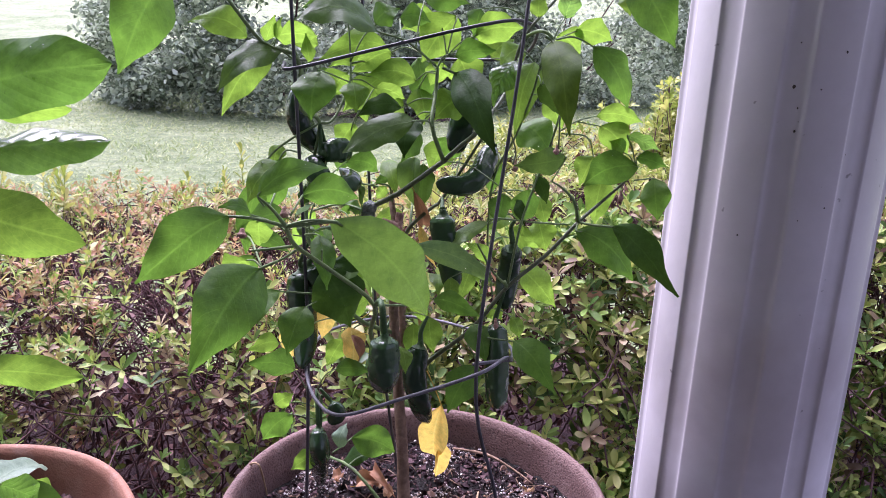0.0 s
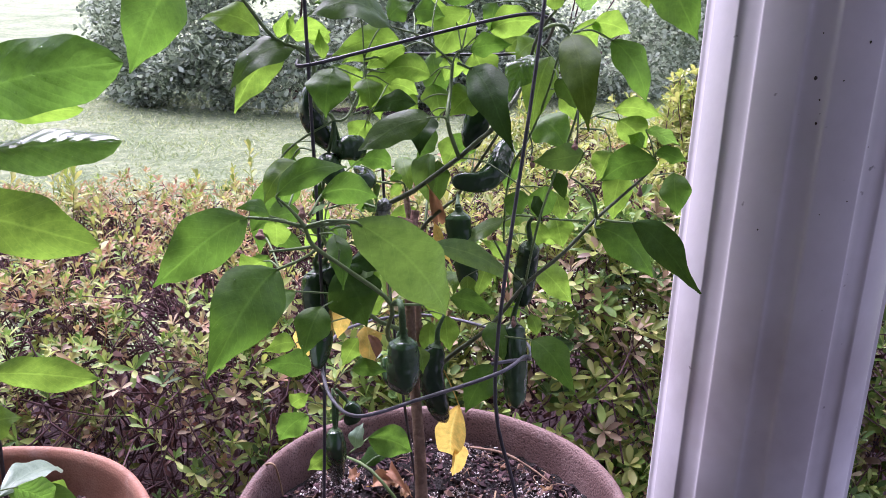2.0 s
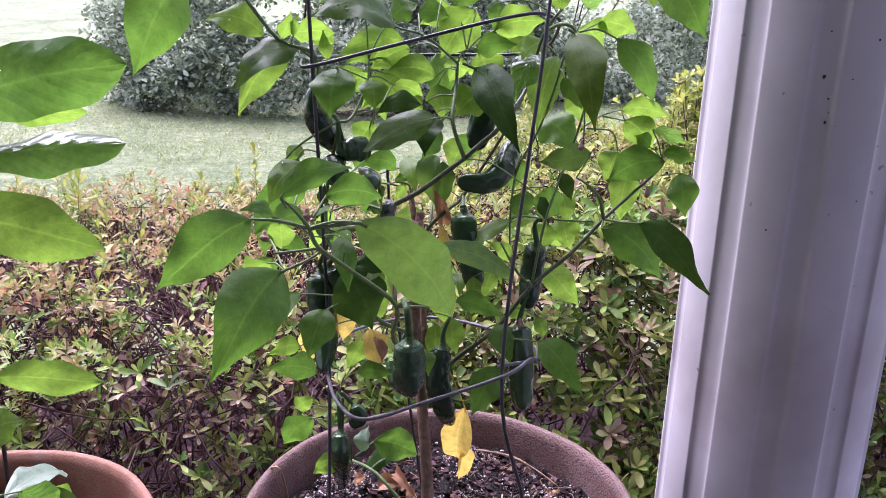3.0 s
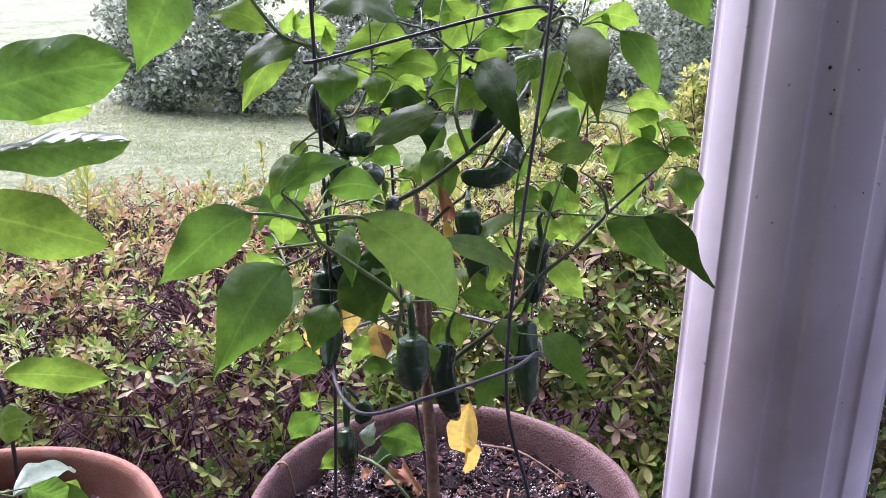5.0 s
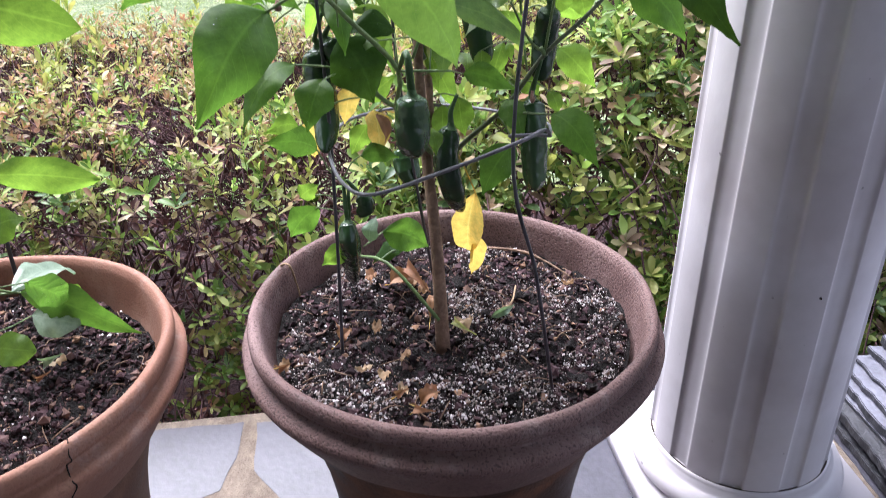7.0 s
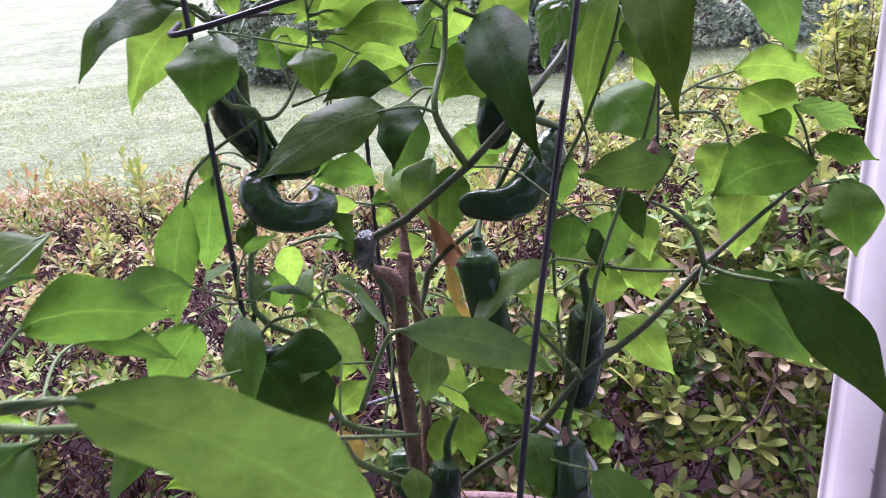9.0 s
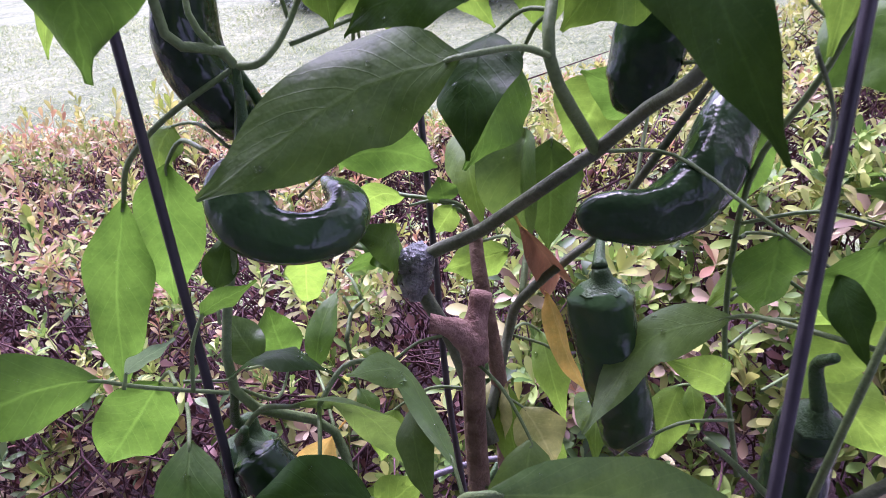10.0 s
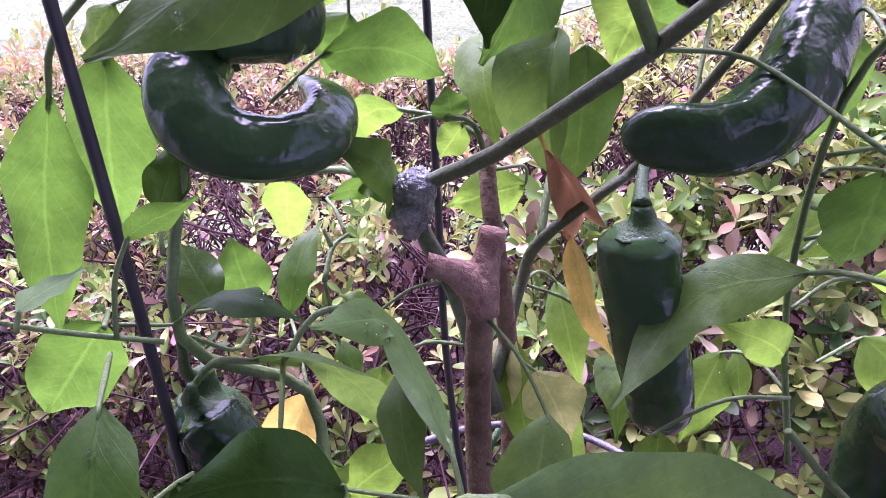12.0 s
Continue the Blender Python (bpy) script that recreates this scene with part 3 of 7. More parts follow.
cols = [-400, -120, -40, -12, -4, 0, 4, 12, 40, 120, 400]
gv = [porch(u, v, ground_height(v)) for v in rows for u in cols]
gf = [(a * 11 + b, a * 11 + b + 1, a * 11 + b + 12, a * 11 + b + 11) for a in range(len(rows) - 1) for b in range(10)]
ground = tagged(put("ground", mesh_of("ground", gv, gf, LAWN)), "pale green wet lawn rising into the distance", "lawn", kind="structure")
bed = tagged(put("flower_bed", mesh_of("flower_bed", [porch(u, v, z) for u, v, z in ((-2.3, 0, -0.44), (2.2, 0, -0.44), (2.2, 1.6, -0.44), (-2.3, 1.6, -0.44))], [(0, 1, 2, 3)], MULCH)), "dark mulch bed under the hedge", "ground", kind="structure")


def smooth(a, b, x):
    t = min(1.0, max(0.0, (x - a) / (b - a)))
    return t * t * (3 - 2 * t)


def hedge_top(u, v):
    top = 0.30 + 0.15 * smooth(0.1, 0.75, u) + 0.05 * noise.noise(Vector((u * 3, v * 3, 1)))
    top += 0.045 * noise.noise(Vector((u * 9, v * 9, 5))) + 0.02 * noise.noise(Vector((u * 23, v * 23, 8)))
    front = smooth(-0.06 * smooth(0.1, 0.4, u) - 0.02, 0.26 + 0.06 * smooth(0.1, 0.7, u), v) ** 0.6
    back = 1 - smooth(1.15, 1.55, v) * 0.75
    ends = smooth(-2.0, -1.5, u) * smooth(1.9, 1.4, u)
    return -0.2 + (top + 0.2) * front * back * ends - 0.25 * (1 - ends)


def shrub_leaf(length, width, fold, droop):
    """Points and faces of one small leaf along +x, widest towards its blunt tip."""
    w, l = width / 2, length
    v = [(0, 0, 0), (0.34 * l, 0, -droop * 0.1 * l), (0.74 * l, 0, -droop * 0.4 * l), (l, 0, -droop * l), (0.36 * l, w * 0.62, fold * w), (0.74 * l, w, fold * w - droop * 0.35 * l), (0.36 * l, -w * 0.62, fold * w), (0.74 * l, -w, fold * w - droop * 0.35 * l)]
    f = [(0, 1, 4), (1, 2, 5, 4), (2, 3, 5), (0, 6, 1), (1, 6, 7, 2), (2, 7, 3)]
    return v, f


def smooth_leaf(length, width, fold, droop):
    """The same leaf with a rounder outline, for shoots in full view."""
    w, l = width / 2, length
    rows = ((0.0, 0.05), (0.22, 0.42), (0.5, 0.86), (0.75, 0.98), (0.92, 0.6))
    v, f = [], []
    for t, s in rows:
        z = -droop * t * t * l
        v += [(t * l, -w * s, z + fold * w * s), (t * l, 0, z), (t * l, w * s, z + fold * w * s)]
    v.append((l, 0, -droop * l))
    for i in range(4):
        k = 3 * i
        f += [(k, k + 3, k + 4, k + 1), (k + 1, k + 4, k + 5, k + 2)]
    f += [(12, 15, 13), (13, 15, 14)]
    return v, f


def whorl(rs, leaves, length, width, low=8.0, high=42.0):
    """A rosette of leaves round a shoot tip, upright along +z, small steep ones in its middle."""
    V, F = [], []
    for i in range(leaves):
        t = i / max(1, leaves - 1)
        l = length * rs.uniform(0.8, 1.12) * (1.0 - 0.45 * t * t)
        v, f = (smooth_leaf if leaves > 3 else shrub_leaf)(l, width * l / length * rs.uniform(0.85, 1.15), 0.3, rs.uniform(0.0, 0.3))
        m = pose(0, 0, 0.006 * t, 0, -(low + (high - low) * t + rs.uniform(-9, 9)), i * 137.5 + rs.uniform(-20, 20))
        k = len(V)
        V += [m @ Vector(p) for p in v]
        F += [tuple(k + j for j in face) for face in f]
    return V, F


class Pile:
    """Collects many small copies into one mesh."""

    def __init__(self):
        self.v, self.f, self.count = [], [], 0

    def add(self, shape, m):
        v, f = shape
        a = np.asarray(v)
        rot, off = np.array(m.to_3x3()), np.array(m.translation)
        self.v.append(a @ rot.T + off)
        self.f += [tuple(self.count + j for j in face) for face in f]
        self.count += len(a)

    def place(self, name, material, parent, label=""):
        verts = np.concatenate(self.v)
        return put(name, mesh_of(name, verts.tolist(), self.f, material), parent, None, label, "stuff")


hedge = thing("azalea_hedge", "low azalea hedge with green, yellow and rusty small leaves", "hedge")
rs = random.Random(11)
def shoot(rs, leaves, length, width, height):
    """Leaves set round an upright shoot, the upper ones steeper."""
    V, F = [], []
    for i in range(leaves):
        t = i / max(1, leaves - 1)
        l = length * rs.uniform(0.75, 1.15) * (1.0 - 0.3 * t)
        v, f = smooth_leaf(l, width * l / length * rs.uniform(0.85, 1.15), 0.3, rs.uniform(-0.05, 0.3))
        m = pose(0, 0, height * (t - 1), 0, -(15 + 55 * t + rs.uniform(-15, 15)), i * 137.5 + rs.uniform(-25, 25))
        k = len(V)
        V += [m @ Vector(p) for p in v]
        F += [tuple(k + j for j in face) for face in f]
    v, f = tube_data([(0, 0, -height * 1.9), (0, 0, -height * 0.8), (0, 0, 0)], [0.001, 0.0006], 4, 2)
    k = len(V)
    return V + v, F + [tuple(k + j for j in face) for face in f]


SHAPES = [shoot(rs, rs.choice((8, 9, 10, 11)), 0.0235, 0.0092, rs.uniform(0.018, 0.036)) for _ in range(6)]
SHAPES += [whorl(rs, rs.choice((6, 7, 8)), 0.0275, 0.0096, 20.0, 66.0) for _ in range(10)]
TALL = [shoot(rs, rs.choice((11, 13, 15)), 0.034, 0.0125, rs.uniform(0.06, 0.10)) for _ in range(5)]
LOOSE = [whorl(rs, 3, 0.021, 0.010, 0.0, 60.0) for _ in range(6)]
shell, rusty, yellow, fresh, faded, inner, twigs, deep = Pile(), Pile(), Pile(), Pile(), Pile(), Pile(), Pile(), Pile()
near = []


def upright(rs, spread):
    return Euler((rs.gauss(0, spread), rs.gauss(0, spread), rs.uniform(0, 6.3))).to_matrix().to_4x4()


def rust_share(u, v):
    return 0.06 + 0.62 * smooth(0.14, 0.42, v) * smooth(0.6, -0.1, u) + 0.2 * noise.noise(Vector((u * 4, v * 4, 7)))


def thin_spot(u, v):
    """True where the hedge has lost its leaves and shows reddish twigs."""
    spots = ((0.46, 0.25, 0.12, 0.045), (0.27, 0.23, 0.05, 0.04))
    return any(((u - a) / c) ** 2 + ((v - b) / d) ** 2 < 1 + 0.6 * noise.noise(Vector((u * 20, v * 20, 2))) for a, b, c, d in spots) and rs.random() < 0.85


for i in range(18500):
    u, v = rs.uniform(-1.9, 1.75), rs.uniform(0.0, 1.5)
    if rs.random() < 0.22:
        v = rs.uniform(0.0, 0.35)
    if noise.noise(Vector((u * 11, v * 11, 21))) + 0.6 * noise.noise(Vector((u * 27, v * 27, 3))) + 0.85 * noise.noise(Vector((u * 4.6, v * 6.5, 31))) < rs.uniform(-0.36, 0.36) + 0.27 * smooth(0.75, 0.3, v) * smooth(0.5, 0.1, u) - 0.3 * smooth(0.75, 1.0, v):
        continue
    if thin_spot(u, v):
        continue
    top = hedge_top(u, v)
    depth = rs.random() ** 2.2 * (0.12 if v < 0.35 else 0.08)
    z = top - depth + 0.03 * rs.random()
    m = Matrix.Translation(porch(u, v, z)) @ EDGE.to_3x3().to_4x4() @ (pose(0, 0, 0, 30 * (1 - smooth(0.0, 0.4, v))) @ upright(rs, 0.32)) @ Matrix.Scale(rs.uniform(0.7, 1.05) * (0.92 + 0.3 * smooth(0.1, 0.45, u) * smooth(0.5, 0.2, v)), 4)
    rust = rs.random() < rust_share(u, v)
    if depth < 0.02 and v < 0.42 and -0.45 < u < 0.8 and len(near) < 280 and rs.random() < 0.7:
        near.append((m, rust))
    else:
        gold = rs.random() < 0.16 + 0.68 * smooth(-0.05, 0.35, u) * smooth(0.06, 0.32, v)
        (rusty if rust else yellow if gold else faded if rs.random() < 0.28 else fresh if rs.random() < 0.55 else shell).add(rs.choice(SHAPES[:6] if rs.random() < 0.6 - 0.5 * smooth(0.1, 0.5, u) else SHAPES), m)
for i in range(1900):
    u, v = rs.uniform(-1.3, 1.3), rs.uniform(0.0, 0.42)
    if noise.noise(Vector((u * 4.6, v * 6.5, 31))) + 0.7 * noise.noise(Vector((u * 15, v * 15, 12))) < (0.0 if v < 0.2 else 0.12) - 0.2 * smooth(0.1, 0.4, u) or thin_spot(u, v):
        continue
    z = hedge_top(u, v) - 0.22 * rs.random() ** 1.3
    m = Matrix.Translation(porch(u, v, z)) @ EDGE.to_3x3().to_4x4() @ (pose(0, 0, 0, 38) @ upright(rs, 0.35)) @ Matrix.Scale(rs.uniform(0.75, 1.1), 4)
    (faded if rs.random() < 0.25 else fresh if rs.random() < 0.5 else shell).add(rs.choice(SHAPES), m)
# Green shoots at the hedge's foot behind the pots; darker colours stand for shade.
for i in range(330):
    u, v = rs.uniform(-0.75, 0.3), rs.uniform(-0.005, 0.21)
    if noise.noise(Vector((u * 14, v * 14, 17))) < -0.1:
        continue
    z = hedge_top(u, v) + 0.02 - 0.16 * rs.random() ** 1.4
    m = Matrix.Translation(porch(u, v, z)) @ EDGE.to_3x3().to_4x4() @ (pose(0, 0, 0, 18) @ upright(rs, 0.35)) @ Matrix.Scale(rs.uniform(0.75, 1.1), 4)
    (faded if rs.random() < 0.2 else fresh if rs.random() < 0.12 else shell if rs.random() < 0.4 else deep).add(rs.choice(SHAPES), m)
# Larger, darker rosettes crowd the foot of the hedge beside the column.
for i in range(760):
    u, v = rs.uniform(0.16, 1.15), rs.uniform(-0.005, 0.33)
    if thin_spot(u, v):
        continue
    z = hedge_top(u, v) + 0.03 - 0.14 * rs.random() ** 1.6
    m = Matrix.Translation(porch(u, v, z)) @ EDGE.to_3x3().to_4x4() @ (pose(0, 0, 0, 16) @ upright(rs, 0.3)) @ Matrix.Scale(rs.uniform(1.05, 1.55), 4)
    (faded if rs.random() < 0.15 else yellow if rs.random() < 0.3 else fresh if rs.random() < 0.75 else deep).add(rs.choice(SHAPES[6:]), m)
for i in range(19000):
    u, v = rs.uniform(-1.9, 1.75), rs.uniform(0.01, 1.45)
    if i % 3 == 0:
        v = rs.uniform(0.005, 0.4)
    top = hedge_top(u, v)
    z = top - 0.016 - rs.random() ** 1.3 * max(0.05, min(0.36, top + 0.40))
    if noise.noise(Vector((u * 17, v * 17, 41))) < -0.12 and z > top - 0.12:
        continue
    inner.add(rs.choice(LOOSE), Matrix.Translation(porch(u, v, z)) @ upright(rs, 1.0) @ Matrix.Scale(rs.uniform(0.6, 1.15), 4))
# Fallen leaves and broken twigs on the bed.
for i in range(3800):
    u, v = rs.uniform(-1.2, 1.5), rs.uniform(0.01, 0.6)
    inner.add(rs.choice(LOOSE), Matrix.Translation(porch(u, v, -0.437 + 0.02 * rs.random())) @ upright(rs, 0.5) @ Matrix.Scale(rs.uniform(0.7, 1.3), 4))
# Long bare stems that lie slanting and nearly level under the leaves.
for i in range(1300):
    u, v = rs.uniform(-1.5, 1.5), 1.2 * rs.random() ** 1.2
    top = hedge_top(u, v)
    a = Vector(porch(u, v, top - rs.uniform(0.03, 0.16)))
    ang, ln = rs.uniform(0, 6.3), rs.uniform(0.06, 0.2)
    b = a + Vector((math.cos(ang) * ln, math.sin(ang) * ln, rs.gauss(0.015, 0.03)))
    twigs.add(tube_data([a, a.lerp(b, 0.5) + Vector((rs.gauss(0, 0.008), rs.gauss(0, 0.008), rs.gauss(0, 0.008))), b], [0.0017, 0.0009], 3, 3), Matrix.Identity(4))
for i in range(7500):
    u, v = rs.uniform(-1.8, 1.7), 1.45 * rs.random() ** 1.3
    top = hedge_top(u, v)
    lean = rs.gauss(0, 0.10)
    a = Vector(porch(u + lean, v + rs.gauss(0, 0.07), top - rs.uniform(0.08, 0.24)))
    b = Vector(porch(u, v, top - rs.uniform(-0.01, 0.07)))
    mid = a.lerp(b, 0.5) + Vector((rs.gauss(0, 0.018), rs.gauss(0, 0.018), rs.gauss(0, 0.012)))
    twigs.add(tube_data([a, mid, b], [0.0018, 0.0009], 3, 3), Matrix.Identity(4))
# Leafy shoots that stand above the hedge, singly and in groups.
for i in range(300):
    u, v = rs.uniform(-1.7, 1.7), (rs.uniform(0.4, 1.0) if i % 3 == 0 else rs.uniform(0.95, 1.4))
    if noise.noise(Vector((u * 5, v * 3, 51))) < -0.1:
        continue
    m = Matrix.Translation(porch(u, v, hedge_top(u, v) + rs.uniform(0.02, 0.07 + 0.05 * smooth(0.8, 1.1, v)))) @ upright(rs, 0.14) @ Matrix.Scale(rs.uniform(0.85, 1.4), 4)
    (rusty if rs.random() < rust_share(u, v) * (0.35 + 0.65 * smooth(-0.5, -1.0, u)) else yellow).add(rs.choice(TALL), m)
# Single leafy shoots that stand out of the hedge's front, larger ones beside the column.
for i in range(420):
    u, v = rs.uniform(-1.1, 1.2), rs.uniform(0.0, 0.48)
    big = smooth(0.1, 0.3, u)
    if noise.noise(Vector((u * 9, v * 9, 61))) < 0.02 - 0.2 * big or thin_spot(u, v) or v > 0.48 - 0.16 * big:
        continue
    m = Matrix.Translation(porch(u, v, hedge_top(u, v) + rs.uniform(-0.03, 0.045))) @ EDGE.to_3x3().to_4x4() @ (pose(0, 0, 0, 10) @ upright(rs, 0.22)) @ Matrix.Scale(rs.uniform(0.65, 0.95) + 0.25 * big, 4)
    (deep if rs.random() < 0.12 * big else yellow if rs.random() < 0.35 else fresh).add(rs.choice(TALL), m)
# A brighter tuft of tall shoots beside the column.
for i in range(70):
    u, v = rs.gauss(1.06, 0.05), rs.gauss(0.95, 0.08)
    a = Vector(porch(u, v, hedge_top(u, v) - 0.06))
    b = a + Vector((rs.gauss(0, 0.03), rs.gauss(0, 0.03), rs.uniform(0.1, 0.24)))
    twigs.add(tube_data([a, a.lerp(b, 0.5) + Vector((rs.gauss(0, 0.006), 0, 0)), b], [0.0018, 0.001], 4, 4), Matrix.Identity(4))
    for k in range(4):
        yellow.add(rs.choice(SHAPES), Matrix.Translation(a.lerp(b, 1 - 0.17 * k)) @ upright(rs, 0.3) @ Matrix.Scale(rs.uniform(0.9, 1.3), 4))
faded.place("faded_leaves", SPRIG_FADED, hedge, "dull pinkish and olive fading leaves")
deep.place("deep_green_leaves", HEDGE_DEEP, hedge, "deep green leaves, some dark for the shade at the foot")
fresh.place("fresh_leaves", SPRIG_GREEN, hedge, "fresh light green leaves")
twigs.place("twiggy_growth", TWIG, hedge, "purple-brown bare twigs")
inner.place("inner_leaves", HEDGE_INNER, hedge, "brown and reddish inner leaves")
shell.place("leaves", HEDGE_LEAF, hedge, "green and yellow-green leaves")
yellow.place("yellow_leaves", SPRIG_YELLOW, hedge, "bright yellow-green leaves")
rusty.place("rusty_leaves", SPRIG_RUST, hedge, "rust-coloured leaves")
SPRIG_MESH = [(mesh_of("sprig", v, f, SPRIG_GREEN), mesh_of("sprig", v, f, SPRIG_RUST)) for v, f in SHAPES]
for i, (m, rust) in enumerate(near):
    put("sprig", SPRIG_MESH[i % len(SPRIG_MESH)][1 if rust else 0], hedge, m)

# Bare earth under the big shrub.
def bare_patch(cx, cy, rx, ry):
    v = [(cx, cy, -0.452)] + [(cx + rx * (1 + 0.25 * noise.noise(Vector((k, 1, 0)))) * math.cos(k * 0.26), cy + ry * (1 + 0.35 * noise.noise(Vector((k, 5, 0)))) * math.sin(k * 0.26), -0.452) for k in range(24)]
    f = [(0, 1 + k, 1 + (k + 1) % 24) for k in range(24)]
    tagged(put("bare_earth", mesh_of("bare_earth", v, f, MULCH)), "bare brown earth under a garden shrub", "ground", kind="structure")


bare_patch(-0.8, 9.3, 1.0, 0.4)

# Lawn grass in the stretch behind the hedge.
grass = Pile()
for i in range(52000):
    v = 1.5 + 8.5 * rs.random() ** 1.3
    u = rs.uniform(-1, 1) * (1.6 + 0.62 * v)
    hgt = (0.8 + 0.10 * v) * rs.uniform(0.008, 0.022) * (1 + 0.8 * noise.noise(Vector((u * 2, v * 2, 0))))
    w = 0.0016 + 0.0008 * v
    a = rs.uniform(0, 6.3)
    dx, dy = math.cos(a) * w, math.sin(a) * w
    lx, ly = rs.gauss(0, 0.02), rs.gauss(0, 0.02)
    grass.add(([(-dx, -dy, 0), (dx, dy, 0), (dx * 0.5 + lx, dy * 0.5 + ly, hgt * 0.8), (lx * 1.6, ly * 1.6, hgt)], [(0, 1, 2), (0, 2, 3)]), Matrix.Translation(porch(u, v, -0.46)))
tagged(grass.place("grass", GRASS, None), "short wet lawn grass", "grass", kind="stuff")


def far_shrub(at, rx, ry, h, seed, leaves):
    """A wide garden shrub: limbs from the ground and an uneven crown of clumps down to the grass."""
    r = random.Random(seed)
    s = thing("large_shrub", "large grey-green rounded garden shrub on the lawn", "shrub", "large shrubs", Matrix.Translation(at))
    limbs, crown = Pile(), Pile()
    clumps = []
    for i in range(int(210 * rx * h / 5)):
        a, e = r.uniform(0, 6.3), r.random() ** 1.6
        q = r.uniform(0.8, 1.05)
        k = math.sqrt(max(0.05, 1 - 0.8 * e * e)) * (0.86 + 0.14 * smooth(0.0, 0.2, e))
        c = Vector((math.cos(a) * rx * q * k, math.sin(a) * ry * q * k, 0.12 + h * e * q))
        clumps.append((c, r.uniform(0.18, 0.42)))
        if i % 12 == 0:
            root = Vector((c.x * 0.2, c.y * 0.2, 0))
            limbs.add(tube_data([root, root.lerp(c, 0.5) + Vector((0, 0, 0.2)), c], [0.022, 0.011, 0.004], 5, 6), Matrix.Identity(4))
    leaf = shrub_leaf(0.088, 0.05, 0.2, 0.2)
    for i in range(leaves):
        c, q = clumps[i % len(clumps)]
        d = Vector((r.gauss(0, 1), r.gauss(0, 1), r.gauss(0, 0.8))).normalized() * q * r.random() ** 0.5
        p = c + d
        p.z = max(p.z, 0.03)
        crown.add(leaf, Matrix.Translation(p) @ Euler((r.uniform(-1.0, 1.0), r.uniform(-1.0, 1.0), r.uniform(0, 6.3))).to_matrix().to_4x4() @ Matrix.Scale(r.uniform(0.6, 1.2), 4))
    limbs.place("branching", TWIG, s, "brown limbs")
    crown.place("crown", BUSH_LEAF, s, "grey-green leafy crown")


far_shrub((-2.6, 10.5, -0.46), 2.6, 1.8, 2.7, 21, 62000)
far_shrub((-0.5, 11.2, -0.46), 1.7, 1.4, 2.3, 24, 30000)
far_shrub((1.2, 12.4, -0.46), 2.5, 1.8, 2.8, 22, 38000)
far_shrub((5.0, 14.2, -0.46), 2.6, 1.8, 2.8, 23, 20000)

# Loose slates stacked beside the column.
def slate(left, near_end, far_end, z0, z1, seed, turn):
    pts = [(left, near_end), (left + 0.42, near_end + 0.02), (left + 0.44, far_end - 0.03), (left + 0.02, far_end)]
    outline = stone_outline(pts, 0.006, 0.0045, seed, 75)
    ob = part("slate_slab", slab_bm([(x - left, y) for x, y in outline], 0, z1 - z0, 0.0012), SLATE, None, "", False)
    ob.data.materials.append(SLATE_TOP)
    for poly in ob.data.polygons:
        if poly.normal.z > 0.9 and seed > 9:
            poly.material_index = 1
    ob.matrix_basis = EDGE @ pose(left, 0, z0, 0, 0, turn)
    return tagged(ob, "split grey slate slab with dark ragged edges in a stack", "slate slab", "stacked slates")


height = 0.002
for k, (left, far_end, thick, turn) in enumerate(((0.746, -0.10, 0.012, 0), (0.752, -0.08, 0.008, 0.9), (0.749, -0.12, 0.013, -0.8), (0.760, -0.09, 0.006, 1.4), (0.768, -0.11, 0.012, -0.6),
                                                  (0.785, -0.08, 0.009, -2.2), (0.792, -0.10, 0.006, 1.2), (0.812, -0.09, 0.010, 2.4), (0.838, -0.085, 0.014, -3))):
    slate(left, -0.62, far_end, height, height + thick, k * 3.7, turn)
    height += thick + 0.0008

# ---- floor stones ----
def stone(pts, seed):
    part("flagstone", slab_bm(stone_outline(pts, 0.02, 0.004, seed), -0.03, 0.0016, 0.0005), BLUESTONE, floor, "", False)


stone([(-0.36, -0.012), (-0.012, -0.020), (-0.014, -0.085), (-0.030, -0.140), (-0.094, -0.176), (-0.34, -0.21)], 1.0)
stone([(0.006, -0.024), (0.74, -0.018), (0.73, -0.42), (0.40, -0.37), (0.10, -0.26), (0.045, -0.165), (0.010, -0.115)], 2.0)
stone([(0.006, -0.170), (0.045, -0.215), (0.09, -0.30), (0.05, -0.45), (-0.20, -0.44), (-0.16, -0.22), (-0.07, -0.20)], 3.0)
stone([(0.76, -0.020), (1.35, -0.018), (1.35, -0.50), (0.75, -0.44)], 5.0)
stone([(-1.30, -0.016), (-0.82, -0.014), (-0.80, -0.46), (-1.28, -0.45)], 7.0)
stone([(-1.86, -0.018), (-1.32, -0.016), (-1.30, -0.45), (-1.84, -0.46)], 8.0)
stone([(-2.58, -0.020), (-1.88, -0.018), (-1.86, -0.46), (-2.57, -0.45)], 9.0)
stone([(1.37, -0.020), (2.05, -0.018), (2.04, -0.47), (1.37, -0.50)], 10.0)
stone([(2.07, -0.020), (2.80, -0.018), (2.79, -0.46), (2.06, -0.47)], 11.0)
stone([(2.82, -0.020), (3.70, -0.018), (3.70, -0.47), (2.81, -0.46)], 12.0)
stone([(-0.80, -0.014), (-0.38, -0.012), (-0.36, -0.22), (-0.22, -0.45), (-0.78, -0.46)], 6.0)
rf = random.Random(4)
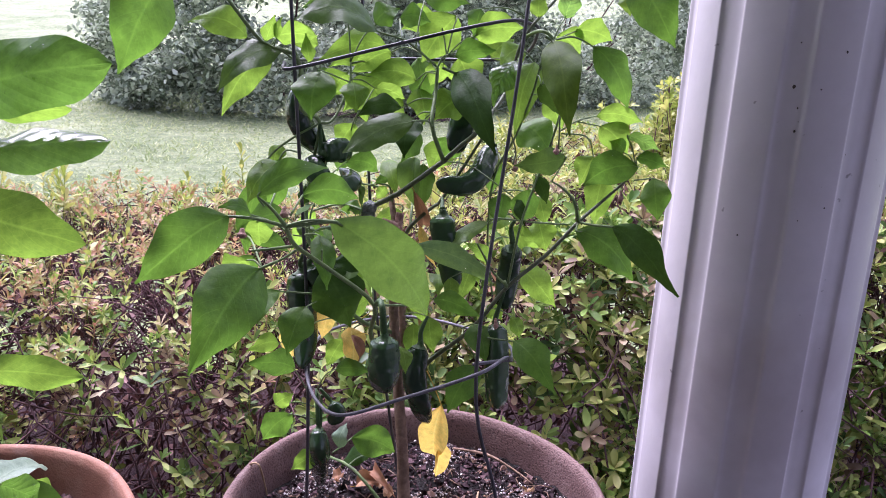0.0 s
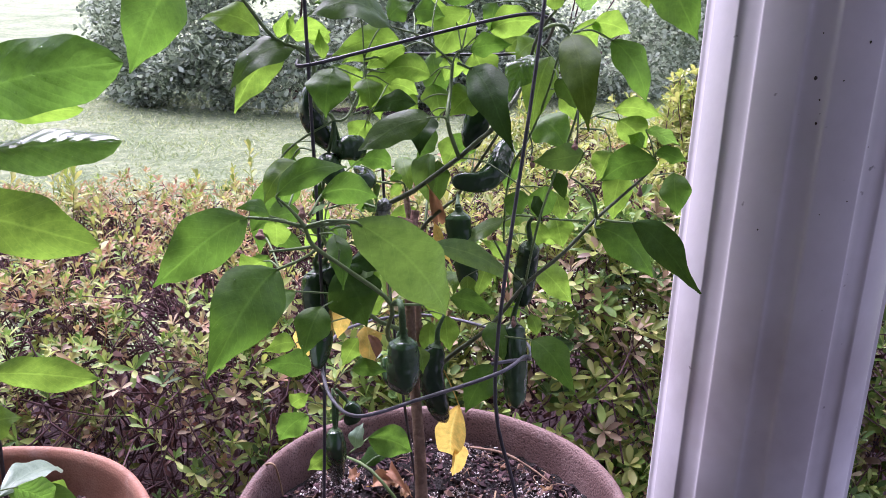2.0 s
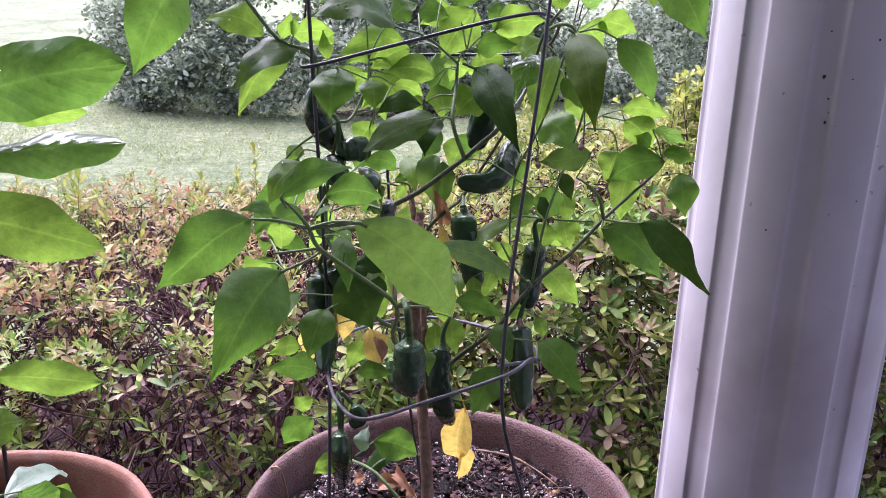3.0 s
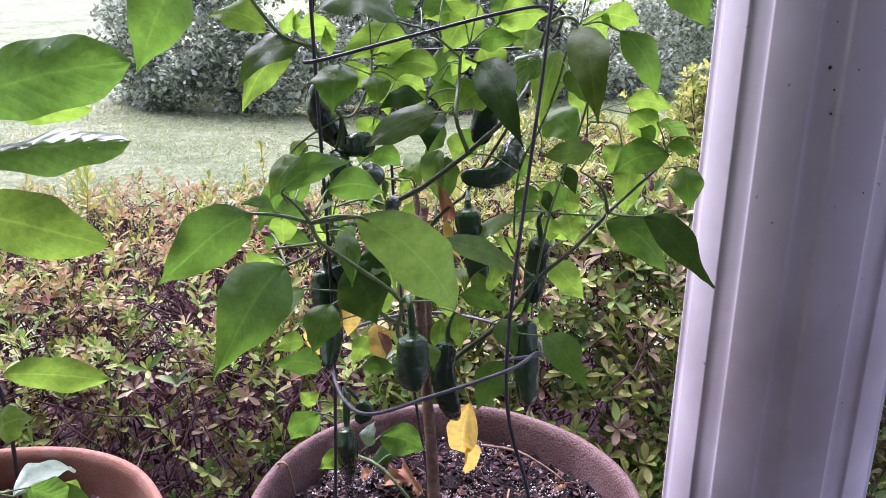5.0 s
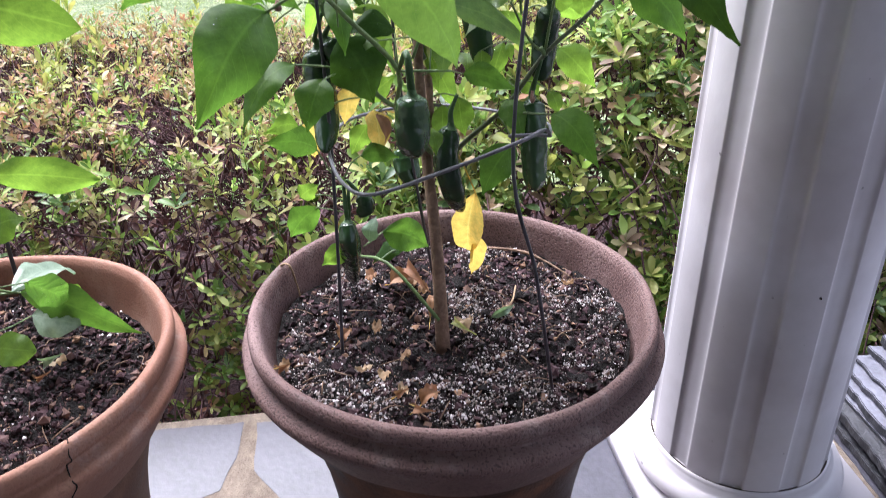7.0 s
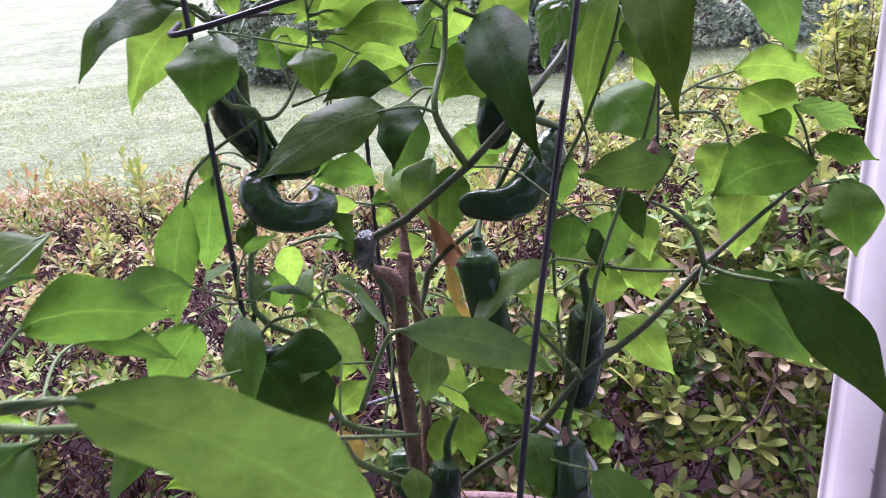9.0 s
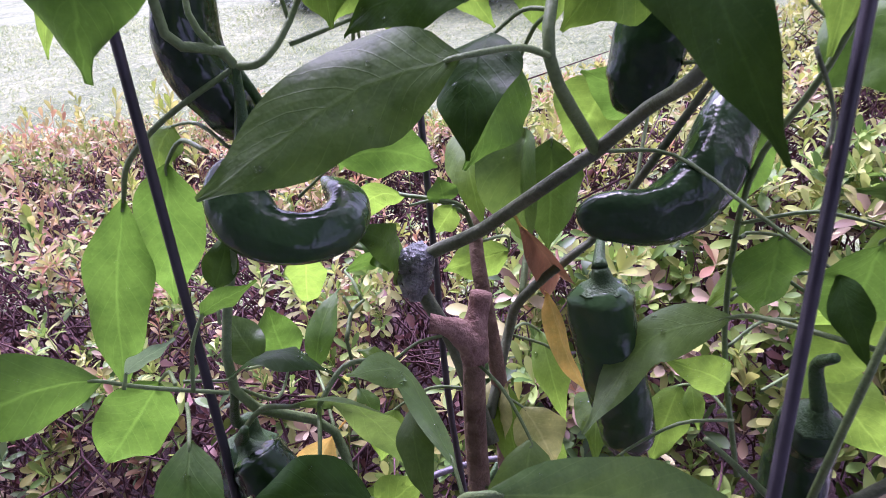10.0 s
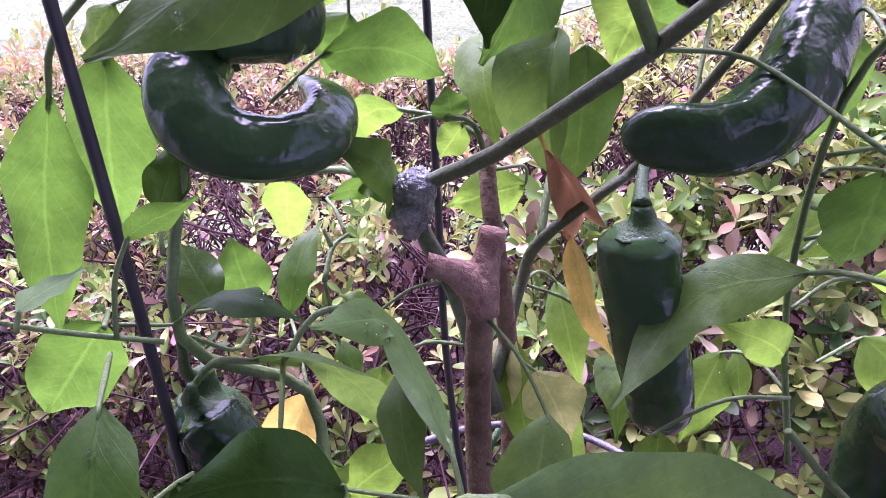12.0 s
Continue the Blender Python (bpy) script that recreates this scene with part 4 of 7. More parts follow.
for i in range(-5, 8):
    for j in range(1, 7):
        x0, x1, y0, y1 = i * 0.46, i * 0.46 + 0.44, -0.04 - 0.5 * j, -0.06 - 0.5 * j + 0.5
        cut = lambda: rf.uniform(0, 0.05)
        if j == 1:
            y1 = -0.48
        if y1 - y0 > 0.08:
            stone([(x0 + cut(), y1), (x1 - cut(), y1), (x1, y0 + cut()), (x0, y0 + cut())], i * 3.1 + j)


# ---- pepper plants ----
def leaf(plant, base, tip, width, face, material, stalk, bend=0.08, fold=0.15, lift=0.13, full=(0.84, 1.36), via=()):
    """One pointed oval leaf from base to tip; face is the way its upper side looks. stalk: places its petiole comes through. via: places that a strongly curved midrib passes."""
    base, tip = Vector(base), Vector(tip)
    ax = tip - base
    ln = ax.length
    ax.normalize()
    nrm = Vector(face)
    nrm = (nrm - ax * nrm.dot(ax)).normalized()
    side = nrm.cross(ax)
    seed = base.x * 91 + base.z * 57
    if not via:
        width *= 1.13
    rows, cols = 16, 6
    verts, uvs, faces = [], [], []
    peak = full[0] / (full[0] + full[1])
    most = peak ** full[0] * (1 - peak) ** full[1]
    sway = 0.06 * noise.noise(Vector((seed, 3, 1)))
    rise = Vector((0, 0, 1)) - ax * ax.z
    rise *= lift
    twist = 0.5 * noise.noise(Vector((seed, 9, 2)))
    line = glide([base, *via, tip], rows) if via else []
    for i in range(rows + 1):
        u = i / rows
        w = 0.5 * width * (u ** full[0] * (1 - u) ** full[1]) / most
        w = max(w, 0.0006) + (0.02 * width * math.sin(u * 17 + seed * 3) if 0.1 < u < 0.85 else 0)
        arch = bend * ln * 4 * u * (1 - u) - 0.12 * ln * max(0.0, u - 0.6) ** 2 / 0.16 * bend * 4
        mid = base + ax * (u * ln) + nrm * arch + side * (sway * ln * math.sin(math.pi * u)) + rise * (ln * math.sin(math.pi * u ** 0.8))
        sd = side * math.cos(twist * (u - 0.3)) + nrm * math.sin(twist * (u - 0.3))
        if via:
            along = (line[min(i + 1, rows)] - line[max(i - 1, 0)]).normalized()
            nrm = (nrm - along * nrm.dot(along)).normalized()
            mid, sd = line[i], nrm.cross(along)
        for j in range(cols + 1):
            k = j / cols * 2 - 1
            ripple = 0.10 * width * math.sin(u * 11 + seed + (2.1 if k > 0 else 0)) * abs(k) ** 2 * math.sin(math.pi * u)
            puff = 0.02 * width * math.sin(u * 32 - abs(k) * 5 + seed) * (1 - abs(k)) + 0.05 * width * noise.noise(Vector((u * 3, k * 1.5, seed)))
            verts.append(mid + sd * (k * w) + nrm * (fold * abs(k) * w * 1.7 - 0.34 * w * k * k + ripple + puff) - base)
            uvs.append((u, j / cols))
    for i in range(rows):
        for j in range(cols):
            a = i * (cols + 1) + j
            faces.append((a, a + 1, a + cols + 2, a + cols + 1))
    ob = put("leaf", mesh_of("leaf", verts, faces, material, True, uvs), plant, Matrix.Translation(base - plant.location))
    thick = max(0.0005, min(0.0010, ln * 0.011))
    rib = [Vector(verts[i * (cols + 1) + cols // 2]) - nrm * thick * 0.5 for i in (0, 1)]
    pts = [Vector(p) - base for p in reversed(stalk)] + rib if stalk else [-ax * 0.012 - nrm * 0.002] + rib
    if material in (LEAF_YELLOW, LEAF_BROWN):
        thick *= 0.5
    v, f = tube_data(pts, [thick * 1.25] * max(1, len(stalk)) + [thick, thick * 0.7], 6)
    put("petiole", mesh_of("petiole", v, f, STEM if material not in (LEAF_YELLOW, LEAF_BROWN) else LEAF_YELLOW), ob)
    # Rain drops on the blade.
    r = random.Random(int(abs(seed) * 1000))
    if material in (LEAF, LEAF_LIGHT, LEAF_DULL, LEAF_LIT, LEAF_DARK, LEAF_WET, LEAF_QUILTED) and ln > 0.03:
        dv, df = [], []
        for _ in range(26 if material is LEAF_WET else 16 if material is LEAF_QUILTED else r.randint(3, 7)):
            i, j = r.randint(2, rows - 3), r.randint(1, cols - 1)
            c = verts[i * (cols + 1) + j].lerp(verts[(i + 1) * (cols + 1) + j], r.random())
            n = (verts[(i + 1) * (cols + 1) + j] - verts[i * (cols + 1) + j]).cross(verts[i * (cols + 1) + j + 1] - verts[i * (cols + 1) + j]).normalized()
            if n.dot(nrm) < 0:
                n = -n
            rad = r.uniform(0.0005, 0.0012) * (1.7 if material in (LEAF_WET, LEAF_QUILTED) else 1.0)
            t = n.orthogonal().normalized()
            b = n.cross(t)
            k = len(dv)
            for lift, wide in ((-0.1, 1.0), (0.35, 0.85), (0.6, 0.45)):
                dv += [c + n * (rad * lift) + (t * math.cos(a) * r.uniform(0.9, 1.1) + b * math.sin(a)) * (rad * wide) for a in (0, 1.047, 2.094, 3.142, 4.189, 5.236)]
            dv.append(c + n * rad * 0.68)
            for ring in (0, 6):
                df += [(k + ring + q, k + ring + (q + 1) % 6, k + ring + 6 + (q + 1) % 6, k + ring + 6 + q) for q in range(6)]
            df += [(k + 12 + q, k + 12 + (q + 1) % 6, k + 18) for q in range(6)]
        put("rain_wetness", mesh_of("rain_wetness", dv, df, WATER), ob, None, "clear rain drops", "stuff")
    return ob


def pepper(plant, line, radii, stalk, skin=PEPPER):
    """A hot pepper hung from its stalk: lobed glossy body, cap and stalk."""
    origin = Vector(line[0])
    n, sides = 64, 32
    mid = glide([Vector(p) - origin for p in line], n)
    verts, faces = [], []
    ref = Vector((0.4, 1, 0.1)).normalized()
    ph = origin.x * 70
    for i, p in enumerate(mid):
        d = (mid[min(i + 1, n)] - mid[max(i - 1, 0)]).normalized()
        ref = (ref - d * ref.dot(d)).normalized()
        up = d.cross(ref)
        u = i / n
        s = u * (len(radii) - 1)
        k = min(int(s), len(radii) - 2)
        r = radii[k] + (radii[k + 1] - radii[k]) * (s - k)
        r *= min(1.0, 0.35 + math.sqrt(u * 12) * 0.65) * math.sqrt(max(0.0, 1 - max(0.0, (u - 0.86) / 0.14) ** 2)) if u < 0.999 else 0.02
        for j in range(sides):
            a = 2 * math.pi * j / sides
            rr = r * (1 + (0.05 + 0.10 * u ** 3) * math.cos(3 * a + ph + 1.2 * u) + 0.05 * noise.noise(Vector((math.cos(a) * 1.3, math.sin(a) * 1.3, u * 4 + ph))) + 0.035 * noise.noise(Vector((math.cos(a) * 1.9, math.sin(a) * 1.9, u * 10 + ph))))
            verts.append(p + (ref * math.cos(a) + up * math.sin(a)) * rr)
    for i in range(n):
        for j in range(sides):
            k = (j + 1) % sides
            faces.append((i * sides + j, i * sides + k, (i + 1) * sides + k, (i + 1) * sides + j))
    faces.append(tuple(range(sides - 1, -1, -1)))
    faces.append(tuple(n * sides + j for j in range(sides)))
    ob = put("pepper", mesh_of("pepper", verts, faces, skin), plant, Matrix.Translation(origin - plant.location), "glossy dark green hot pepper")
    d = (mid[2] - mid[0]).normalized()
    r0 = radii[0]
    v, f = tube_data([-d * r0 * 0.55, -d * r0 * 0.16, d * r0 * 0.04, d * r0 * 0.17], [r0 * 0.25, r0 * 0.36, r0 * 0.58, r0 * 0.76], 15, 9, 0.3)
    put("cap", mesh_of("cap", v, f, CAP), ob)
    pts = [Vector(p) - origin for p in stalk[:-1]] + [-d * r0 * 0.5]
    v, f = tube_data(pts, [0.0013, 0.0016, 0.0021, r0 * 0.28], 8)
    put("stalk", mesh_of("stalk", v, f, CAP), ob)
    return ob


def bud(plant, top, low):
    """A withered brown flower on a short stalk."""
    a, b = Vector(top), Vector(low)
    v, f = tube_data([a, a.lerp(b, 0.4), a.lerp(b, 0.75), b], [0.0009, 0.0014, 0.0026, 0.0010], 7, 8, 0.7)
    put("withered_flower", mesh_of("withered_flower", v, f, SCAR), plant, None, "withered brown flower")


plant = thing("pepper_plant", "green hot pepper plant hung with dark peppers in a clay pot", "pepper plant", "pepper plants")
plant_b = thing("pepper_plant", "light green pepper plant with wet leaves in an orange pot", "pepper plant", "pepper plants")
cage = thing("plant_cage", "dark wire cage with rings standing in the pot soil", "plant cage", "plant cages")
litter = thing("dry_leaf_litter", "curled dry brown leaf scraps lying on potting soil", "leaf litter")
cage_b = thing("plant_cage", "thin dark wire of a plant cage in pot soil", "plant cage", "plant cages")
WIRE_R = 0.0014
tube("cage_wire", [(-0.105, 0.500, 0.300), (-0.103, 0.522, 0.440), (-0.1045, 0.538, 0.550), (-0.1108, 0.548, 0.730), (-0.1145, 0.553, 0.850)], [WIRE_R] * 2, WIRE, cage, 10, 24)
tube("cage_wire", [(0.071, 0.457, 0.300), (0.052, 0.464, 0.420), (0.033, 0.478, 0.520), (0.0568, 0.5517, 0.730), (0.0695, 0.592, 0.850)], [WIRE_R] * 2, WIRE, cage, 10, 24)
tube("cage_wire", [(-0.030, 0.605, 0.300), (-0.058, 0.622, 0.500), (-0.0672, 0.6457, 0.600), (-0.0762, 0.6775, 0.730), (-0.085, 0.707, 0.850)], [WIRE_R] * 2, WIRE, cage, 10, 24)
tube("cage_ring", [(-0.121, 0.558, 0.731), (-0.111, 0.543, 0.728), (-0.050, 0.571, 0.743), (0.014, 0.584, 0.759), (0.051, 0.598, 0.766), (0.066, 0.614, 0.764), (0.075, 0.623, 0.759), (0.069, 0.669, 0.738), (0.040, 0.696, 0.730), (-0.053, 0.702, 0.728), (-0.104, 0.658, 0.729), (-0.116, 0.575, 0.732)], [WIRE_R] * 2, WIRE, cage, 10, 168)
tube("cage_ring", [(-0.106, 0.545, 0.500), (-0.103, 0.522, 0.492), (-0.088, 0.487, 0.485), (-0.065, 0.468, 0.484), (-0.022, 0.476, 0.495), (0.034, 0.474, 0.519), (0.056, 0.512, 0.515), (0.062, 0.534, 0.503), (0.058, 0.575, 0.500), (0.000, 0.640, 0.490), (-0.050, 0.645, 0.490), (-0.095, 0.600, 0.495), (-0.106, 0.545, 0.500)], [0.0014] * 2, GALV, cage, 10, 182)
tube("ring_end", [(0.031, 0.492, 0.518), (0.050, 0.516, 0.510), (0.063, 0.536, 0.502)], [0.0014] * 2, GALV, cage, 8)
tube("tape_wrap", [(-0.066, 0.614, 0.591), (-0.065, 0.614, 0.601), (-0.061, 0.613, 0.610)], [0.0042, 0.0062, 0.0062, 0.0046], TAPE, plant, 22, 22, 0.40, "silver tape wound round the stem joint")
# woody stems
tube("stem", [(-0.021, 0.522, 0.310), (-0.026, 0.545, 0.400), (-0.036, 0.575, 0.490), (-0.039, 0.583, 0.550), (-0.036, 0.580, 0.594)], [0.0064, 0.0050, 0.0043, 0.0038, 0.0036], BARK, plant, 12, None, 0.08)
tube("pruned_stub", [(-0.035, 0.579, 0.594), (-0.040, 0.578, 0.600), (-0.044, 0.576, 0.603), (-0.048, 0.575, 0.604)], [0.0050, 0.0040, 0.0029, 0.0033], SCAR, plant, 12, None, 0.08)
tube("pruned_stub", [(-0.035, 0.578, 0.589), (-0.036, 0.580, 0.596), (-0.035, 0.585, 0.603), (-0.034, 0.587, 0.609)], [0.0042, 0.0048, 0.0033, 0.0037], SCAR, plant, 12, None, 0.08)
tube("stem", [(-0.030, 0.575, 0.460), (-0.034, 0.605, 0.540), (-0.039, 0.614, 0.581), (-0.044, 0.624, 0.601), (-0.047, 0.636, 0.614)], [0.0036, 0.0032, 0.0030, 0.0028, 0.0025], BARK, plant, 10, None, 0.08)
# main fork to the taped joint and on
tube("branch", [(-0.036, 0.592, 0.545), (-0.050, 0.606, 0.575), (-0.065, 0.616, 0.601), (-0.038, 0.610, 0.620), (0.001, 0.593, 0.653)], [0.0032, 0.0028, 0.0026, 0.0023, 0.0021], STEM_DARK, plant, 8, None, 0.08)
tube("branch", [(0.001, 0.593, 0.653), (0.015, 0.583, 0.668), (0.029, 0.566, 0.684), (0.052, 0.617, 0.711), (0.063, 0.610, 0.753), (0.098, 0.625, 0.795)], [0.0021, 0.0019, 0.0018, 0.0016, 0.0015, 0.0011], STEM_DARK, plant, 8, None, 0.08)
tube("branch", [(0.001, 0.593, 0.653), (-0.008, 0.569, 0.685), (-0.007, 0.593, 0.708), (-0.006, 0.599, 0.728)], [0.0019, 0.0016, 0.0015, 0.0013], STEM, plant, 8, None, 0.08)
tube("branch", [(-0.006, 0.599, 0.728), (-0.025, 0.583, 0.745), (-0.035, 0.574, 0.751)], [0.0010, 0.0009, 0.0008], STEM, plant, 8, None, 0.08)
tube("branch", [(-0.006, 0.599, 0.728), (-0.003, 0.602, 0.735), (0.002, 0.603, 0.738)], [0.0009, 0.0006], STEM, plant, 8, None, 0.08)
# right-hand lower branch
tube("branch", [(-0.030, 0.570, 0.455), (-0.003, 0.578, 0.481), (0.030, 0.565, 0.516), (0.057, 0.555, 0.558), (0.086, 0.557, 0.585), (0.112, 0.566, 0.612), (0.132, 0.574, 0.629), (0.151, 0.571, 0.650), (0.154, 0.568, 0.659)], [0.0023, 0.0021, 0.0018, 0.0017, 0.0016, 0.0015, 0.0012, 0.0010, 0.0008], STEM_DARK, plant, 8, None, 0.08)
tube("branch", [(0.112, 0.566, 0.612), (0.106, 0.557, 0.631), (0.095, 0.550, 0.643), (0.086, 0.546, 0.649)], [0.0016, 0.0013, 0.0009, 0.0006], STEM, plant, 8, None, 0.08)
tube("branch", [(0.057, 0.555, 0.558), (0.054, 0.551, 0.564)], [0.0017, 0.0016], STEM, plant, 8, None, 0.08)
tube("branch", [(0.059, 0.555, 0.558), (0.046, 0.562, 0.567), (0.031, 0.539, 0.599)], [0.0012, 0.0010, 0.0008], STEM, plant, 8, None, 0.08)
# thin branches that rise through the cage
tube("branch", [(0.047, 0.602, 0.533), (0.041, 0.617, 0.580), (0.044, 0.614, 0.636), (0.059, 0.600, 0.673), (0.071, 0.596, 0.709), (0.076, 0.589, 0.733), (0.083, 0.579, 0.752), (0.073, 0.576, 0.759), (0.063, 0.610, 0.753)], [0.0010, 0.0010, 0.0010, 0.0010, 0.0010, 0.0009, 0.0012, 0.0014, 0.0015], STEM, plant, 8, None, 0.08)
tube("branch", [(0.057, 0.555, 0.558), (0.064, 0.545, 0.613), (0.076, 0.556, 0.649), (0.083, 0.557, 0.670), (0.089, 0.541, 0.706), (0.088, 0.548, 0.718), (0.079, 0.564, 0.739), (0.071, 0.572, 0.748)], [0.0012, 0.0010, 0.0009, 0.0009, 0.0009, 0.0008, 0.0007, 0.0006], STEM, plant, 8, None, 0.08)
tube("branch", [(0.088, 0.541, 0.702), (0.088, 0.536, 0.689), (0.088, 0.534, 0.676)], [0.0007, 0.0006, 0.0007], STEM_DARK, plant, 8, None, 0.08)
tube("branch", [(0.055, 0.597, 0.679), (0.060, 0.592, 0.664), (0.058, 0.584, 0.654)], [0.0007, 0.0006, 0.0009], STEM_DARK, plant, 8, None, 0.08)
# lower left branches
tube("branch", [(-0.034, 0.582, 0.500), (-0.068, 0.553, 0.528), (-0.084, 0.570, 0.562), (-0.104, 0.550, 0.592), (-0.108, 0.575, 0.635), (-0.099, 0.580, 0.683), (-0.111, 0.568, 0.695), (-0.113, 0.570, 0.733), (-0.139, 0.567, 0.745), (-0.162, 0.565, 0.774), (-0.172, 0.559, 0.789)], [0.0021, 0.0018, 0.0017, 0.0016, 0.0015, 0.0015, 0.0015, 0.0015, 0.0015, 0.0014, 0.0013], STEM, plant, 8, None, 0.08)
tube("branch", [(-0.099, 0.580, 0.683), (-0.091, 0.581, 0.684), (-0.085, 0.590, 0.693), (-0.078, 0.602, 0.714), (-0.078, 0.608, 0.732)], [0.0013, 0.0012, 0.0010, 0.0009, 0.0006], STEM, plant, 8, None, 0.08)
tube("branch", [(-0.085, 0.588, 0.687), (-0.075, 0.595, 0.690), (-0.068, 0.601, 0.692)], [0.0008, 0.0007, 0.0006], STEM, plant, 8, None, 0.08)
tube("branch", [(-0.099, 0.580, 0.683), (-0.107, 0.575, 0.699), (-0.115, 0.593, 0.723), (-0.122, 0.598, 0.740)], [0.0012, 0.0010, 0.0009, 0.0006], STEM, plant, 8, None, 0.08)
# branch that reaches towards the porch
tube("branch", [(-0.030, 0.570, 0.475), (-0.051, 0.530, 0.519), (-0.043, 0.484, 0.566), (-0.063, 0.423, 0.613), (-0.072, 0.370, 0.645), (-0.072, 0.349, 0.662), (-0.077, 0.342, 0.673), (-0.083, 0.339, 0.680)], [0.0023, 0.0019, 0.0016, 0.0014, 0.0012, 0.0011, 0.0008, 0.0005], STEM, plant, 8, None, 0.08)
tube("branch", [(-0.043, 0.484, 0.566), (-0.025, 0.488, 0.565), (-0.009, 0.494, 0.563)], [0.0010, 0.0009, 0.0006], STEM, plant, 8, None, 0.08)
tube("branch", [(-0.072, 0.349, 0.662), (-0.084, 0.340, 0.668), (-0.093, 0.335, 0.670)], [0.0010, 0.0009, 0.0007], STEM, plant, 8, None, 0.08)
tube("branch", [(-0.072, 0.349, 0.662), (-0.061, 0.351, 0.665), (-0.049, 0.356, 0.664)], [0.0009, 0.0008, 0.0007], STEM, plant, 8, None, 0.08)
tube("branch", [(-0.072, 0.370, 0.645), (-0.089, 0.378, 0.640), (-0.099, 0.377, 0.639)], [0.0010, 0.0008, 0.0007], STEM, plant, 8, None, 0.08)
tube("branch", [(-0.072, 0.371, 0.642), (-0.085, 0.386, 0.631), (-0.099, 0.393, 0.623)], [0.0008, 0.0007, 0.0006], STEM, plant, 8, None, 0.08)
tube("sucker", [(-0.024, 0.524, 0.342), (-0.069, 0.549, 0.383), (-0.119, 0.646, 0.340), (-0.100, 0.565, 0.437), (-0.104, 0.565, 0.453)], [0.0016, 0.0014, 0.0012, 0.0009, 0.0006], STEM, plant, 8, None, 0.08)
# leaves of the crown
leaf(plant, (-0.207, 0.557, 0.788), (-0.236, 0.529, 0.721), 0.040, (0.588, -0.805, 0.079), LEAF, [(-0.197, 0.564, 0.808)])
leaf(plant, (-0.154, 0.578, 0.748), (-0.201, 0.580, 0.759), 0.023, (0.089, -0.860, 0.502), LEAF_LIGHT, [(-0.139, 0.567, 0.745)])
leaf(plant, (-0.144, 0.616, 0.734), (-0.187, 0.604, 0.683), 0.025, (0.096, -0.984, 0.152), LEAF_LIGHT, [(-0.129, 0.597, 0.738)])
leaf(plant, (-0.125, 0.571, 0.739), (-0.170, 0.544, 0.710), 0.026, (-0.007, -0.730, 0.684), LEAF_DULL, [(-0.114, 0.569, 0.731)])
leaf(plant, (-0.137, 0.568, 0.746), (-0.128, 0.564, 0.765), 0.011, (0.493, -0.769, -0.407), LEAF_LIGHT, [])
leaf(plant, (-0.129, 0.569, 0.748), (-0.123, 0.564, 0.764), 0.007, (-0.328, -0.928, -0.176), LEAF_LIGHT, [(-0.130, 0.568, 0.745), (-0.131, 0.568, 0.741)])
leaf(plant, (-0.130, 0.574, 0.749), (-0.101, 0.591, 0.749), 0.020, (0.400, -0.732, -0.551), LEAF_LIGHT, [(-0.131, 0.571, 0.747), (-0.133, 0.568, 0.742)])
leaf(plant, (-0.107, 0.585, 0.730), (-0.109, 0.581, 0.752), 0.010, (-0.185, -0.964, -0.189), LEAF_LIGHT, [(-0.111, 0.589, 0.729), (-0.116, 0.593, 0.725)])
leaf(plant, (-0.052, 0.574, 0.755), (-0.111, 0.548, 0.764), 0.034, (0.25, -0.60, 0.75), LEAF_DULL, [(-0.035, 0.574, 0.751)], 0.10, 0.15)
leaf(plant, (-0.088, 0.530, 0.728), (-0.092, 0.512, 0.695), 0.029, (-0.051, -0.968, 0.247), LEAF, [(-0.078, 0.602, 0.714)])
leaf(plant, (-0.082, 0.614, 0.720), (-0.098, 0.628, 0.700), 0.025, (-0.075, -0.846, -0.528), LEAF_LIGHT, [(-0.080, 0.610, 0.723), (-0.078, 0.605, 0.723)])
leaf(plant, (-0.047, 0.631, 0.735), (-0.108, 0.627, 0.730), 0.026, (0.050, -0.974, 0.223), LEAF_LIGHT, [(-0.077, 0.607, 0.729)])
leaf(plant, (-0.046, 0.622, 0.738), (-0.078, 0.615, 0.720), 0.022, (0.327, -0.921, -0.211), LEAF_LIGHT, [(-0.032, 0.606, 0.743), (-0.017, 0.590, 0.738)])
leaf(plant, (-0.025, 0.626, 0.715), (-0.066, 0.615, 0.719), 0.021, (0.276, -0.931, 0.241), LEAF_LIGHT, [(-0.016, 0.612, 0.723), (-0.007, 0.598, 0.723)])
leaf(plant, (-0.076, 0.602, 0.714), (-0.070, 0.585, 0.692), 0.021, (0.273, -0.720, 0.637), LEAF_LIGHT, [])
leaf(plant, (-0.018, 0.524, 0.695), (-0.068, 0.505, 0.673), 0.026, (0.15, -0.75, 0.62), LEAF_DULL, [(-0.010, 0.540, 0.693), (-0.008, 0.569, 0.685)], 0.05, 0.10, 0.0, (0.92, 1.1), [(-0.042, 0.525, 0.688)])
leaf(plant, (-0.035, 0.598, 0.695), (-0.071, 0.594, 0.688), 0.018, (-0.029, -0.805, 0.592), LEAF_DARK, [(-0.021, 0.593, 0.703), (-0.007, 0.589, 0.704)])
leaf(plant, (-0.025, 0.586, 0.688), (-0.030, 0.566, 0.660), 0.022, (-0.283, -0.760, 0.585), LEAF_DARK, [(-0.016, 0.582, 0.694), (-0.008, 0.579, 0.694)])
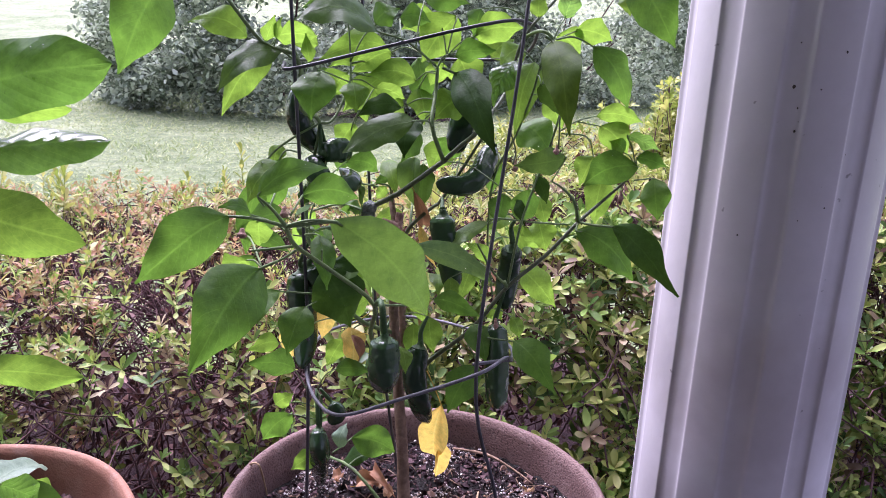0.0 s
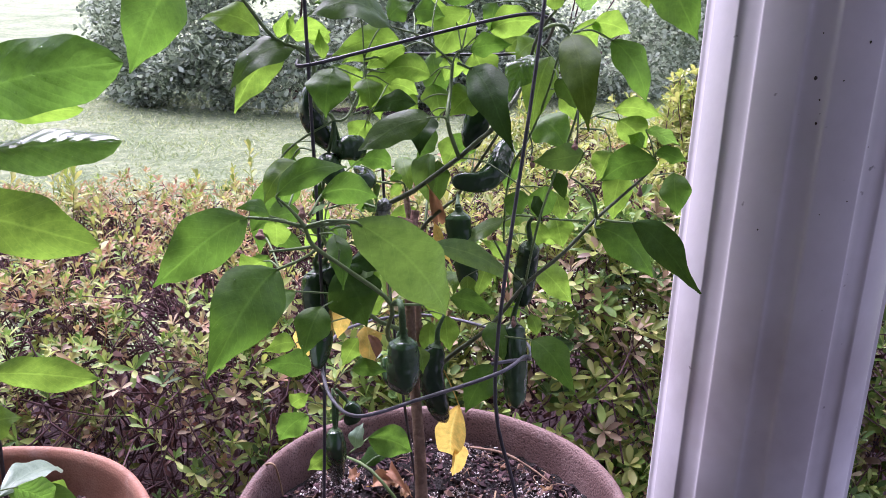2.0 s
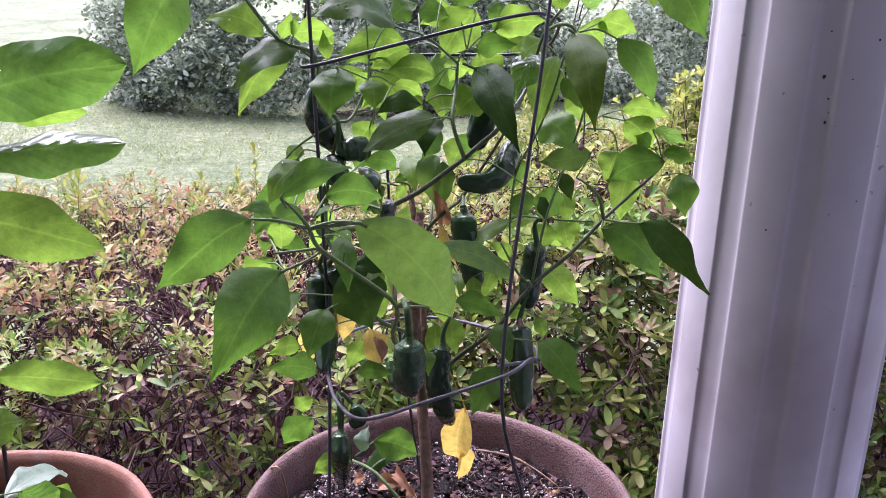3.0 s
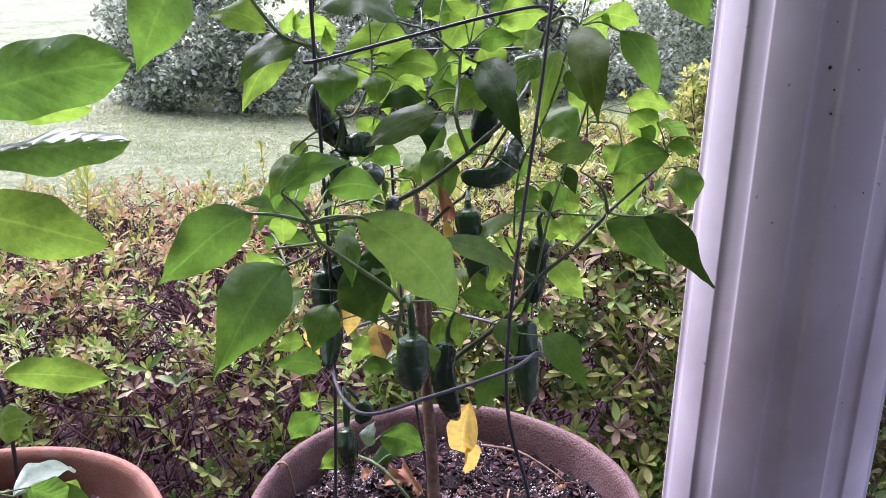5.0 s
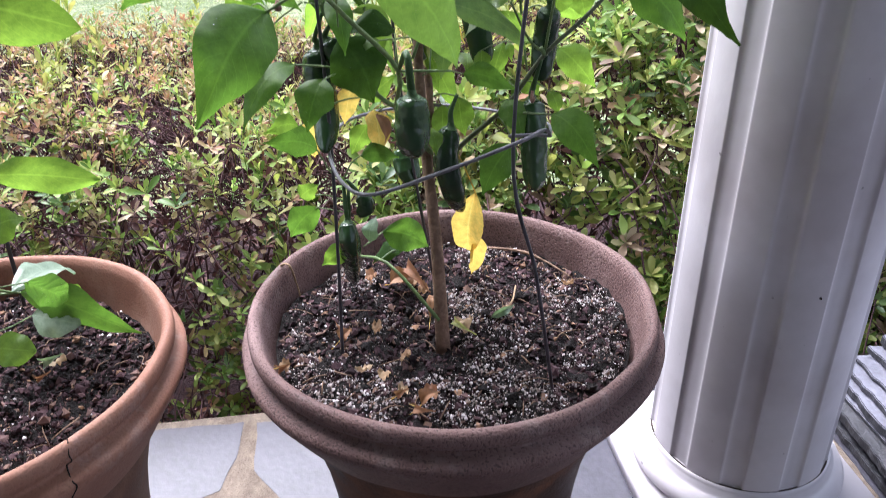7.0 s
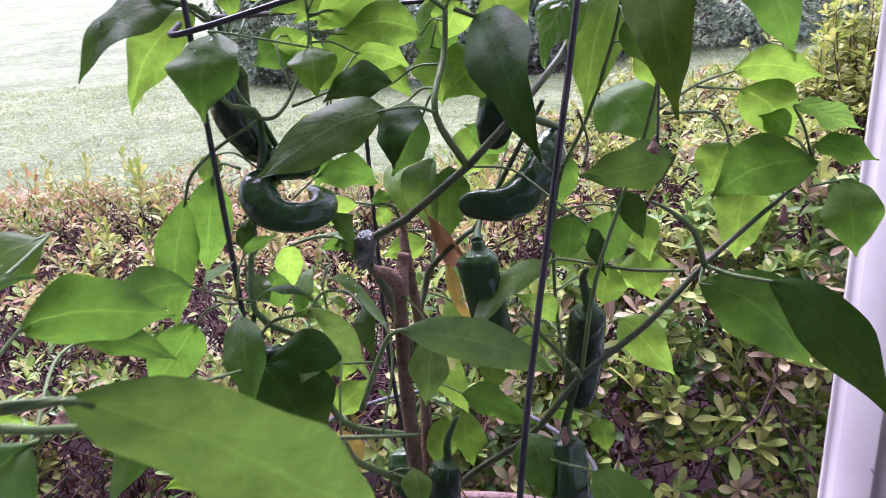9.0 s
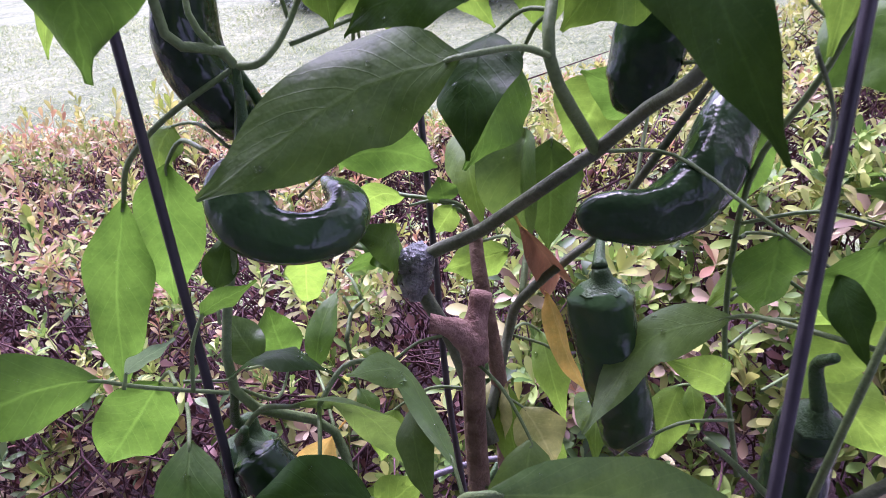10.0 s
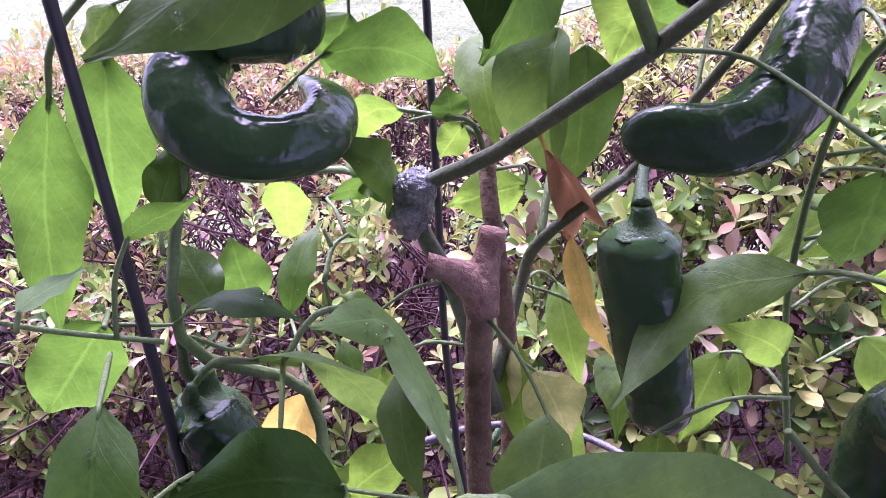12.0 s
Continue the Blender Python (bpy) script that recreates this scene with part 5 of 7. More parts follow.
leaf(plant, (-0.020, 0.593, 0.678), (-0.032, 0.574, 0.654), 0.020, (0.654, -0.715, 0.249), LEAF, [(-0.014, 0.586, 0.689), (-0.008, 0.579, 0.694)])
leaf(plant, (-0.114, 0.655, 0.740), (-0.146, 0.645, 0.746), 0.018, (0.10, -0.98, 0.10), LEAF_LIGHT, [(-0.116, 0.625, 0.734), (-0.113, 0.600, 0.722)])
leaf(plant, (-0.057, 0.655, 0.737), (-0.103, 0.645, 0.723), 0.022, (0.15, -0.95, 0.20), LEAF_LIGHT, [(-0.066, 0.630, 0.732), (-0.078, 0.607, 0.728)])
leaf(plant, (-0.080, 0.655, 0.715), (-0.070, 0.645, 0.674), 0.023, (0.10, -0.97, 0.20), LEAF_LIGHT, [(-0.078, 0.630, 0.722), (-0.078, 0.606, 0.722)])
leaf(plant, (-0.026, 0.655, 0.732), (-0.018, 0.645, 0.687), 0.022, (-0.10, -0.98, 0.10), LEAF, [(-0.015, 0.630, 0.732), (-0.007, 0.600, 0.726)])
leaf(plant, (-0.055, 0.635, 0.717), (-0.088, 0.625, 0.687), 0.022, (0.20, -0.93, 0.30), LEAF_LIGHT, [(-0.066, 0.620, 0.718), (-0.078, 0.606, 0.722)], 0.06, 0.15, 0.05)
leaf(plant, (-0.092, 0.625, 0.717), (-0.118, 0.620, 0.704), 0.020, (0.25, -0.93, 0.25), LEAF, [(-0.096, 0.605, 0.718), (-0.085, 0.590, 0.693)], 0.06, 0.15, 0.05)
leaf(plant, (-0.051, 0.640, 0.700), (-0.035, 0.635, 0.681), 0.012, (-0.20, -0.95, 0.20), LEAF_LIGHT, [(-0.060, 0.630, 0.708), (-0.068, 0.601, 0.692)], 0.06, 0.15, 0.05)
# leaves hanging by the cage on the left
leaf(plant, (-0.145, 0.574, 0.644), (-0.161, 0.567, 0.574), 0.023, (0.40, -0.88, 0.25), LEAF, [(-0.138, 0.573, 0.657), (-0.122, 0.574, 0.670), (-0.099, 0.580, 0.683)], 0.06, 0.15, 0.0, (0.92, 1.1), [(-0.157, 0.572, 0.610)])
leaf(plant, (-0.134, 0.585, 0.652), (-0.152, 0.592, 0.594), 0.022, (0.35, -0.90, 0.25), LEAF, [(-0.128, 0.587, 0.659), (-0.114, 0.579, 0.658)], 0.05, 0.15, 0.0)
leaf(plant, (-0.134, 0.593, 0.662), (-0.140, 0.588, 0.645), 0.015, (-0.221, -0.900, 0.376), LEAF_LIGHT, [(-0.119, 0.585, 0.665), (-0.104, 0.577, 0.659)])
leaf(plant, (-0.082, 0.602, 0.647), (-0.057, 0.630, 0.634), 0.018, (0.648, -0.709, -0.276), LEAF, [(-0.096, 0.597, 0.636)])
leaf(plant, (-0.060, 0.622, 0.708), (-0.036, 0.641, 0.697), 0.017, (0.424, -0.804, -0.417), LEAF_LIGHT, [(-0.069, 0.612, 0.715), (-0.078, 0.603, 0.716)])
leaf(plant, (-0.077, 0.622, 0.677), (-0.091, 0.624, 0.654), 0.020, (0.122, -0.977, -0.173), LEAF_LIGHT, [(-0.073, 0.611, 0.688), (-0.069, 0.600, 0.692)])
leaf(plant, (-0.087, 0.634, 0.651), (-0.094, 0.628, 0.634), 0.016, (0.450, -0.886, 0.112), LEAF, [(-0.078, 0.617, 0.678), (-0.069, 0.600, 0.692)])
# leaves on the branch towards the porch
leaf(plant, (-0.097, 0.335, 0.670), (-0.138, 0.313, 0.640), 0.025, (0.376, -0.914, 0.152), LEAF, [(-0.089, 0.335, 0.670)], 0.10, 0.15)
leaf(plant, (-0.087, 0.338, 0.671), (-0.099, 0.327, 0.677), 0.008, (0.677, -0.459, 0.575), LEAF, [])
leaf(plant, (-0.083, 0.339, 0.680), (-0.051, 0.360, 0.692), 0.013, (0.323, -0.783, 0.532), LEAF, [(-0.080, 0.339, 0.675)], 0.10, 0.15)
leaf(plant, (-0.067, 0.369, 0.674), (-0.039, 0.389, 0.668), 0.016, (0.592, -0.806, 0.015), LEAF, [(-0.071, 0.356, 0.666)], 0.10, 0.15)
leaf(plant, (-0.050, 0.356, 0.664), (0.001, 0.417, 0.584), 0.032, (0.507, -0.810, -0.296), LEAF_DULL, [(-0.072, 0.349, 0.662)], 0.10, 0.15)
leaf(plant, (-0.099, 0.393, 0.623), (-0.126, 0.341, 0.578), 0.035, (0.545, -0.689, 0.478), LEAF, [(-0.087, 0.386, 0.630)], 0.09, 0.15)
leaf(plant, (-0.110, 0.404, 0.624), (-0.126, 0.410, 0.612), 0.016, (0.002, -0.885, -0.466), LEAF_LIGHT, [(-0.104, 0.398, 0.626), (-0.098, 0.393, 0.623)])
leaf(plant, (-0.091, 0.364, 0.660), (-0.095, 0.378, 0.641), 0.013, (-0.004, -0.789, -0.614), LEAF_LIGHT, [(-0.081, 0.361, 0.660), (-0.072, 0.358, 0.655)])
leaf(plant, (-0.084, 0.403, 0.684), (-0.103, 0.385, 0.664), 0.018, (-0.026, -0.743, 0.668), LEAF_LIGHT, [(-0.078, 0.342, 0.674)])
leaf(plant, (-0.119, 0.510, 0.564), (-0.148, 0.467, 0.531), 0.020, (0.124, -0.651, 0.749), LEAF, [(-0.093, 0.520, 0.559)])
leaf(plant, (-0.096, 0.498, 0.557), (-0.107, 0.478, 0.526), 0.024, (0.070, -0.837, 0.543), LEAF, [(-0.087, 0.510, 0.559)])
leaf(plant, (-0.105, 0.493, 0.507), (-0.137, 0.474, 0.519), 0.019, (0.507, -0.861, 0.038), LEAF, [(-0.100, 0.507, 0.484)])
leaf(plant, (-0.125, 0.525, 0.513), (-0.145, 0.504, 0.515), 0.014, (0.719, -0.650, 0.244), LEAF_LIGHT, [(-0.096, 0.539, 0.528), (-0.068, 0.553, 0.528)])
leaf(plant, (-0.087, 0.517, 0.580), (-0.065, 0.517, 0.533), 0.038, (0.457, -0.866, 0.203), LEAF_DARK, [(-0.067, 0.417, 0.628)], 0.10, 0.15)
leaf(plant, (-0.049, 0.520, 0.584), (-0.082, 0.508, 0.585), 0.018, (0.277, -0.724, 0.631), LEAF_DARK, [(-0.047, 0.508, 0.574), (-0.045, 0.496, 0.554)])
leaf(plant, (-0.068, 0.528, 0.581), (-0.061, 0.543, 0.559), 0.013, (0.303, -0.830, -0.468), LEAF_LIGHT, [(-0.070, 0.536, 0.590), (-0.073, 0.544, 0.594)])
leaf(plant, (-0.067, 0.530, 0.521), (-0.060, 0.524, 0.501), 0.009, (0.624, -0.664, 0.411), LEAF_BROWN, [(-0.059, 0.528, 0.524), (-0.050, 0.526, 0.523)], 0.20, 0.40)
leaf(plant, (-0.090, 0.565, 0.533), (-0.098, 0.564, 0.501), 0.016, (0.303, -0.951, -0.064), LEAF_YELLOW, [(-0.077, 0.559, 0.545)])
leaf(plant, (-0.075, 0.569, 0.511), (-0.069, 0.549, 0.481), 0.021, (0.600, -0.608, 0.520), LEAF_YELLOW, [(-0.054, 0.556, 0.532)], 0.08, 0.30)
leaf(plant, (-0.029, 0.548, 0.504), (-0.023, 0.532, 0.488), 0.014, (0.456, -0.555, 0.696), LEAF_LIGHT, [(-0.036, 0.547, 0.504), (-0.042, 0.547, 0.501)])
leaf(plant, (-0.084, 0.548, 0.481), (-0.054, 0.549, 0.479), 0.014, (0.036, -0.978, 0.204), LEAF, [(-0.094, 0.557, 0.471), (-0.104, 0.565, 0.452)])
leaf(plant, (-0.081, 0.575, 0.497), (-0.095, 0.567, 0.474), 0.017, (0.375, -0.922, 0.096), LEAF_LIGHT, [(-0.069, 0.569, 0.512), (-0.056, 0.563, 0.519)])
# leaves low on the stem
leaf(plant, (-0.126, 0.561, 0.429), (-0.155, 0.566, 0.397), 0.022, (-0.039, -0.995, -0.094), LEAF, [(-0.105, 0.561, 0.425)])
leaf(plant, (-0.100, 0.556, 0.392), (-0.127, 0.555, 0.376), 0.016, (-0.080, -0.978, 0.195), LEAF_LIGHT, [(-0.093, 0.551, 0.392)])
leaf(plant, (-0.075, 0.575, 0.399), (-0.036, 0.589, 0.377), 0.027, (0.424, -0.883, 0.200), LEAF, [(-0.086, 0.558, 0.396)], 0.08, 0.30)
leaf(plant, (-0.085, 0.563, 0.396), (-0.079, 0.570, 0.417), 0.015, (-0.436, -0.809, 0.394), LEAF_PALE, [(-0.090, 0.557, 0.394)])
leaf(plant, (-0.058, 0.580, 0.380), (-0.086, 0.575, 0.368), 0.016, (-0.264, -0.530, 0.805), LEAF_DARK, [(-0.068, 0.573, 0.381), (-0.078, 0.565, 0.376)])
leaf(plant, (-0.138, 0.554, 0.441), (-0.121, 0.549, 0.455), 0.015, (-0.197, -0.972, -0.127), LEAF_LIGHT, [(-0.120, 0.563, 0.440), (-0.102, 0.572, 0.429)])
leaf(plant, (0.006, 0.566, 0.441), (-0.000, 0.617, 0.352), 0.025, (-0.241, -0.849, -0.470), LEAF_YELLOW, [(-0.007, 0.569, 0.471), (-0.015, 0.572, 0.480)], 0.10, 0.50)
leaf(plant, (0.005, 0.594, 0.388), (0.001, 0.632, 0.322), 0.016, (0.507, -0.734, -0.452), LEAF_YELLOW, [(0.004, 0.579, 0.418)], 0.05, 0.70)
# leaves on the right
leaf(plant, (-0.016, 0.505, 0.606), (0.044, 0.552, 0.562), 0.020, (0.25, -0.75, 0.60), LEAF_LIT, [(-0.024, 0.507, 0.598), (-0.035, 0.500, 0.570)], 0.05, 0.12, 0.0, (0.92, 1.1), [(0.001, 0.514, 0.600), (0.017, 0.523, 0.592), (0.034, 0.535, 0.579)])
leaf(plant, (0.040, 0.592, 0.602), (-0.002, 0.575, 0.567), 0.019, (-0.45, -0.62, 0.64), LEAF_LIT, [(0.048, 0.580, 0.609), (0.078, 0.560, 0.612), (0.103, 0.561, 0.611)], 0.05, 0.15, 0.0, (0.92, 1.3), [(0.016, 0.600, 0.586)])
leaf(plant, (-0.003, 0.561, 0.542), (0.036, 0.549, 0.533), 0.017, (-0.263, -0.961, 0.092), LEAF, [(-0.021, 0.571, 0.543), (-0.038, 0.581, 0.535)])
leaf(plant, (0.030, 0.556, 0.524), (0.042, 0.538, 0.498), 0.022, (0.154, -0.775, 0.613), LEAF, [(0.021, 0.564, 0.516)])
leaf(plant, (-0.008, 0.584, 0.517), (-0.003, 0.575, 0.487), 0.020, (-0.255, -0.936, 0.243), LEAF_LIGHT, [(-0.021, 0.590, 0.518), (-0.033, 0.595, 0.513)])
leaf(plant, (-0.021, 0.591, 0.508), (-0.023, 0.581, 0.475), 0.016, (0.294, -0.914, 0.281), LEAF_LIGHT, [(-0.027, 0.592, 0.509), (-0.032, 0.593, 0.507)])
leaf(plant, (0.077, 0.669, 0.534), (0.110, 0.654, 0.503), 0.026, (-0.292, -0.943, 0.160), LEAF_LIGHT, [(0.059, 0.646, 0.538)])
leaf(plant, (0.109, 0.555, 0.608), (0.159, 0.555, 0.567), 0.028, (0.196, -0.948, 0.250), LEAF, [(0.112, 0.566, 0.612)])
leaf(plant, (0.133, 0.533, 0.618), (0.174, 0.486, 0.580), 0.023, (-0.714, -0.695, 0.089), LEAF_DARK, [(0.122, 0.547, 0.615), (0.112, 0.566, 0.612)])
leaf(plant, (0.071, 0.593, 0.600), (0.067, 0.596, 0.577), 0.020, (-0.331, -0.942, -0.056), LEAF_LIGHT, [(0.057, 0.604, 0.608), (0.042, 0.615, 0.608)])
leaf(plant, (0.085, 0.624, 0.597), (0.093, 0.616, 0.571), 0.024, (-0.353, -0.920, 0.170), LEAF_LIGHT, [(0.063, 0.620, 0.603), (0.042, 0.616, 0.598)])
leaf(plant, (0.063, 0.535, 0.519), (0.095, 0.502, 0.490), 0.024, (-0.451, -0.790, 0.415), LEAF, [(0.044, 0.544, 0.517), (0.030, 0.554, 0.516)])
leaf(plant, (0.036, 0.537, 0.495), (0.012, 0.523, 0.458), 0.024, (0.079, -0.948, 0.307), LEAF, [(0.025, 0.552, 0.511)])
leaf(plant, (0.063, 0.569, 0.526), (0.070, 0.564, 0.509), 0.012, (0.323, -0.857, 0.401), LEAF_LIGHT, [(0.053, 0.564, 0.534), (0.044, 0.560, 0.537)])
leaf(plant, (0.082, 0.574, 0.752), (0.093, 0.521, 0.689), 0.027, (-0.370, -0.740, 0.561), LEAF_BRONZE, [(0.077, 0.575, 0.755)])
leaf(plant, (0.116, 0.590, 0.748), (0.148, 0.590, 0.700), 0.024, (0.30, -0.95, 0.10), LEAF, [(0.100, 0.586, 0.755), (0.086, 0.580, 0.753)])
leaf(plant, (0.101, 0.593, 0.759), (0.133, 0.602, 0.752), 0.020, (0.183, -0.898, -0.400), LEAF_LIGHT, [(0.086, 0.580, 0.753)])
leaf(plant, (0.088, 0.591, 0.756), (0.109, 0.608, 0.741), 0.022, (0.291, -0.810, -0.509), LEAF_LIGHT, [(0.085, 0.585, 0.756), (0.083, 0.579, 0.752)])
leaf(plant, (0.092, 0.585, 0.769), (0.098, 0.593, 0.793), 0.019, (0.509, -0.846, 0.161), LEAF_WET, [(0.088, 0.582, 0.763), (0.083, 0.579, 0.752)])
leaf(plant, (0.122, 0.489, 0.793), (0.149, 0.472, 0.753), 0.028, (-0.479, -0.877, 0.047), LEAF, [(0.113, 0.525, 0.809)])
leaf(plant, (0.147, 0.626, 0.791), (0.148, 0.620, 0.772), 0.017, (-0.383, -0.883, 0.271), LEAF_LIGHT, [(0.121, 0.625, 0.797), (0.095, 0.624, 0.791)])
leaf(plant, (0.124, 0.594, 0.694), (0.162, 0.594, 0.689), 0.016, (-0.042, -0.944, -0.328), LEAF_LIGHT, [(0.105, 0.562, 0.694), (0.089, 0.538, 0.689)])
leaf(plant, (0.127, 0.592, 0.686), (0.152, 0.595, 0.662), 0.022, (-0.061, -0.973, -0.221), LEAF_LIGHT, [(0.105, 0.561, 0.693)])
leaf(plant, (0.126, 0.604, 0.659), (0.115, 0.596, 0.636), 0.022, (0.226, -0.951, 0.213), LEAF_LIGHT, [(0.112, 0.558, 0.682), (0.090, 0.538, 0.687)])
leaf(plant, (0.096, 0.548, 0.667), (0.057, 0.545, 0.660), 0.019, (0.102, -0.987, -0.128), LEAF_DULL, [(0.086, 0.546, 0.649)], 0.08, 0.15, 0.0)
leaf(plant, (0.155, 0.565, 0.659), (0.116, 0.590, 0.636), 0.025, (-0.443, -0.870, -0.218), LEAF, [(0.154, 0.568, 0.659)])
leaf(plant, (0.133, 0.590, 0.647), (0.130, 0.596, 0.602), 0.022, (-0.386, -0.917, -0.103), LEAF_LIGHT, [(0.139, 0.581, 0.648), (0.145, 0.572, 0.643)])
leaf(plant, (0.154, 0.570, 0.665), (0.178, 0.564, 0.659), 0.015, (-0.309, -0.814, -0.492), LEAF, [(0.154, 0.569, 0.662), (0.154, 0.569, 0.658)])
leaf(plant, (0.146, 0.575, 0.681), (0.172, 0.568, 0.671), 0.017, (-0.418, -0.603, -0.680), LEAF_WET, [(0.150, 0.572, 0.673), (0.154, 0.569, 0.658)])
leaf(plant, (0.147, 0.586, 0.666), (0.135, 0.588, 0.675), 0.013, (0.176, -0.875, 0.450), LEAF_LIGHT, [(0.150, 0.577, 0.665), (0.154, 0.569, 0.658)])
leaf(plant, (0.172, 0.581, 0.647), (0.176, 0.571, 0.614), 0.022, (-0.498, -0.844, 0.197), LEAF, [(0.154, 0.570, 0.647)])
leaf(plant, (0.008, 0.600, 0.724), (0.041, 0.535, 0.670), 0.028, (-0.494, -0.690, 0.529), LEAF_DARK, [(-0.002, 0.599, 0.728)], 0.06, 0.15)
leaf(plant, (0.059, 0.604, 0.735), (0.039, 0.592, 0.700), 0.026, (-0.15, -0.35, 0.92), LEAF_WET, [(0.059, 0.609, 0.736), (0.059, 0.613, 0.736)])
leaf(plant, (0.016, 0.602, 0.702), (-0.007, 0.586, 0.688), 0.026, (0.263, -0.816, 0.515), LEAF_LIGHT, [(0.024, 0.616, 0.710)])
leaf(plant, (0.074, 0.625, 0.733), (0.059, 0.596, 0.677), 0.026, (0.136, -0.893, 0.428), LEAF_LIGHT, [(0.067, 0.619, 0.740), (0.061, 0.612, 0.743)])
leaf(plant, (0.065, 0.643, 0.678), (0.093, 0.624, 0.656), 0.032, (-0.090, -0.804, 0.588), LEAF, [(0.056, 0.620, 0.687)])
leaf(plant, (0.076, 0.579, 0.719), (0.093, 0.593, 0.694), 0.017, (-0.026, -0.869, -0.494), LEAF_DARK, [(0.075, 0.585, 0.724), (0.074, 0.591, 0.725)])
leaf(plant, (0.084, 0.606, 0.706), (0.099, 0.610, 0.680), 0.020, (-0.336, -0.886, -0.321), LEAF_LIGHT, [(0.078, 0.601, 0.709), (0.071, 0.596, 0.709)])
leaf(plant, (0.008, 0.603, 0.737), (0.041, 0.606, 0.742), 0.018, (0.134, -0.923, -0.360), LEAF, [(0.002, 0.603, 0.738)])
leaf(plant, (0.008, 0.623, 0.768), (-0.020, 0.620, 0.730), 0.034, (0.206, -0.975, -0.079), LEAF_LIGHT, [(0.005, 0.613, 0.757), (0.001, 0.603, 0.737)])
leaf(plant, (-0.002, 0.621, 0.730), (-0.013, 0.625, 0.711), 0.019, (0.187, -0.931, -0.313), LEAF_LIGHT, [(-0.001, 0.612, 0.736), (-0.001, 0.602, 0.737)])
leaf(plant, (0.010, 0.633, 0.734), (0.025, 0.635, 0.704), 0.028, (-0.184, -0.972, -0.143), LEAF_LIGHT, [(0.006, 0.618, 0.739), (0.001, 0.603, 0.737)])
leaf(plant, (-0.010, 0.633, 0.767), (-0.038, 0.628, 0.756), 0.020, (0.209, -0.973, -0.102), LEAF_LIGHT, [(-0.004, 0.618, 0.758), (0.001, 0.603, 0.737)])
leaf(plant, (-0.038, 0.610, 0.765), (-0.013, 0.610, 0.763), 0.018, (0.045, -0.935, 0.353), LEAF, [(-0.036, 0.592, 0.762), (-0.034, 0.574, 0.750)])
leaf(plant, (-0.059, 0.618, 0.760), (-0.039, 0.623, 0.773), 0.021, (-0.104, -0.865, 0.492), LEAF, [(-0.068, 0.612, 0.750), (-0.078, 0.607, 0.730)])
leaf(plant, (0.023, 0.608, 0.753), (0.063, 0.612, 0.760), 0.025, (0.144, -0.945, -0.294), LEAF_LIGHT, [(0.012, 0.605, 0.748), (0.001, 0.603, 0.737)])
leaf(plant, (0.027, 0.615, 0.774), (0.022, 0.608, 0.753), 0.018, (0.456, -0.870, 0.186), LEAF, [(0.049, 0.615, 0.775), (0.072, 0.614, 0.764)])
leaf(plant, (0.065, 0.628, 0.744), (0.045, 0.623, 0.728), 0.022, (-0.184, -0.817, 0.546), LEAF_LIGHT, [(0.064, 0.620, 0.749), (0.062, 0.611, 0.750)])
leaf(plant, (0.038, 0.645, 0.734), (0.057, 0.651, 0.750), 0.022, (-0.116, -0.880, 0.460), LEAF_LIGHT, [(0.047, 0.630, 0.734), (0.056, 0.615, 0.725)])
leaf(plant, (-0.081, 0.608, 0.766), (-0.117, 0.609, 0.772), 0.023, (0.078, -0.850, 0.520), LEAF, [(-0.079, 0.608, 0.753), (-0.078, 0.607, 0.730)])
leaf(plant, (0.073, 0.605, 0.769), (0.073, 0.611, 0.787), 0.014, (0.184, -0.935, 0.303), LEAF_LIGHT, [(0.073, 0.610, 0.767), (0.072, 0.614, 0.764)])
leaf(plant, (-0.018, 0.615, 0.780), (0.018, 0.616, 0.778), 0.024, (0.042, -0.950, 0.309), LEAF, [(-0.021, 0.600, 0.767), (-0.023, 0.584, 0.743)])
leaf(plant, (-0.024, 0.644, 0.707), (-0.018, 0.635, 0.677), 0.024, (0.401, -0.850, 0.341), LEAF_LIGHT, [(-0.015, 0.621, 0.722), (-0.007, 0.598, 0.725)])
leaf(plant, (0.014, 0.648, 0.648), (-0.008, 0.642, 0.664), 0.020, (0.171, -0.973, -0.157), LEAF, [(0.013, 0.634, 0.644), (0.011, 0.620, 0.632)])
leaf(plant, (0.044, 0.640, 0.650), (0.043, 0.639, 0.615), 0.020, (-0.223, -0.974, 0.030), LEAF, [(0.047, 0.624, 0.655), (0.050, 0.608, 0.651)])
leaf(plant, (0.071, 0.573, 0.636), (0.067, 0.583, 0.603), 0.021, (0.086, -0.950, -0.301), LEAF, [(0.072, 0.564, 0.642), (0.074, 0.554, 0.643)])
leaf(plant, (0.075, 0.557, 0.650), (0.084, 0.551, 0.630), 0.011, (-0.276, -0.947, 0.166), LEAF_DARK, [])
leaf(plant, (0.052, 0.598, 0.626), (0.048, 0.600, 0.599), 0.022, (0.419, -0.903, -0.096), LEAF, [(0.046, 0.617, 0.618), (0.043, 0.615, 0.617)])
# inner leaves seen close
leaf(plant, (0.065, 0.649, 0.590), (0.034, 0.627, 0.583), 0.017, (0.244, -0.570, 0.785), LEAF_LIGHT, [(0.053, 0.633, 0.596), (0.042, 0.616, 0.594)])
leaf(plant, (0.043, 0.615, 0.559), (0.021, 0.597, 0.582), 0.012, (0.586, -0.807, -0.066), LEAF_LIGHT, [(0.043, 0.613, 0.560), (0.044, 0.611, 0.560)])
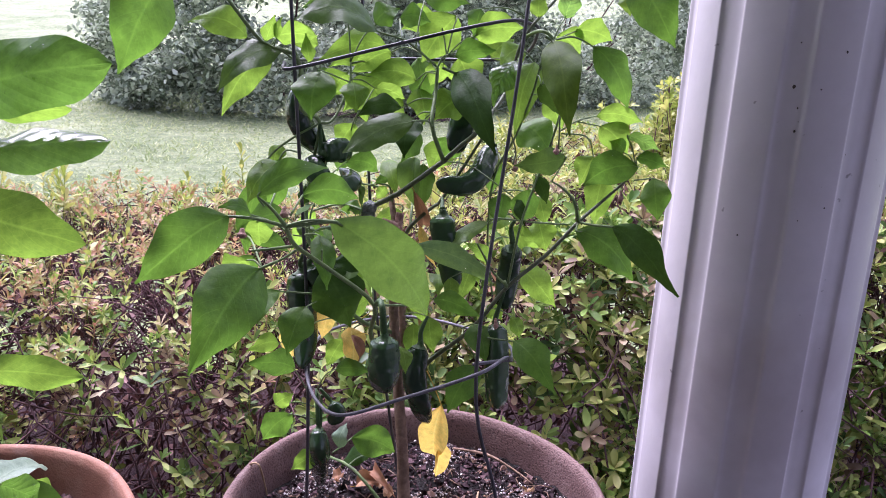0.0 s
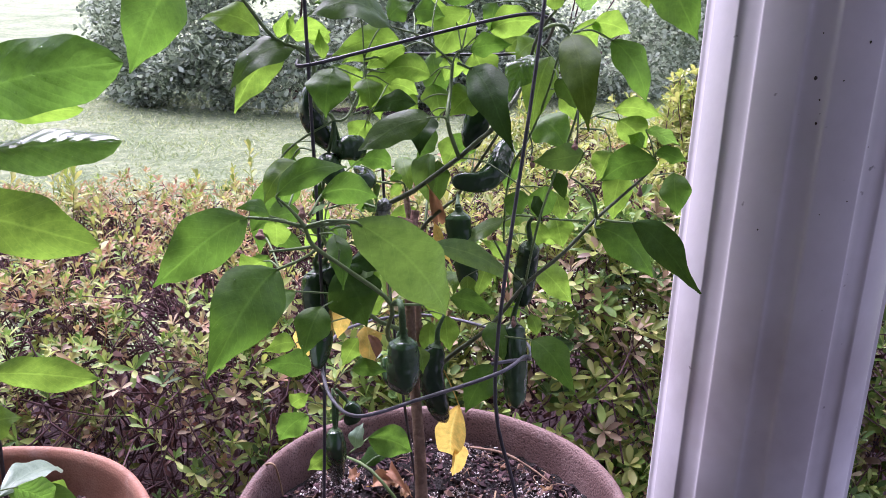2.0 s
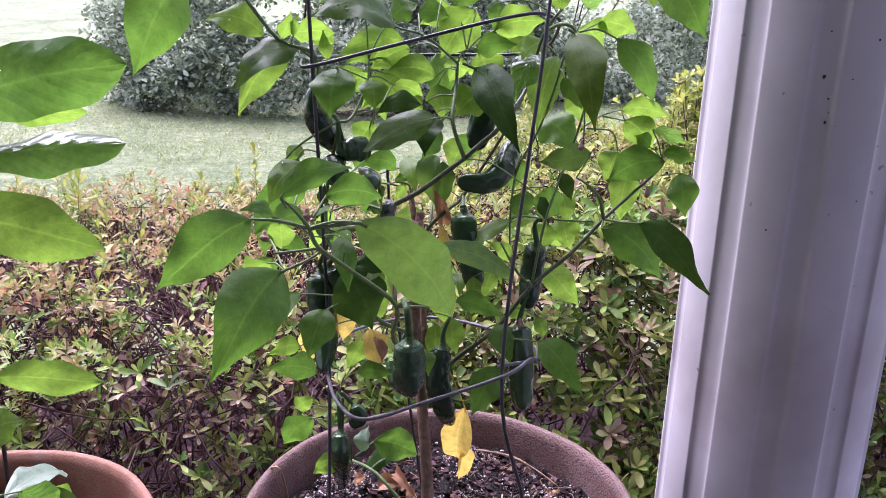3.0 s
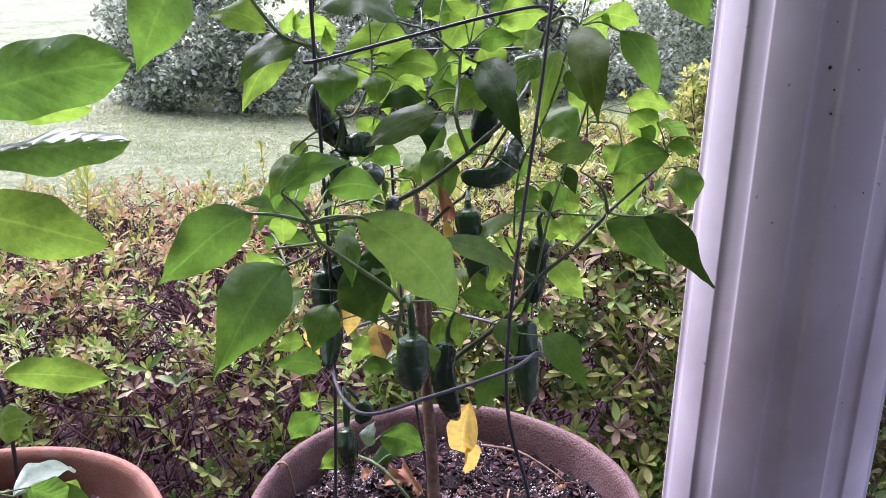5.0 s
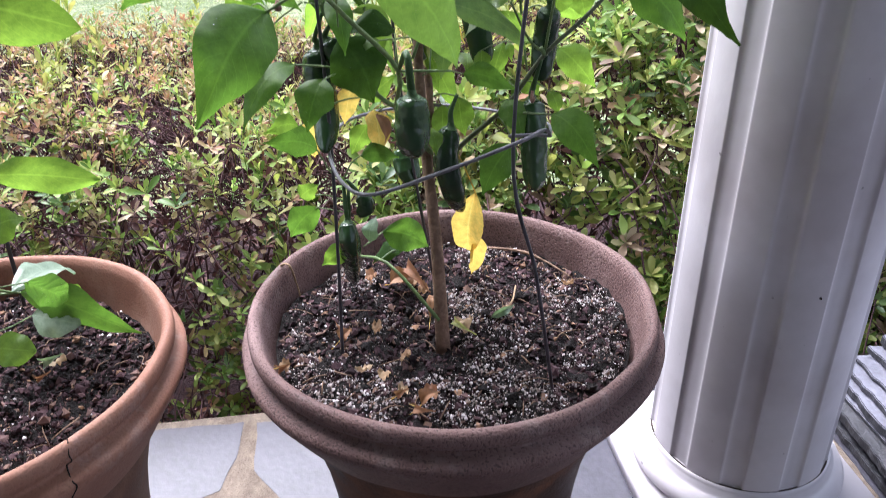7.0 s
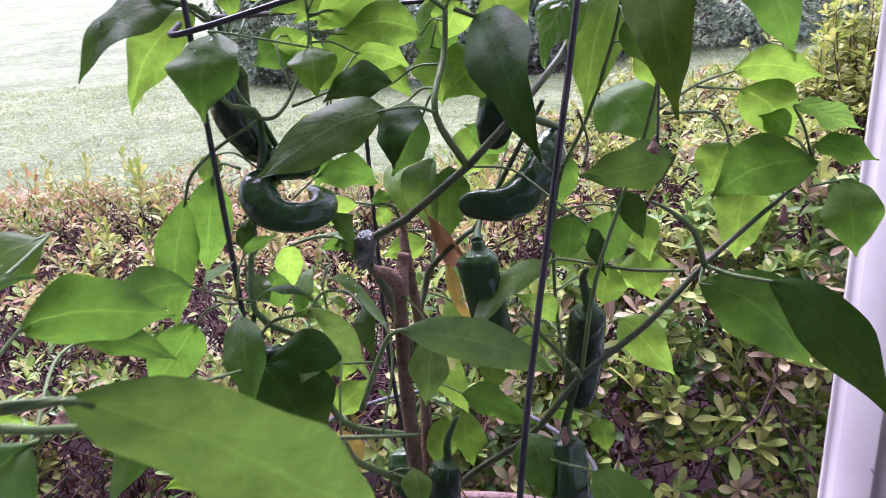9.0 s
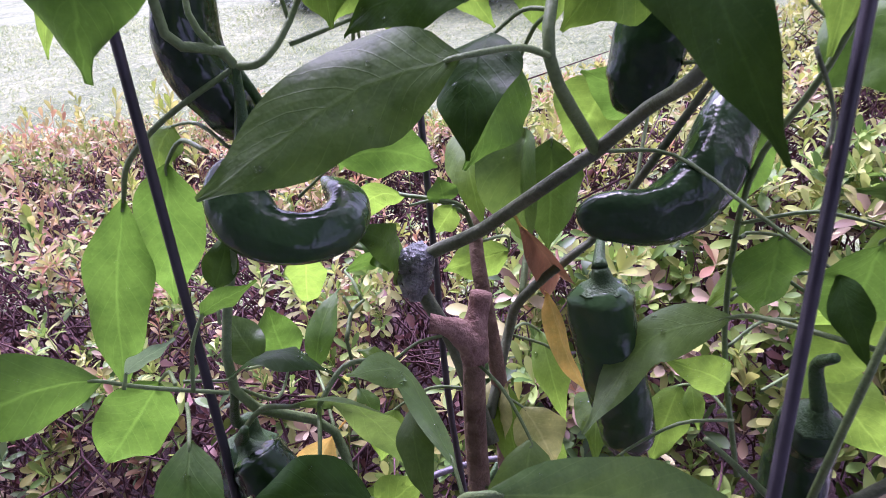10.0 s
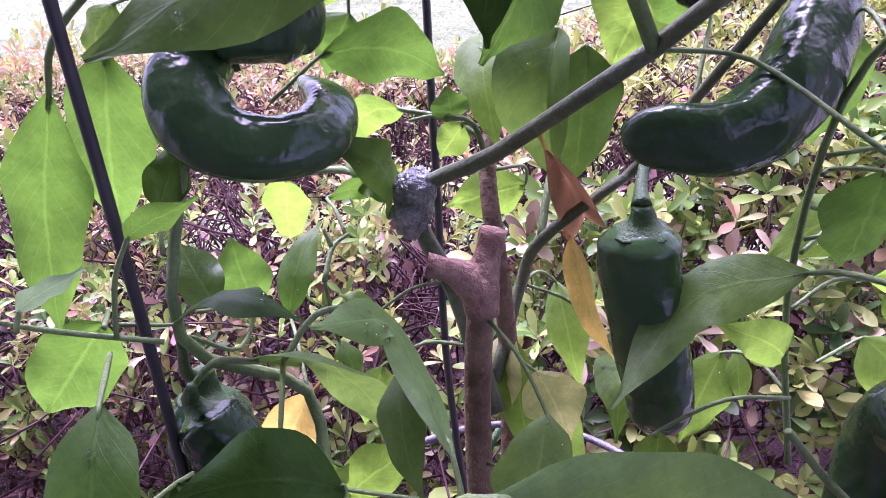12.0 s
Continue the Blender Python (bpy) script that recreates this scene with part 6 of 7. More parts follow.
leaf(plant, (-0.028, 0.655, 0.553), (-0.016, 0.639, 0.519), 0.013, (-0.109, -0.910, 0.400), LEAF_LIGHT, [(-0.031, 0.638, 0.567), (-0.034, 0.622, 0.572)])
leaf(plant, (-0.020, 0.629, 0.586), (-0.004, 0.614, 0.552), 0.009, (-0.422, -0.887, 0.188), LEAF_YELLOW, [(-0.022, 0.625, 0.590), (-0.023, 0.622, 0.592)], 0.08, 0.50)
leaf(plant, (-0.024, 0.605, 0.624), (-0.021, 0.675, 0.573), 0.011, (0.300, -0.573, -0.763), LEAF_BROWN, [(-0.026, 0.606, 0.627), (-0.028, 0.606, 0.628)], 0.20, 0.90)
leaf(plant, (-0.026, 0.632, 0.648), (-0.025, 0.628, 0.605), 0.021, (-0.25, -0.95, 0.10), LEAF_DULL, [(-0.034, 0.640, 0.640), (-0.047, 0.635, 0.613)], 0.05, 0.75, 0.0, (0.8, 1.1), [(-0.027, 0.622, 0.632)])
leaf(plant, (-0.019, 0.645, 0.640), (-0.021, 0.642, 0.597), 0.022, (0.40, -0.90, 0.10), LEAF_DARK, [(-0.026, 0.652, 0.625), (-0.028, 0.643, 0.605)])
leaf(plant, (-0.053, 0.656, 0.640), (-0.040, 0.620, 0.616), 0.016, (-0.116, -0.596, 0.794), LEAF_LIGHT, [(-0.050, 0.645, 0.631), (-0.047, 0.635, 0.613)])
leaf(plant, (-0.072, 0.633, 0.622), (-0.113, 0.684, 0.589), 0.013, (-0.389, -0.705, -0.593), LEAF_LIGHT, [(-0.059, 0.634, 0.620), (-0.047, 0.635, 0.613)])
leaf(plant, (-0.075, 0.620, 0.592), (-0.069, 0.569, 0.638), 0.013, (0.991, -0.003, -0.135), LEAF_DARK, [(-0.069, 0.618, 0.597), (-0.064, 0.615, 0.599)])
leaf(plant, (-0.074, 0.624, 0.597), (-0.090, 0.625, 0.607), 0.014, (0.430, -0.537, 0.726), LEAF, [(-0.069, 0.620, 0.601), (-0.065, 0.616, 0.601)])
leaf(plant, (-0.117, 0.635, 0.595), (-0.153, 0.691, 0.536), 0.016, (0.083, -0.693, -0.716), LEAF_LIGHT, [(-0.091, 0.625, 0.605), (-0.065, 0.616, 0.601)])
leaf(plant, (-0.102, 0.597, 0.567), (-0.100, 0.622, 0.588), 0.010, (0.214, -0.641, 0.737), LEAF, [(-0.093, 0.584, 0.568), (-0.084, 0.570, 0.562)])
leaf(plant, (-0.088, 0.606, 0.604), (-0.084, 0.634, 0.593), 0.007, (0.913, -0.267, -0.309), LEAF, [(-0.083, 0.600, 0.604), (-0.078, 0.594, 0.600)])
leaf(plant, (-0.038, 0.614, 0.560), (-0.024, 0.594, 0.518), 0.011, (0.054, -0.895, 0.444), LEAF_LIGHT, [])
leaf(plant, (-0.003, 0.640, 0.536), (-0.001, 0.606, 0.528), 0.015, (0.180, -0.218, 0.959), LEAF_LIGHT, [(-0.018, 0.631, 0.560), (-0.034, 0.622, 0.572)])
leaf(plant, (0.032, 0.630, 0.550), (0.035, 0.622, 0.535), 0.007, (-0.348, -0.861, 0.372), LEAF_LIGHT, [(0.037, 0.621, 0.560), (0.043, 0.612, 0.564)])
leaf(plant, (-0.158, 0.580, 0.568), (-0.191, 0.575, 0.528), 0.025, (0.45, -0.87, 0.10), LEAF, [(-0.140, 0.566, 0.584), (-0.116, 0.540, 0.600)], 0.05, 0.12, 0.0, (0.6, 0.85))
leaf(plant, (-0.111, 0.510, 0.623), (-0.141, 0.482, 0.618), 0.017, (0.644, -0.734, 0.213), LEAF, [(-0.106, 0.519, 0.615), (-0.092, 0.531, 0.606)])
leaf(plant, (-0.130, 0.459, 0.622), (-0.100, 0.473, 0.607), 0.012, (0.513, -0.818, 0.261), LEAF, [(-0.114, 0.426, 0.631), (-0.098, 0.393, 0.623)])
leaf(plant, (-0.087, 0.506, 0.611), (-0.077, 0.483, 0.577), 0.016, (0.283, -0.763, 0.582), LEAF, [(-0.094, 0.516, 0.609), (-0.102, 0.526, 0.605)])
leaf(plant, (-0.104, 0.549, 0.597), (-0.074, 0.566, 0.586), 0.016, (0.15, 0.25, 0.95), LEAF_DARK, [], 0.05, 0.12, 0.0, (0.92, 1.2), [(-0.092, 0.553, 0.604), (-0.081, 0.556, 0.601)])
leaf(plant, (-0.083, 0.545, 0.592), (-0.058, 0.580, 0.536), 0.017, (0.25, 0.20, 0.95), LEAF_LIT, [(-0.096, 0.549, 0.586), (-0.108, 0.551, 0.572)], 0.05, 0.12, 0.0, (0.92, 1.1), [(-0.067, 0.548, 0.593), (-0.064, 0.565, 0.569)])
leaf(plant, (-0.026, 0.519, 0.600), (-0.050, 0.519, 0.624), 0.013, (0.25, 0.15, 0.95), LEAF_LIT, [(-0.022, 0.510, 0.588), (-0.023, 0.489, 0.565)], 0.05, 0.12, 0.0, (0.92, 1.2), [(-0.044, 0.540, 0.610)])
leaf(plant, (-0.061, 0.527, 0.576), (-0.084, 0.517, 0.567), 0.013, (0.055, -0.733, 0.678), LEAF_LIT, [(-0.032, 0.526, 0.579)])
leaf(plant, (-0.094, 0.531, 0.630), (-0.079, 0.536, 0.638), 0.007, (0.479, -0.790, -0.382), LEAF, [(-0.097, 0.528, 0.622), (-0.098, 0.525, 0.610)])
leaf(plant, (-0.105, 0.512, 0.624), (-0.093, 0.518, 0.631), 0.005, (0.591, -0.732, -0.339), LEAF_PALE, [(-0.105, 0.510, 0.621)])
leaf(plant, (-0.105, 0.585, 0.578), (-0.109, 0.585, 0.600), 0.014, (0.45, -0.85, 0.15), LEAF, [(-0.103, 0.570, 0.574), (-0.104, 0.553, 0.590)], 0.05, 0.15, 0.0, (0.8, 1.0))
leaf(plant, (-0.104, 0.566, 0.590), (-0.119, 0.576, 0.602), 0.012, (0.40, -0.80, 0.40), LEAF_DULL, [(-0.104, 0.558, 0.594)], 0.05, 0.15, 0.0, (0.8, 1.0))
leaf(plant, (-0.111, 0.562, 0.620), (-0.110, 0.574, 0.634), 0.010, (0.60, -0.70, 0.30), LEAF_DARK, [(-0.107, 0.555, 0.612)], 0.05, 0.15, 0.0)
leaf(plant, (0.028, 0.630, 0.549), (0.018, 0.620, 0.518), 0.015, (-0.20, -0.95, 0.20), LEAF_LIGHT, [(0.036, 0.620, 0.556), (0.045, 0.608, 0.552)], 0.05, 0.15, 0.0)
leaf(plant, (-0.036, 0.621, 0.541), (-0.010, 0.610, 0.496), 0.018, (0.110, -0.949, 0.294), LEAF_LIGHT, [(-0.036, 0.614, 0.546), (-0.035, 0.606, 0.547)])
leaf(plant, (-0.016, 0.562, 0.574), (-0.019, 0.548, 0.542), 0.018, (0.465, -0.825, 0.321), LEAF_LIT, [(-0.025, 0.570, 0.585), (-0.035, 0.578, 0.589)])
leaf(plant, (0.010, 0.584, 0.554), (0.012, 0.576, 0.534), 0.013, (-0.337, -0.894, 0.297), LEAF_LIGHT, [(0.027, 0.596, 0.558), (0.045, 0.608, 0.552)])
leaf(plant, (0.067, 0.642, 0.573), (0.099, 0.658, 0.562), 0.015, (0.418, -0.900, -0.128), LEAF_LIGHT, [(0.054, 0.629, 0.579), (0.042, 0.616, 0.576)])
leaf(plant, (0.084, 0.621, 0.619), (0.091, 0.613, 0.595), 0.016, (-0.245, -0.938, 0.246), LEAF_LIGHT, [(0.064, 0.618, 0.625), (0.043, 0.615, 0.622)])
leaf(plant, (0.062, 0.573, 0.627), (0.068, 0.557, 0.610), 0.010, (-0.711, -0.598, 0.370), LEAF_DARK, [(0.044, 0.584, 0.638), (0.022, 0.604, 0.648), (0.001, 0.593, 0.653)])
leaf(plant, (-0.080, 0.575, 0.516), (-0.058, 0.589, 0.533), 0.017, (0.452, -0.885, 0.111), LEAF_LIGHT, [(-0.073, 0.566, 0.524), (-0.065, 0.556, 0.526)])
leaf(plant, (-0.078, 0.609, 0.542), (-0.083, 0.600, 0.523), 0.015, (0.639, -0.744, 0.197), LEAF_LIGHT, [(-0.061, 0.605, 0.557), (-0.044, 0.600, 0.562)])
leaf(plant, (0.042, 0.573, 0.534), (0.055, 0.572, 0.522), 0.015, (-0.006, -0.997, 0.078), LEAF_LIGHT, [(0.041, 0.567, 0.535), (0.041, 0.561, 0.534)])
leaf(plant, (-0.128, 0.645, 0.493), (-0.152, 0.665, 0.430), 0.023, (-0.120, -0.960, -0.255), LEAF_YELLOW, [(-0.073, 0.569, 0.575)], 0.15, 0.40)
leaf(plant, (-0.043, 0.539, 0.600), (-0.035, 0.524, 0.581), 0.009, (-0.034, -0.806, 0.591), LEAF_DULL, [(-0.053, 0.550, 0.603), (-0.063, 0.560, 0.599)], 0.12, 0.15)
leaf(plant, (-0.036, 0.614, 0.559), (-0.033, 0.600, 0.534), 0.014, (-0.335, -0.834, 0.439), LEAF_FADED, [], 0.12, 0.45)
leaf(plant, (-0.026, 0.602, 0.554), (-0.014, 0.595, 0.535), 0.017, (0.013, -0.930, 0.366), LEAF_FADED, [(-0.031, 0.605, 0.555), (-0.036, 0.608, 0.554)], 0.10, 0.15)
leaf(plant, (-0.077, 0.579, 0.574), (-0.070, 0.574, 0.562), 0.007, (0.652, -0.496, 0.574), LEAF, [(-0.078, 0.579, 0.586), (-0.078, 0.578, 0.594)])
leaf(plant, (-0.072, 0.593, 0.574), (-0.082, 0.593, 0.580), 0.006, (0.471, -0.408, 0.782), LEAF_LIGHT, [(-0.062, 0.600, 0.580), (-0.053, 0.608, 0.579)])
tube("branch", [(-0.073, 0.544, 0.594), (-0.069, 0.555, 0.600), (-0.061, 0.562, 0.598), (-0.054, 0.567, 0.591)], [0.0008, 0.0008, 0.0007, 0.0006], STEM, plant, 8, None, 0.08)
tube("branch", [(-0.078, 0.578, 0.594), (-0.079, 0.587, 0.599), (-0.077, 0.594, 0.600)], [0.0008, 0.0007, 0.0005], STEM, plant, 8, None, 0.08)
tube("branch", [(-0.079, 0.587, 0.599), (-0.082, 0.589, 0.604)], [0.0007, 0.0005], STEM, plant, 8, None, 0.08)
leaf(plant, (-0.000, 0.660, 0.658), (-0.013, 0.655, 0.631), 0.026, (0.10, -0.98, 0.10), LEAF_LIGHT, [(0.016, 0.645, 0.664), (0.030, 0.600, 0.676)], 0.05, 0.15, 0.0)
leaf(plant, (-0.053, 0.620, 0.625), (-0.055, 0.622, 0.634), 0.010, (0.30, -0.90, 0.30), LEAF, [(-0.047, 0.620, 0.624), (-0.045, 0.628, 0.606)], 0.05, 0.15, 0.0)
leaf(plant, (-0.050, 0.620, 0.624), (-0.059, 0.625, 0.611), 0.009, (0.20, -0.90, 0.35), LEAF_LIGHT, [(-0.047, 0.620, 0.624)], 0.05, 0.15, 0.0)
leaf(plant, (-0.038, 0.650, 0.593), (-0.066, 0.650, 0.582), 0.015, (0.10, -0.97, 0.20), LEAF_LIGHT, [(-0.038, 0.648, 0.600), (-0.044, 0.630, 0.606)], 0.05, 0.15, 0.0)
tube("branch", [(-0.045, 0.628, 0.608), (-0.047, 0.620, 0.624), (-0.057, 0.620, 0.626), (-0.066, 0.620, 0.624)], [0.0009, 0.0008, 0.0006, 0.0005], STEM, plant, 8, None, 0.08)
# peppers
pepper(plant, [(0.001, 0.609, 0.602), (0.002, 0.608, 0.589), (0.006, 0.604, 0.571), (0.010, 0.604, 0.552), (0.011, 0.604, 0.536)], [0.0106, 0.0112, 0.0107, 0.0100, 0.0094, 0.0062], [(-0.000, 0.630, 0.614), (0.000, 0.616, 0.610), (0.001, 0.609, 0.603)], PEPPER_YOUNG)
tube("branch", [(-0.038, 0.600, 0.550), (-0.034, 0.622, 0.572), (-0.028, 0.621, 0.588), (-0.009, 0.625, 0.605), (0.001, 0.628, 0.615), (0.039, 0.596, 0.684)], [0.0020, 0.0019, 0.0019, 0.0016, 0.0015, 0.0012], STEM_DARK, plant, 8, None, 0.08)
tube("branch", [(-0.028, 0.621, 0.588), (-0.028, 0.633, 0.598), (-0.028, 0.643, 0.605)], [0.0013, 0.0012, 0.0009], STEM, plant, 8, None, 0.08)
pepper(plant, [(0.042, 0.638, 0.660), (0.037, 0.624, 0.649), (0.031, 0.610, 0.639), (0.019, 0.599, 0.632), (0.005, 0.595, 0.633), (-0.005, 0.592, 0.634)], [0.0065, 0.0095, 0.0102, 0.0098, 0.0085, 0.0072, 0.0050], [(0.029, 0.566, 0.684), (0.044, 0.643, 0.664)])
pepper(plant, [(-0.098, 0.585, 0.652), (-0.103, 0.573, 0.648), (-0.095, 0.566, 0.639), (-0.083, 0.567, 0.635), (-0.074, 0.575, 0.635), (-0.075, 0.588, 0.638), (-0.087, 0.599, 0.642)], [0.0060, 0.0092, 0.0098, 0.0080, 0.0074, 0.0072, 0.0060, 0.0040], [(-0.099, 0.580, 0.683), (-0.097, 0.593, 0.660), (-0.098, 0.585, 0.653)])
pepper(plant, [(-0.028, 0.417, 0.570), (-0.028, 0.417, 0.557), (-0.028, 0.417, 0.544), (-0.028, 0.417, 0.532)], [0.0084, 0.0100, 0.0106, 0.0098, 0.0060], [(-0.043, 0.484, 0.566), (-0.030, 0.417, 0.595), (-0.028, 0.417, 0.570)])
pepper(plant, [(-0.014, 0.560, 0.500), (-0.017, 0.555, 0.477), (-0.012, 0.550, 0.454), (-0.006, 0.565, 0.424)], [0.0085, 0.0100, 0.0102, 0.0090, 0.0045], [(-0.008, 0.566, 0.525), (-0.013, 0.562, 0.513), (-0.014, 0.560, 0.502)])
pepper(plant, [(0.060, 0.565, 0.589), (0.059, 0.572, 0.569), (0.057, 0.565, 0.547), (0.055, 0.561, 0.536)], [0.0085, 0.0092, 0.0092, 0.0080, 0.0050], [(0.060, 0.555, 0.614), (0.058, 0.563, 0.606), (0.060, 0.565, 0.592)])
pepper(plant, [(0.049, 0.557, 0.523), (0.051, 0.547, 0.499), (0.053, 0.534, 0.457)], [0.0085, 0.0098, 0.0100, 0.0080], [(0.055, 0.555, 0.554), (0.051, 0.557, 0.538), (0.050, 0.557, 0.524)])
pepper(plant, [(-0.114, 0.566, 0.560), (-0.114, 0.560, 0.539), (-0.108, 0.547, 0.514), (-0.106, 0.520, 0.494)], [0.0112, 0.0122, 0.0108, 0.0095, 0.0050], [(-0.104, 0.550, 0.592), (-0.114, 0.560, 0.571), (-0.113, 0.563, 0.563)])
pepper(plant, [(-0.102, 0.547, 0.571), (-0.093, 0.544, 0.558), (-0.086, 0.539, 0.540)], [0.0085, 0.0100, 0.0095, 0.0050], [(-0.098, 0.542, 0.584), (-0.101, 0.546, 0.573)])
pepper(plant, [(-0.115, 0.589, 0.710), (-0.118, 0.587, 0.688), (-0.109, 0.587, 0.670), (-0.101, 0.586, 0.661)], [0.0080, 0.0100, 0.0100, 0.0080, 0.0040], [(-0.115, 0.584, 0.728), (-0.116, 0.589, 0.713)])
pepper(plant, [(-0.096, 0.574, 0.660), (-0.086, 0.585, 0.661), (-0.076, 0.594, 0.657)], [0.0070, 0.0100, 0.0100, 0.0050], [(-0.099, 0.580, 0.683), (-0.098, 0.576, 0.668), (-0.097, 0.574, 0.661)])
pepper(plant, [(0.007, 0.632, 0.697), (0.016, 0.629, 0.685), (0.011, 0.622, 0.665), (0.005, 0.619, 0.657)], [0.0080, 0.0115, 0.0110, 0.0090, 0.0040], [(0.015, 0.626, 0.709), (0.010, 0.633, 0.700)])
pepper(plant, [(-0.101, 0.554, 0.420), (-0.100, 0.551, 0.394), (-0.112, 0.613, 0.321)], [0.0065, 0.0085, 0.0085, 0.0035], [(-0.104, 0.565, 0.453), (-0.102, 0.555, 0.423)])
pepper(plant, [(-0.091, 0.566, 0.439), (-0.085, 0.563, 0.430), (-0.093, 0.560, 0.422)], [0.0050, 0.0075, 0.0070, 0.0030], [(-0.101, 0.565, 0.453), (-0.093, 0.568, 0.446)])
pepper(plant, [(-0.101, 0.562, 0.410), (-0.098, 0.559, 0.395), (-0.098, 0.556, 0.377)], [0.0050, 0.0065, 0.0060, 0.0030], [(-0.100, 0.565, 0.447), (-0.100, 0.562, 0.413)])
pepper(plant, [(-0.060, 0.634, 0.453), (-0.058, 0.627, 0.440), (-0.051, 0.617, 0.424)], [0.0095, 0.0115, 0.0110, 0.0060], [(-0.048, 0.649, 0.486), (-0.060, 0.635, 0.455)])
# withered flowers
bud(plant, (-0.093, 0.343, 0.662), (-0.093, 0.341, 0.657))
bud(plant, (-0.077, 0.367, 0.668), (-0.077, 0.365, 0.662))
bud(plant, (-0.096, 0.405, 0.627), (-0.096, 0.403, 0.621))
bud(plant, (0.060, 0.585, 0.657), (0.060, 0.582, 0.648))
bud(plant, (0.087, 0.535, 0.679), (0.087, 0.533, 0.672))
bud(plant, (0.146, 0.577, 0.637), (0.146, 0.574, 0.628))
bud(plant, (0.049, 0.551, 0.532), (0.049, 0.549, 0.523))
# dry leaves on the soil
def scrap(at, size, material, seed):
    """A crumpled scrap of dry leaf."""
    n, verts, uvs, faces = 7, [], [], []
    turn = seed * 2.4
    for i in range(n):
        for j in range(n):
            a, b = i / (n - 1) * 2 - 1, j / (n - 1) * 2 - 1
            edge = 1 - 0.28 * noise.noise(Vector((a * 2, b * 2, seed + 0.5)))
            x, y = a * edge * (1 - 0.25 * b * b), b * edge * (1 - 0.35 * a * a) * 0.7
            z = 0.38 * a * a - 0.22 * b + 0.75 * noise.noise(Vector((a * 2.3, b * 2.3, seed * 3.1))) + 0.25
            verts.append((size * (x * math.cos(turn) - y * math.sin(turn)) * 0.62, size * (x * math.sin(turn) + y * math.cos(turn)) * 0.62, size * z * 0.8))
            uvs.append((i / (n - 1), j / (n - 1)))
    for i in range(n - 1):
        for j in range(n - 1):
            faces.append((i * n + j, i * n + n + j, i * n + n + j + 1, i * n + j + 1))
    put("leaf_scrap", mesh_of("leaf_scrap", verts, faces, material, True, uvs), litter, Matrix.Translation(at))


leaf(litter, (-0.032, 0.435, 0.326), (-0.019, 0.441, 0.334), 0.010, (-0.252, -0.560, 0.789), LEAF_BROWN, [], 0.25, 0.70)
leaf(litter, (-0.036, 0.432, 0.326), (-0.022, 0.418, 0.334), 0.007, (-0.754, -0.602, 0.262), LEAF_BROWN, [], 0.25, 0.70)
leaf(litter, (-0.076, 0.608, 0.326), (-0.048, 0.603, 0.334), 0.015, (-0.312, -0.629, 0.712), LEAF_BROWN, [], 0.25, 0.70)
leaf(litter, (-0.061, 0.624, 0.326), (-0.039, 0.586, 0.334), 0.012, (-0.570, -0.163, 0.805), LEAF_BROWN, [], 0.25, 0.70)
leaf(litter, (-0.010, 0.542, 0.326), (0.005, 0.517, 0.334), 0.006, (-0.771, -0.293, 0.566), LEAF_FADED, [], 0.25, 0.70)
leaf(litter, (0.020, 0.553, 0.326), (0.041, 0.561, 0.334), 0.007, (0.246, -0.924, 0.293), LEAF_PALE, [], 0.25, 0.70)
leaf(litter, (-0.108, 0.516, 0.326), (-0.099, 0.521, 0.334), 0.010, (-0.016, -0.825, 0.565), LEAF_BROWN, [], 0.25, 0.70)
leaf(litter, (-0.151, 0.476, 0.326), (-0.140, 0.470, 0.334), 0.007, (-0.473, -0.881, -0.013), LEAF_BROWN, [], 0.25, 0.70)
leaf(litter, (-0.052, 0.444, 0.326), (-0.043, 0.443, 0.334), 0.006, (-0.394, -0.889, 0.235), LEAF_BROWN, [], 0.25, 0.70)
leaf(litter, (-0.034, 0.552, 0.326), (-0.033, 0.576, 0.334), 0.006, (-0.033, -0.311, 0.950), LEAF_BROWN, [], 0.25, 0.70)
leaf(litter, (-0.354, 0.486, 0.320), (-0.337, 0.482, 0.330), 0.009, (-0.232, -0.971, 0.048), LEAF_PALE, [], 0.30, 0.70)
leaf(litter, (-0.347, 0.464, 0.320), (-0.334, 0.459, 0.330), 0.005, (-0.276, -0.953, -0.129), LEAF_BROWN, [], 0.30, 0.70)
for k, (x, y, size, kind) in enumerate(((-0.062, 0.610, 0.014, 0), (-0.053, 0.612, 0.013, 1), (-0.044, 0.596, 0.012, 1), (0.030, 0.560, 0.013, 2), (-0.004, 0.540, 0.014, 2), (-0.107, 0.528, 0.013, 0), (-0.079, 0.533, 0.011, 1), (-0.147, 0.477, 0.009, 1), (-0.082, 0.475, 0.011, 2), (-0.065, 0.469, 0.009, 1), (-0.047, 0.450, 0.010, 2), (-0.050, 0.494, 0.010, 1), (-0.033, 0.576, 0.011, 0), (0.092, 0.612, 0.009, 1), (-0.097, 0.619, 0.012, 0), (-0.027, 0.446, 0.014, 0), (-0.343, 0.483, 0.012, 2))):
    scrap((x, y, 0.3245 if x > -0.2 else 0.319), size, (LEAF_BROWN, SCRAP_TAN, SCRAP_PALE)[kind], k)
tube("root", [(0.043, 0.605, 0.327), (0.038, 0.571, 0.330), (0.025, 0.553, 0.327)], [0.0009, 0.0011, 0.0006], TWINE, litter, 6, 16, 0.3, "pale dry root")
tube("root", [(0.017, 0.684, 0.325), (0.052, 0.666, 0.330), (0.078, 0.649, 0.326), (0.098, 0.628, 0.323)], [0.0012, 0.0016, 0.0011, 0.0006], BARK, litter, 6, 20, 0.3, "brown dry twig")
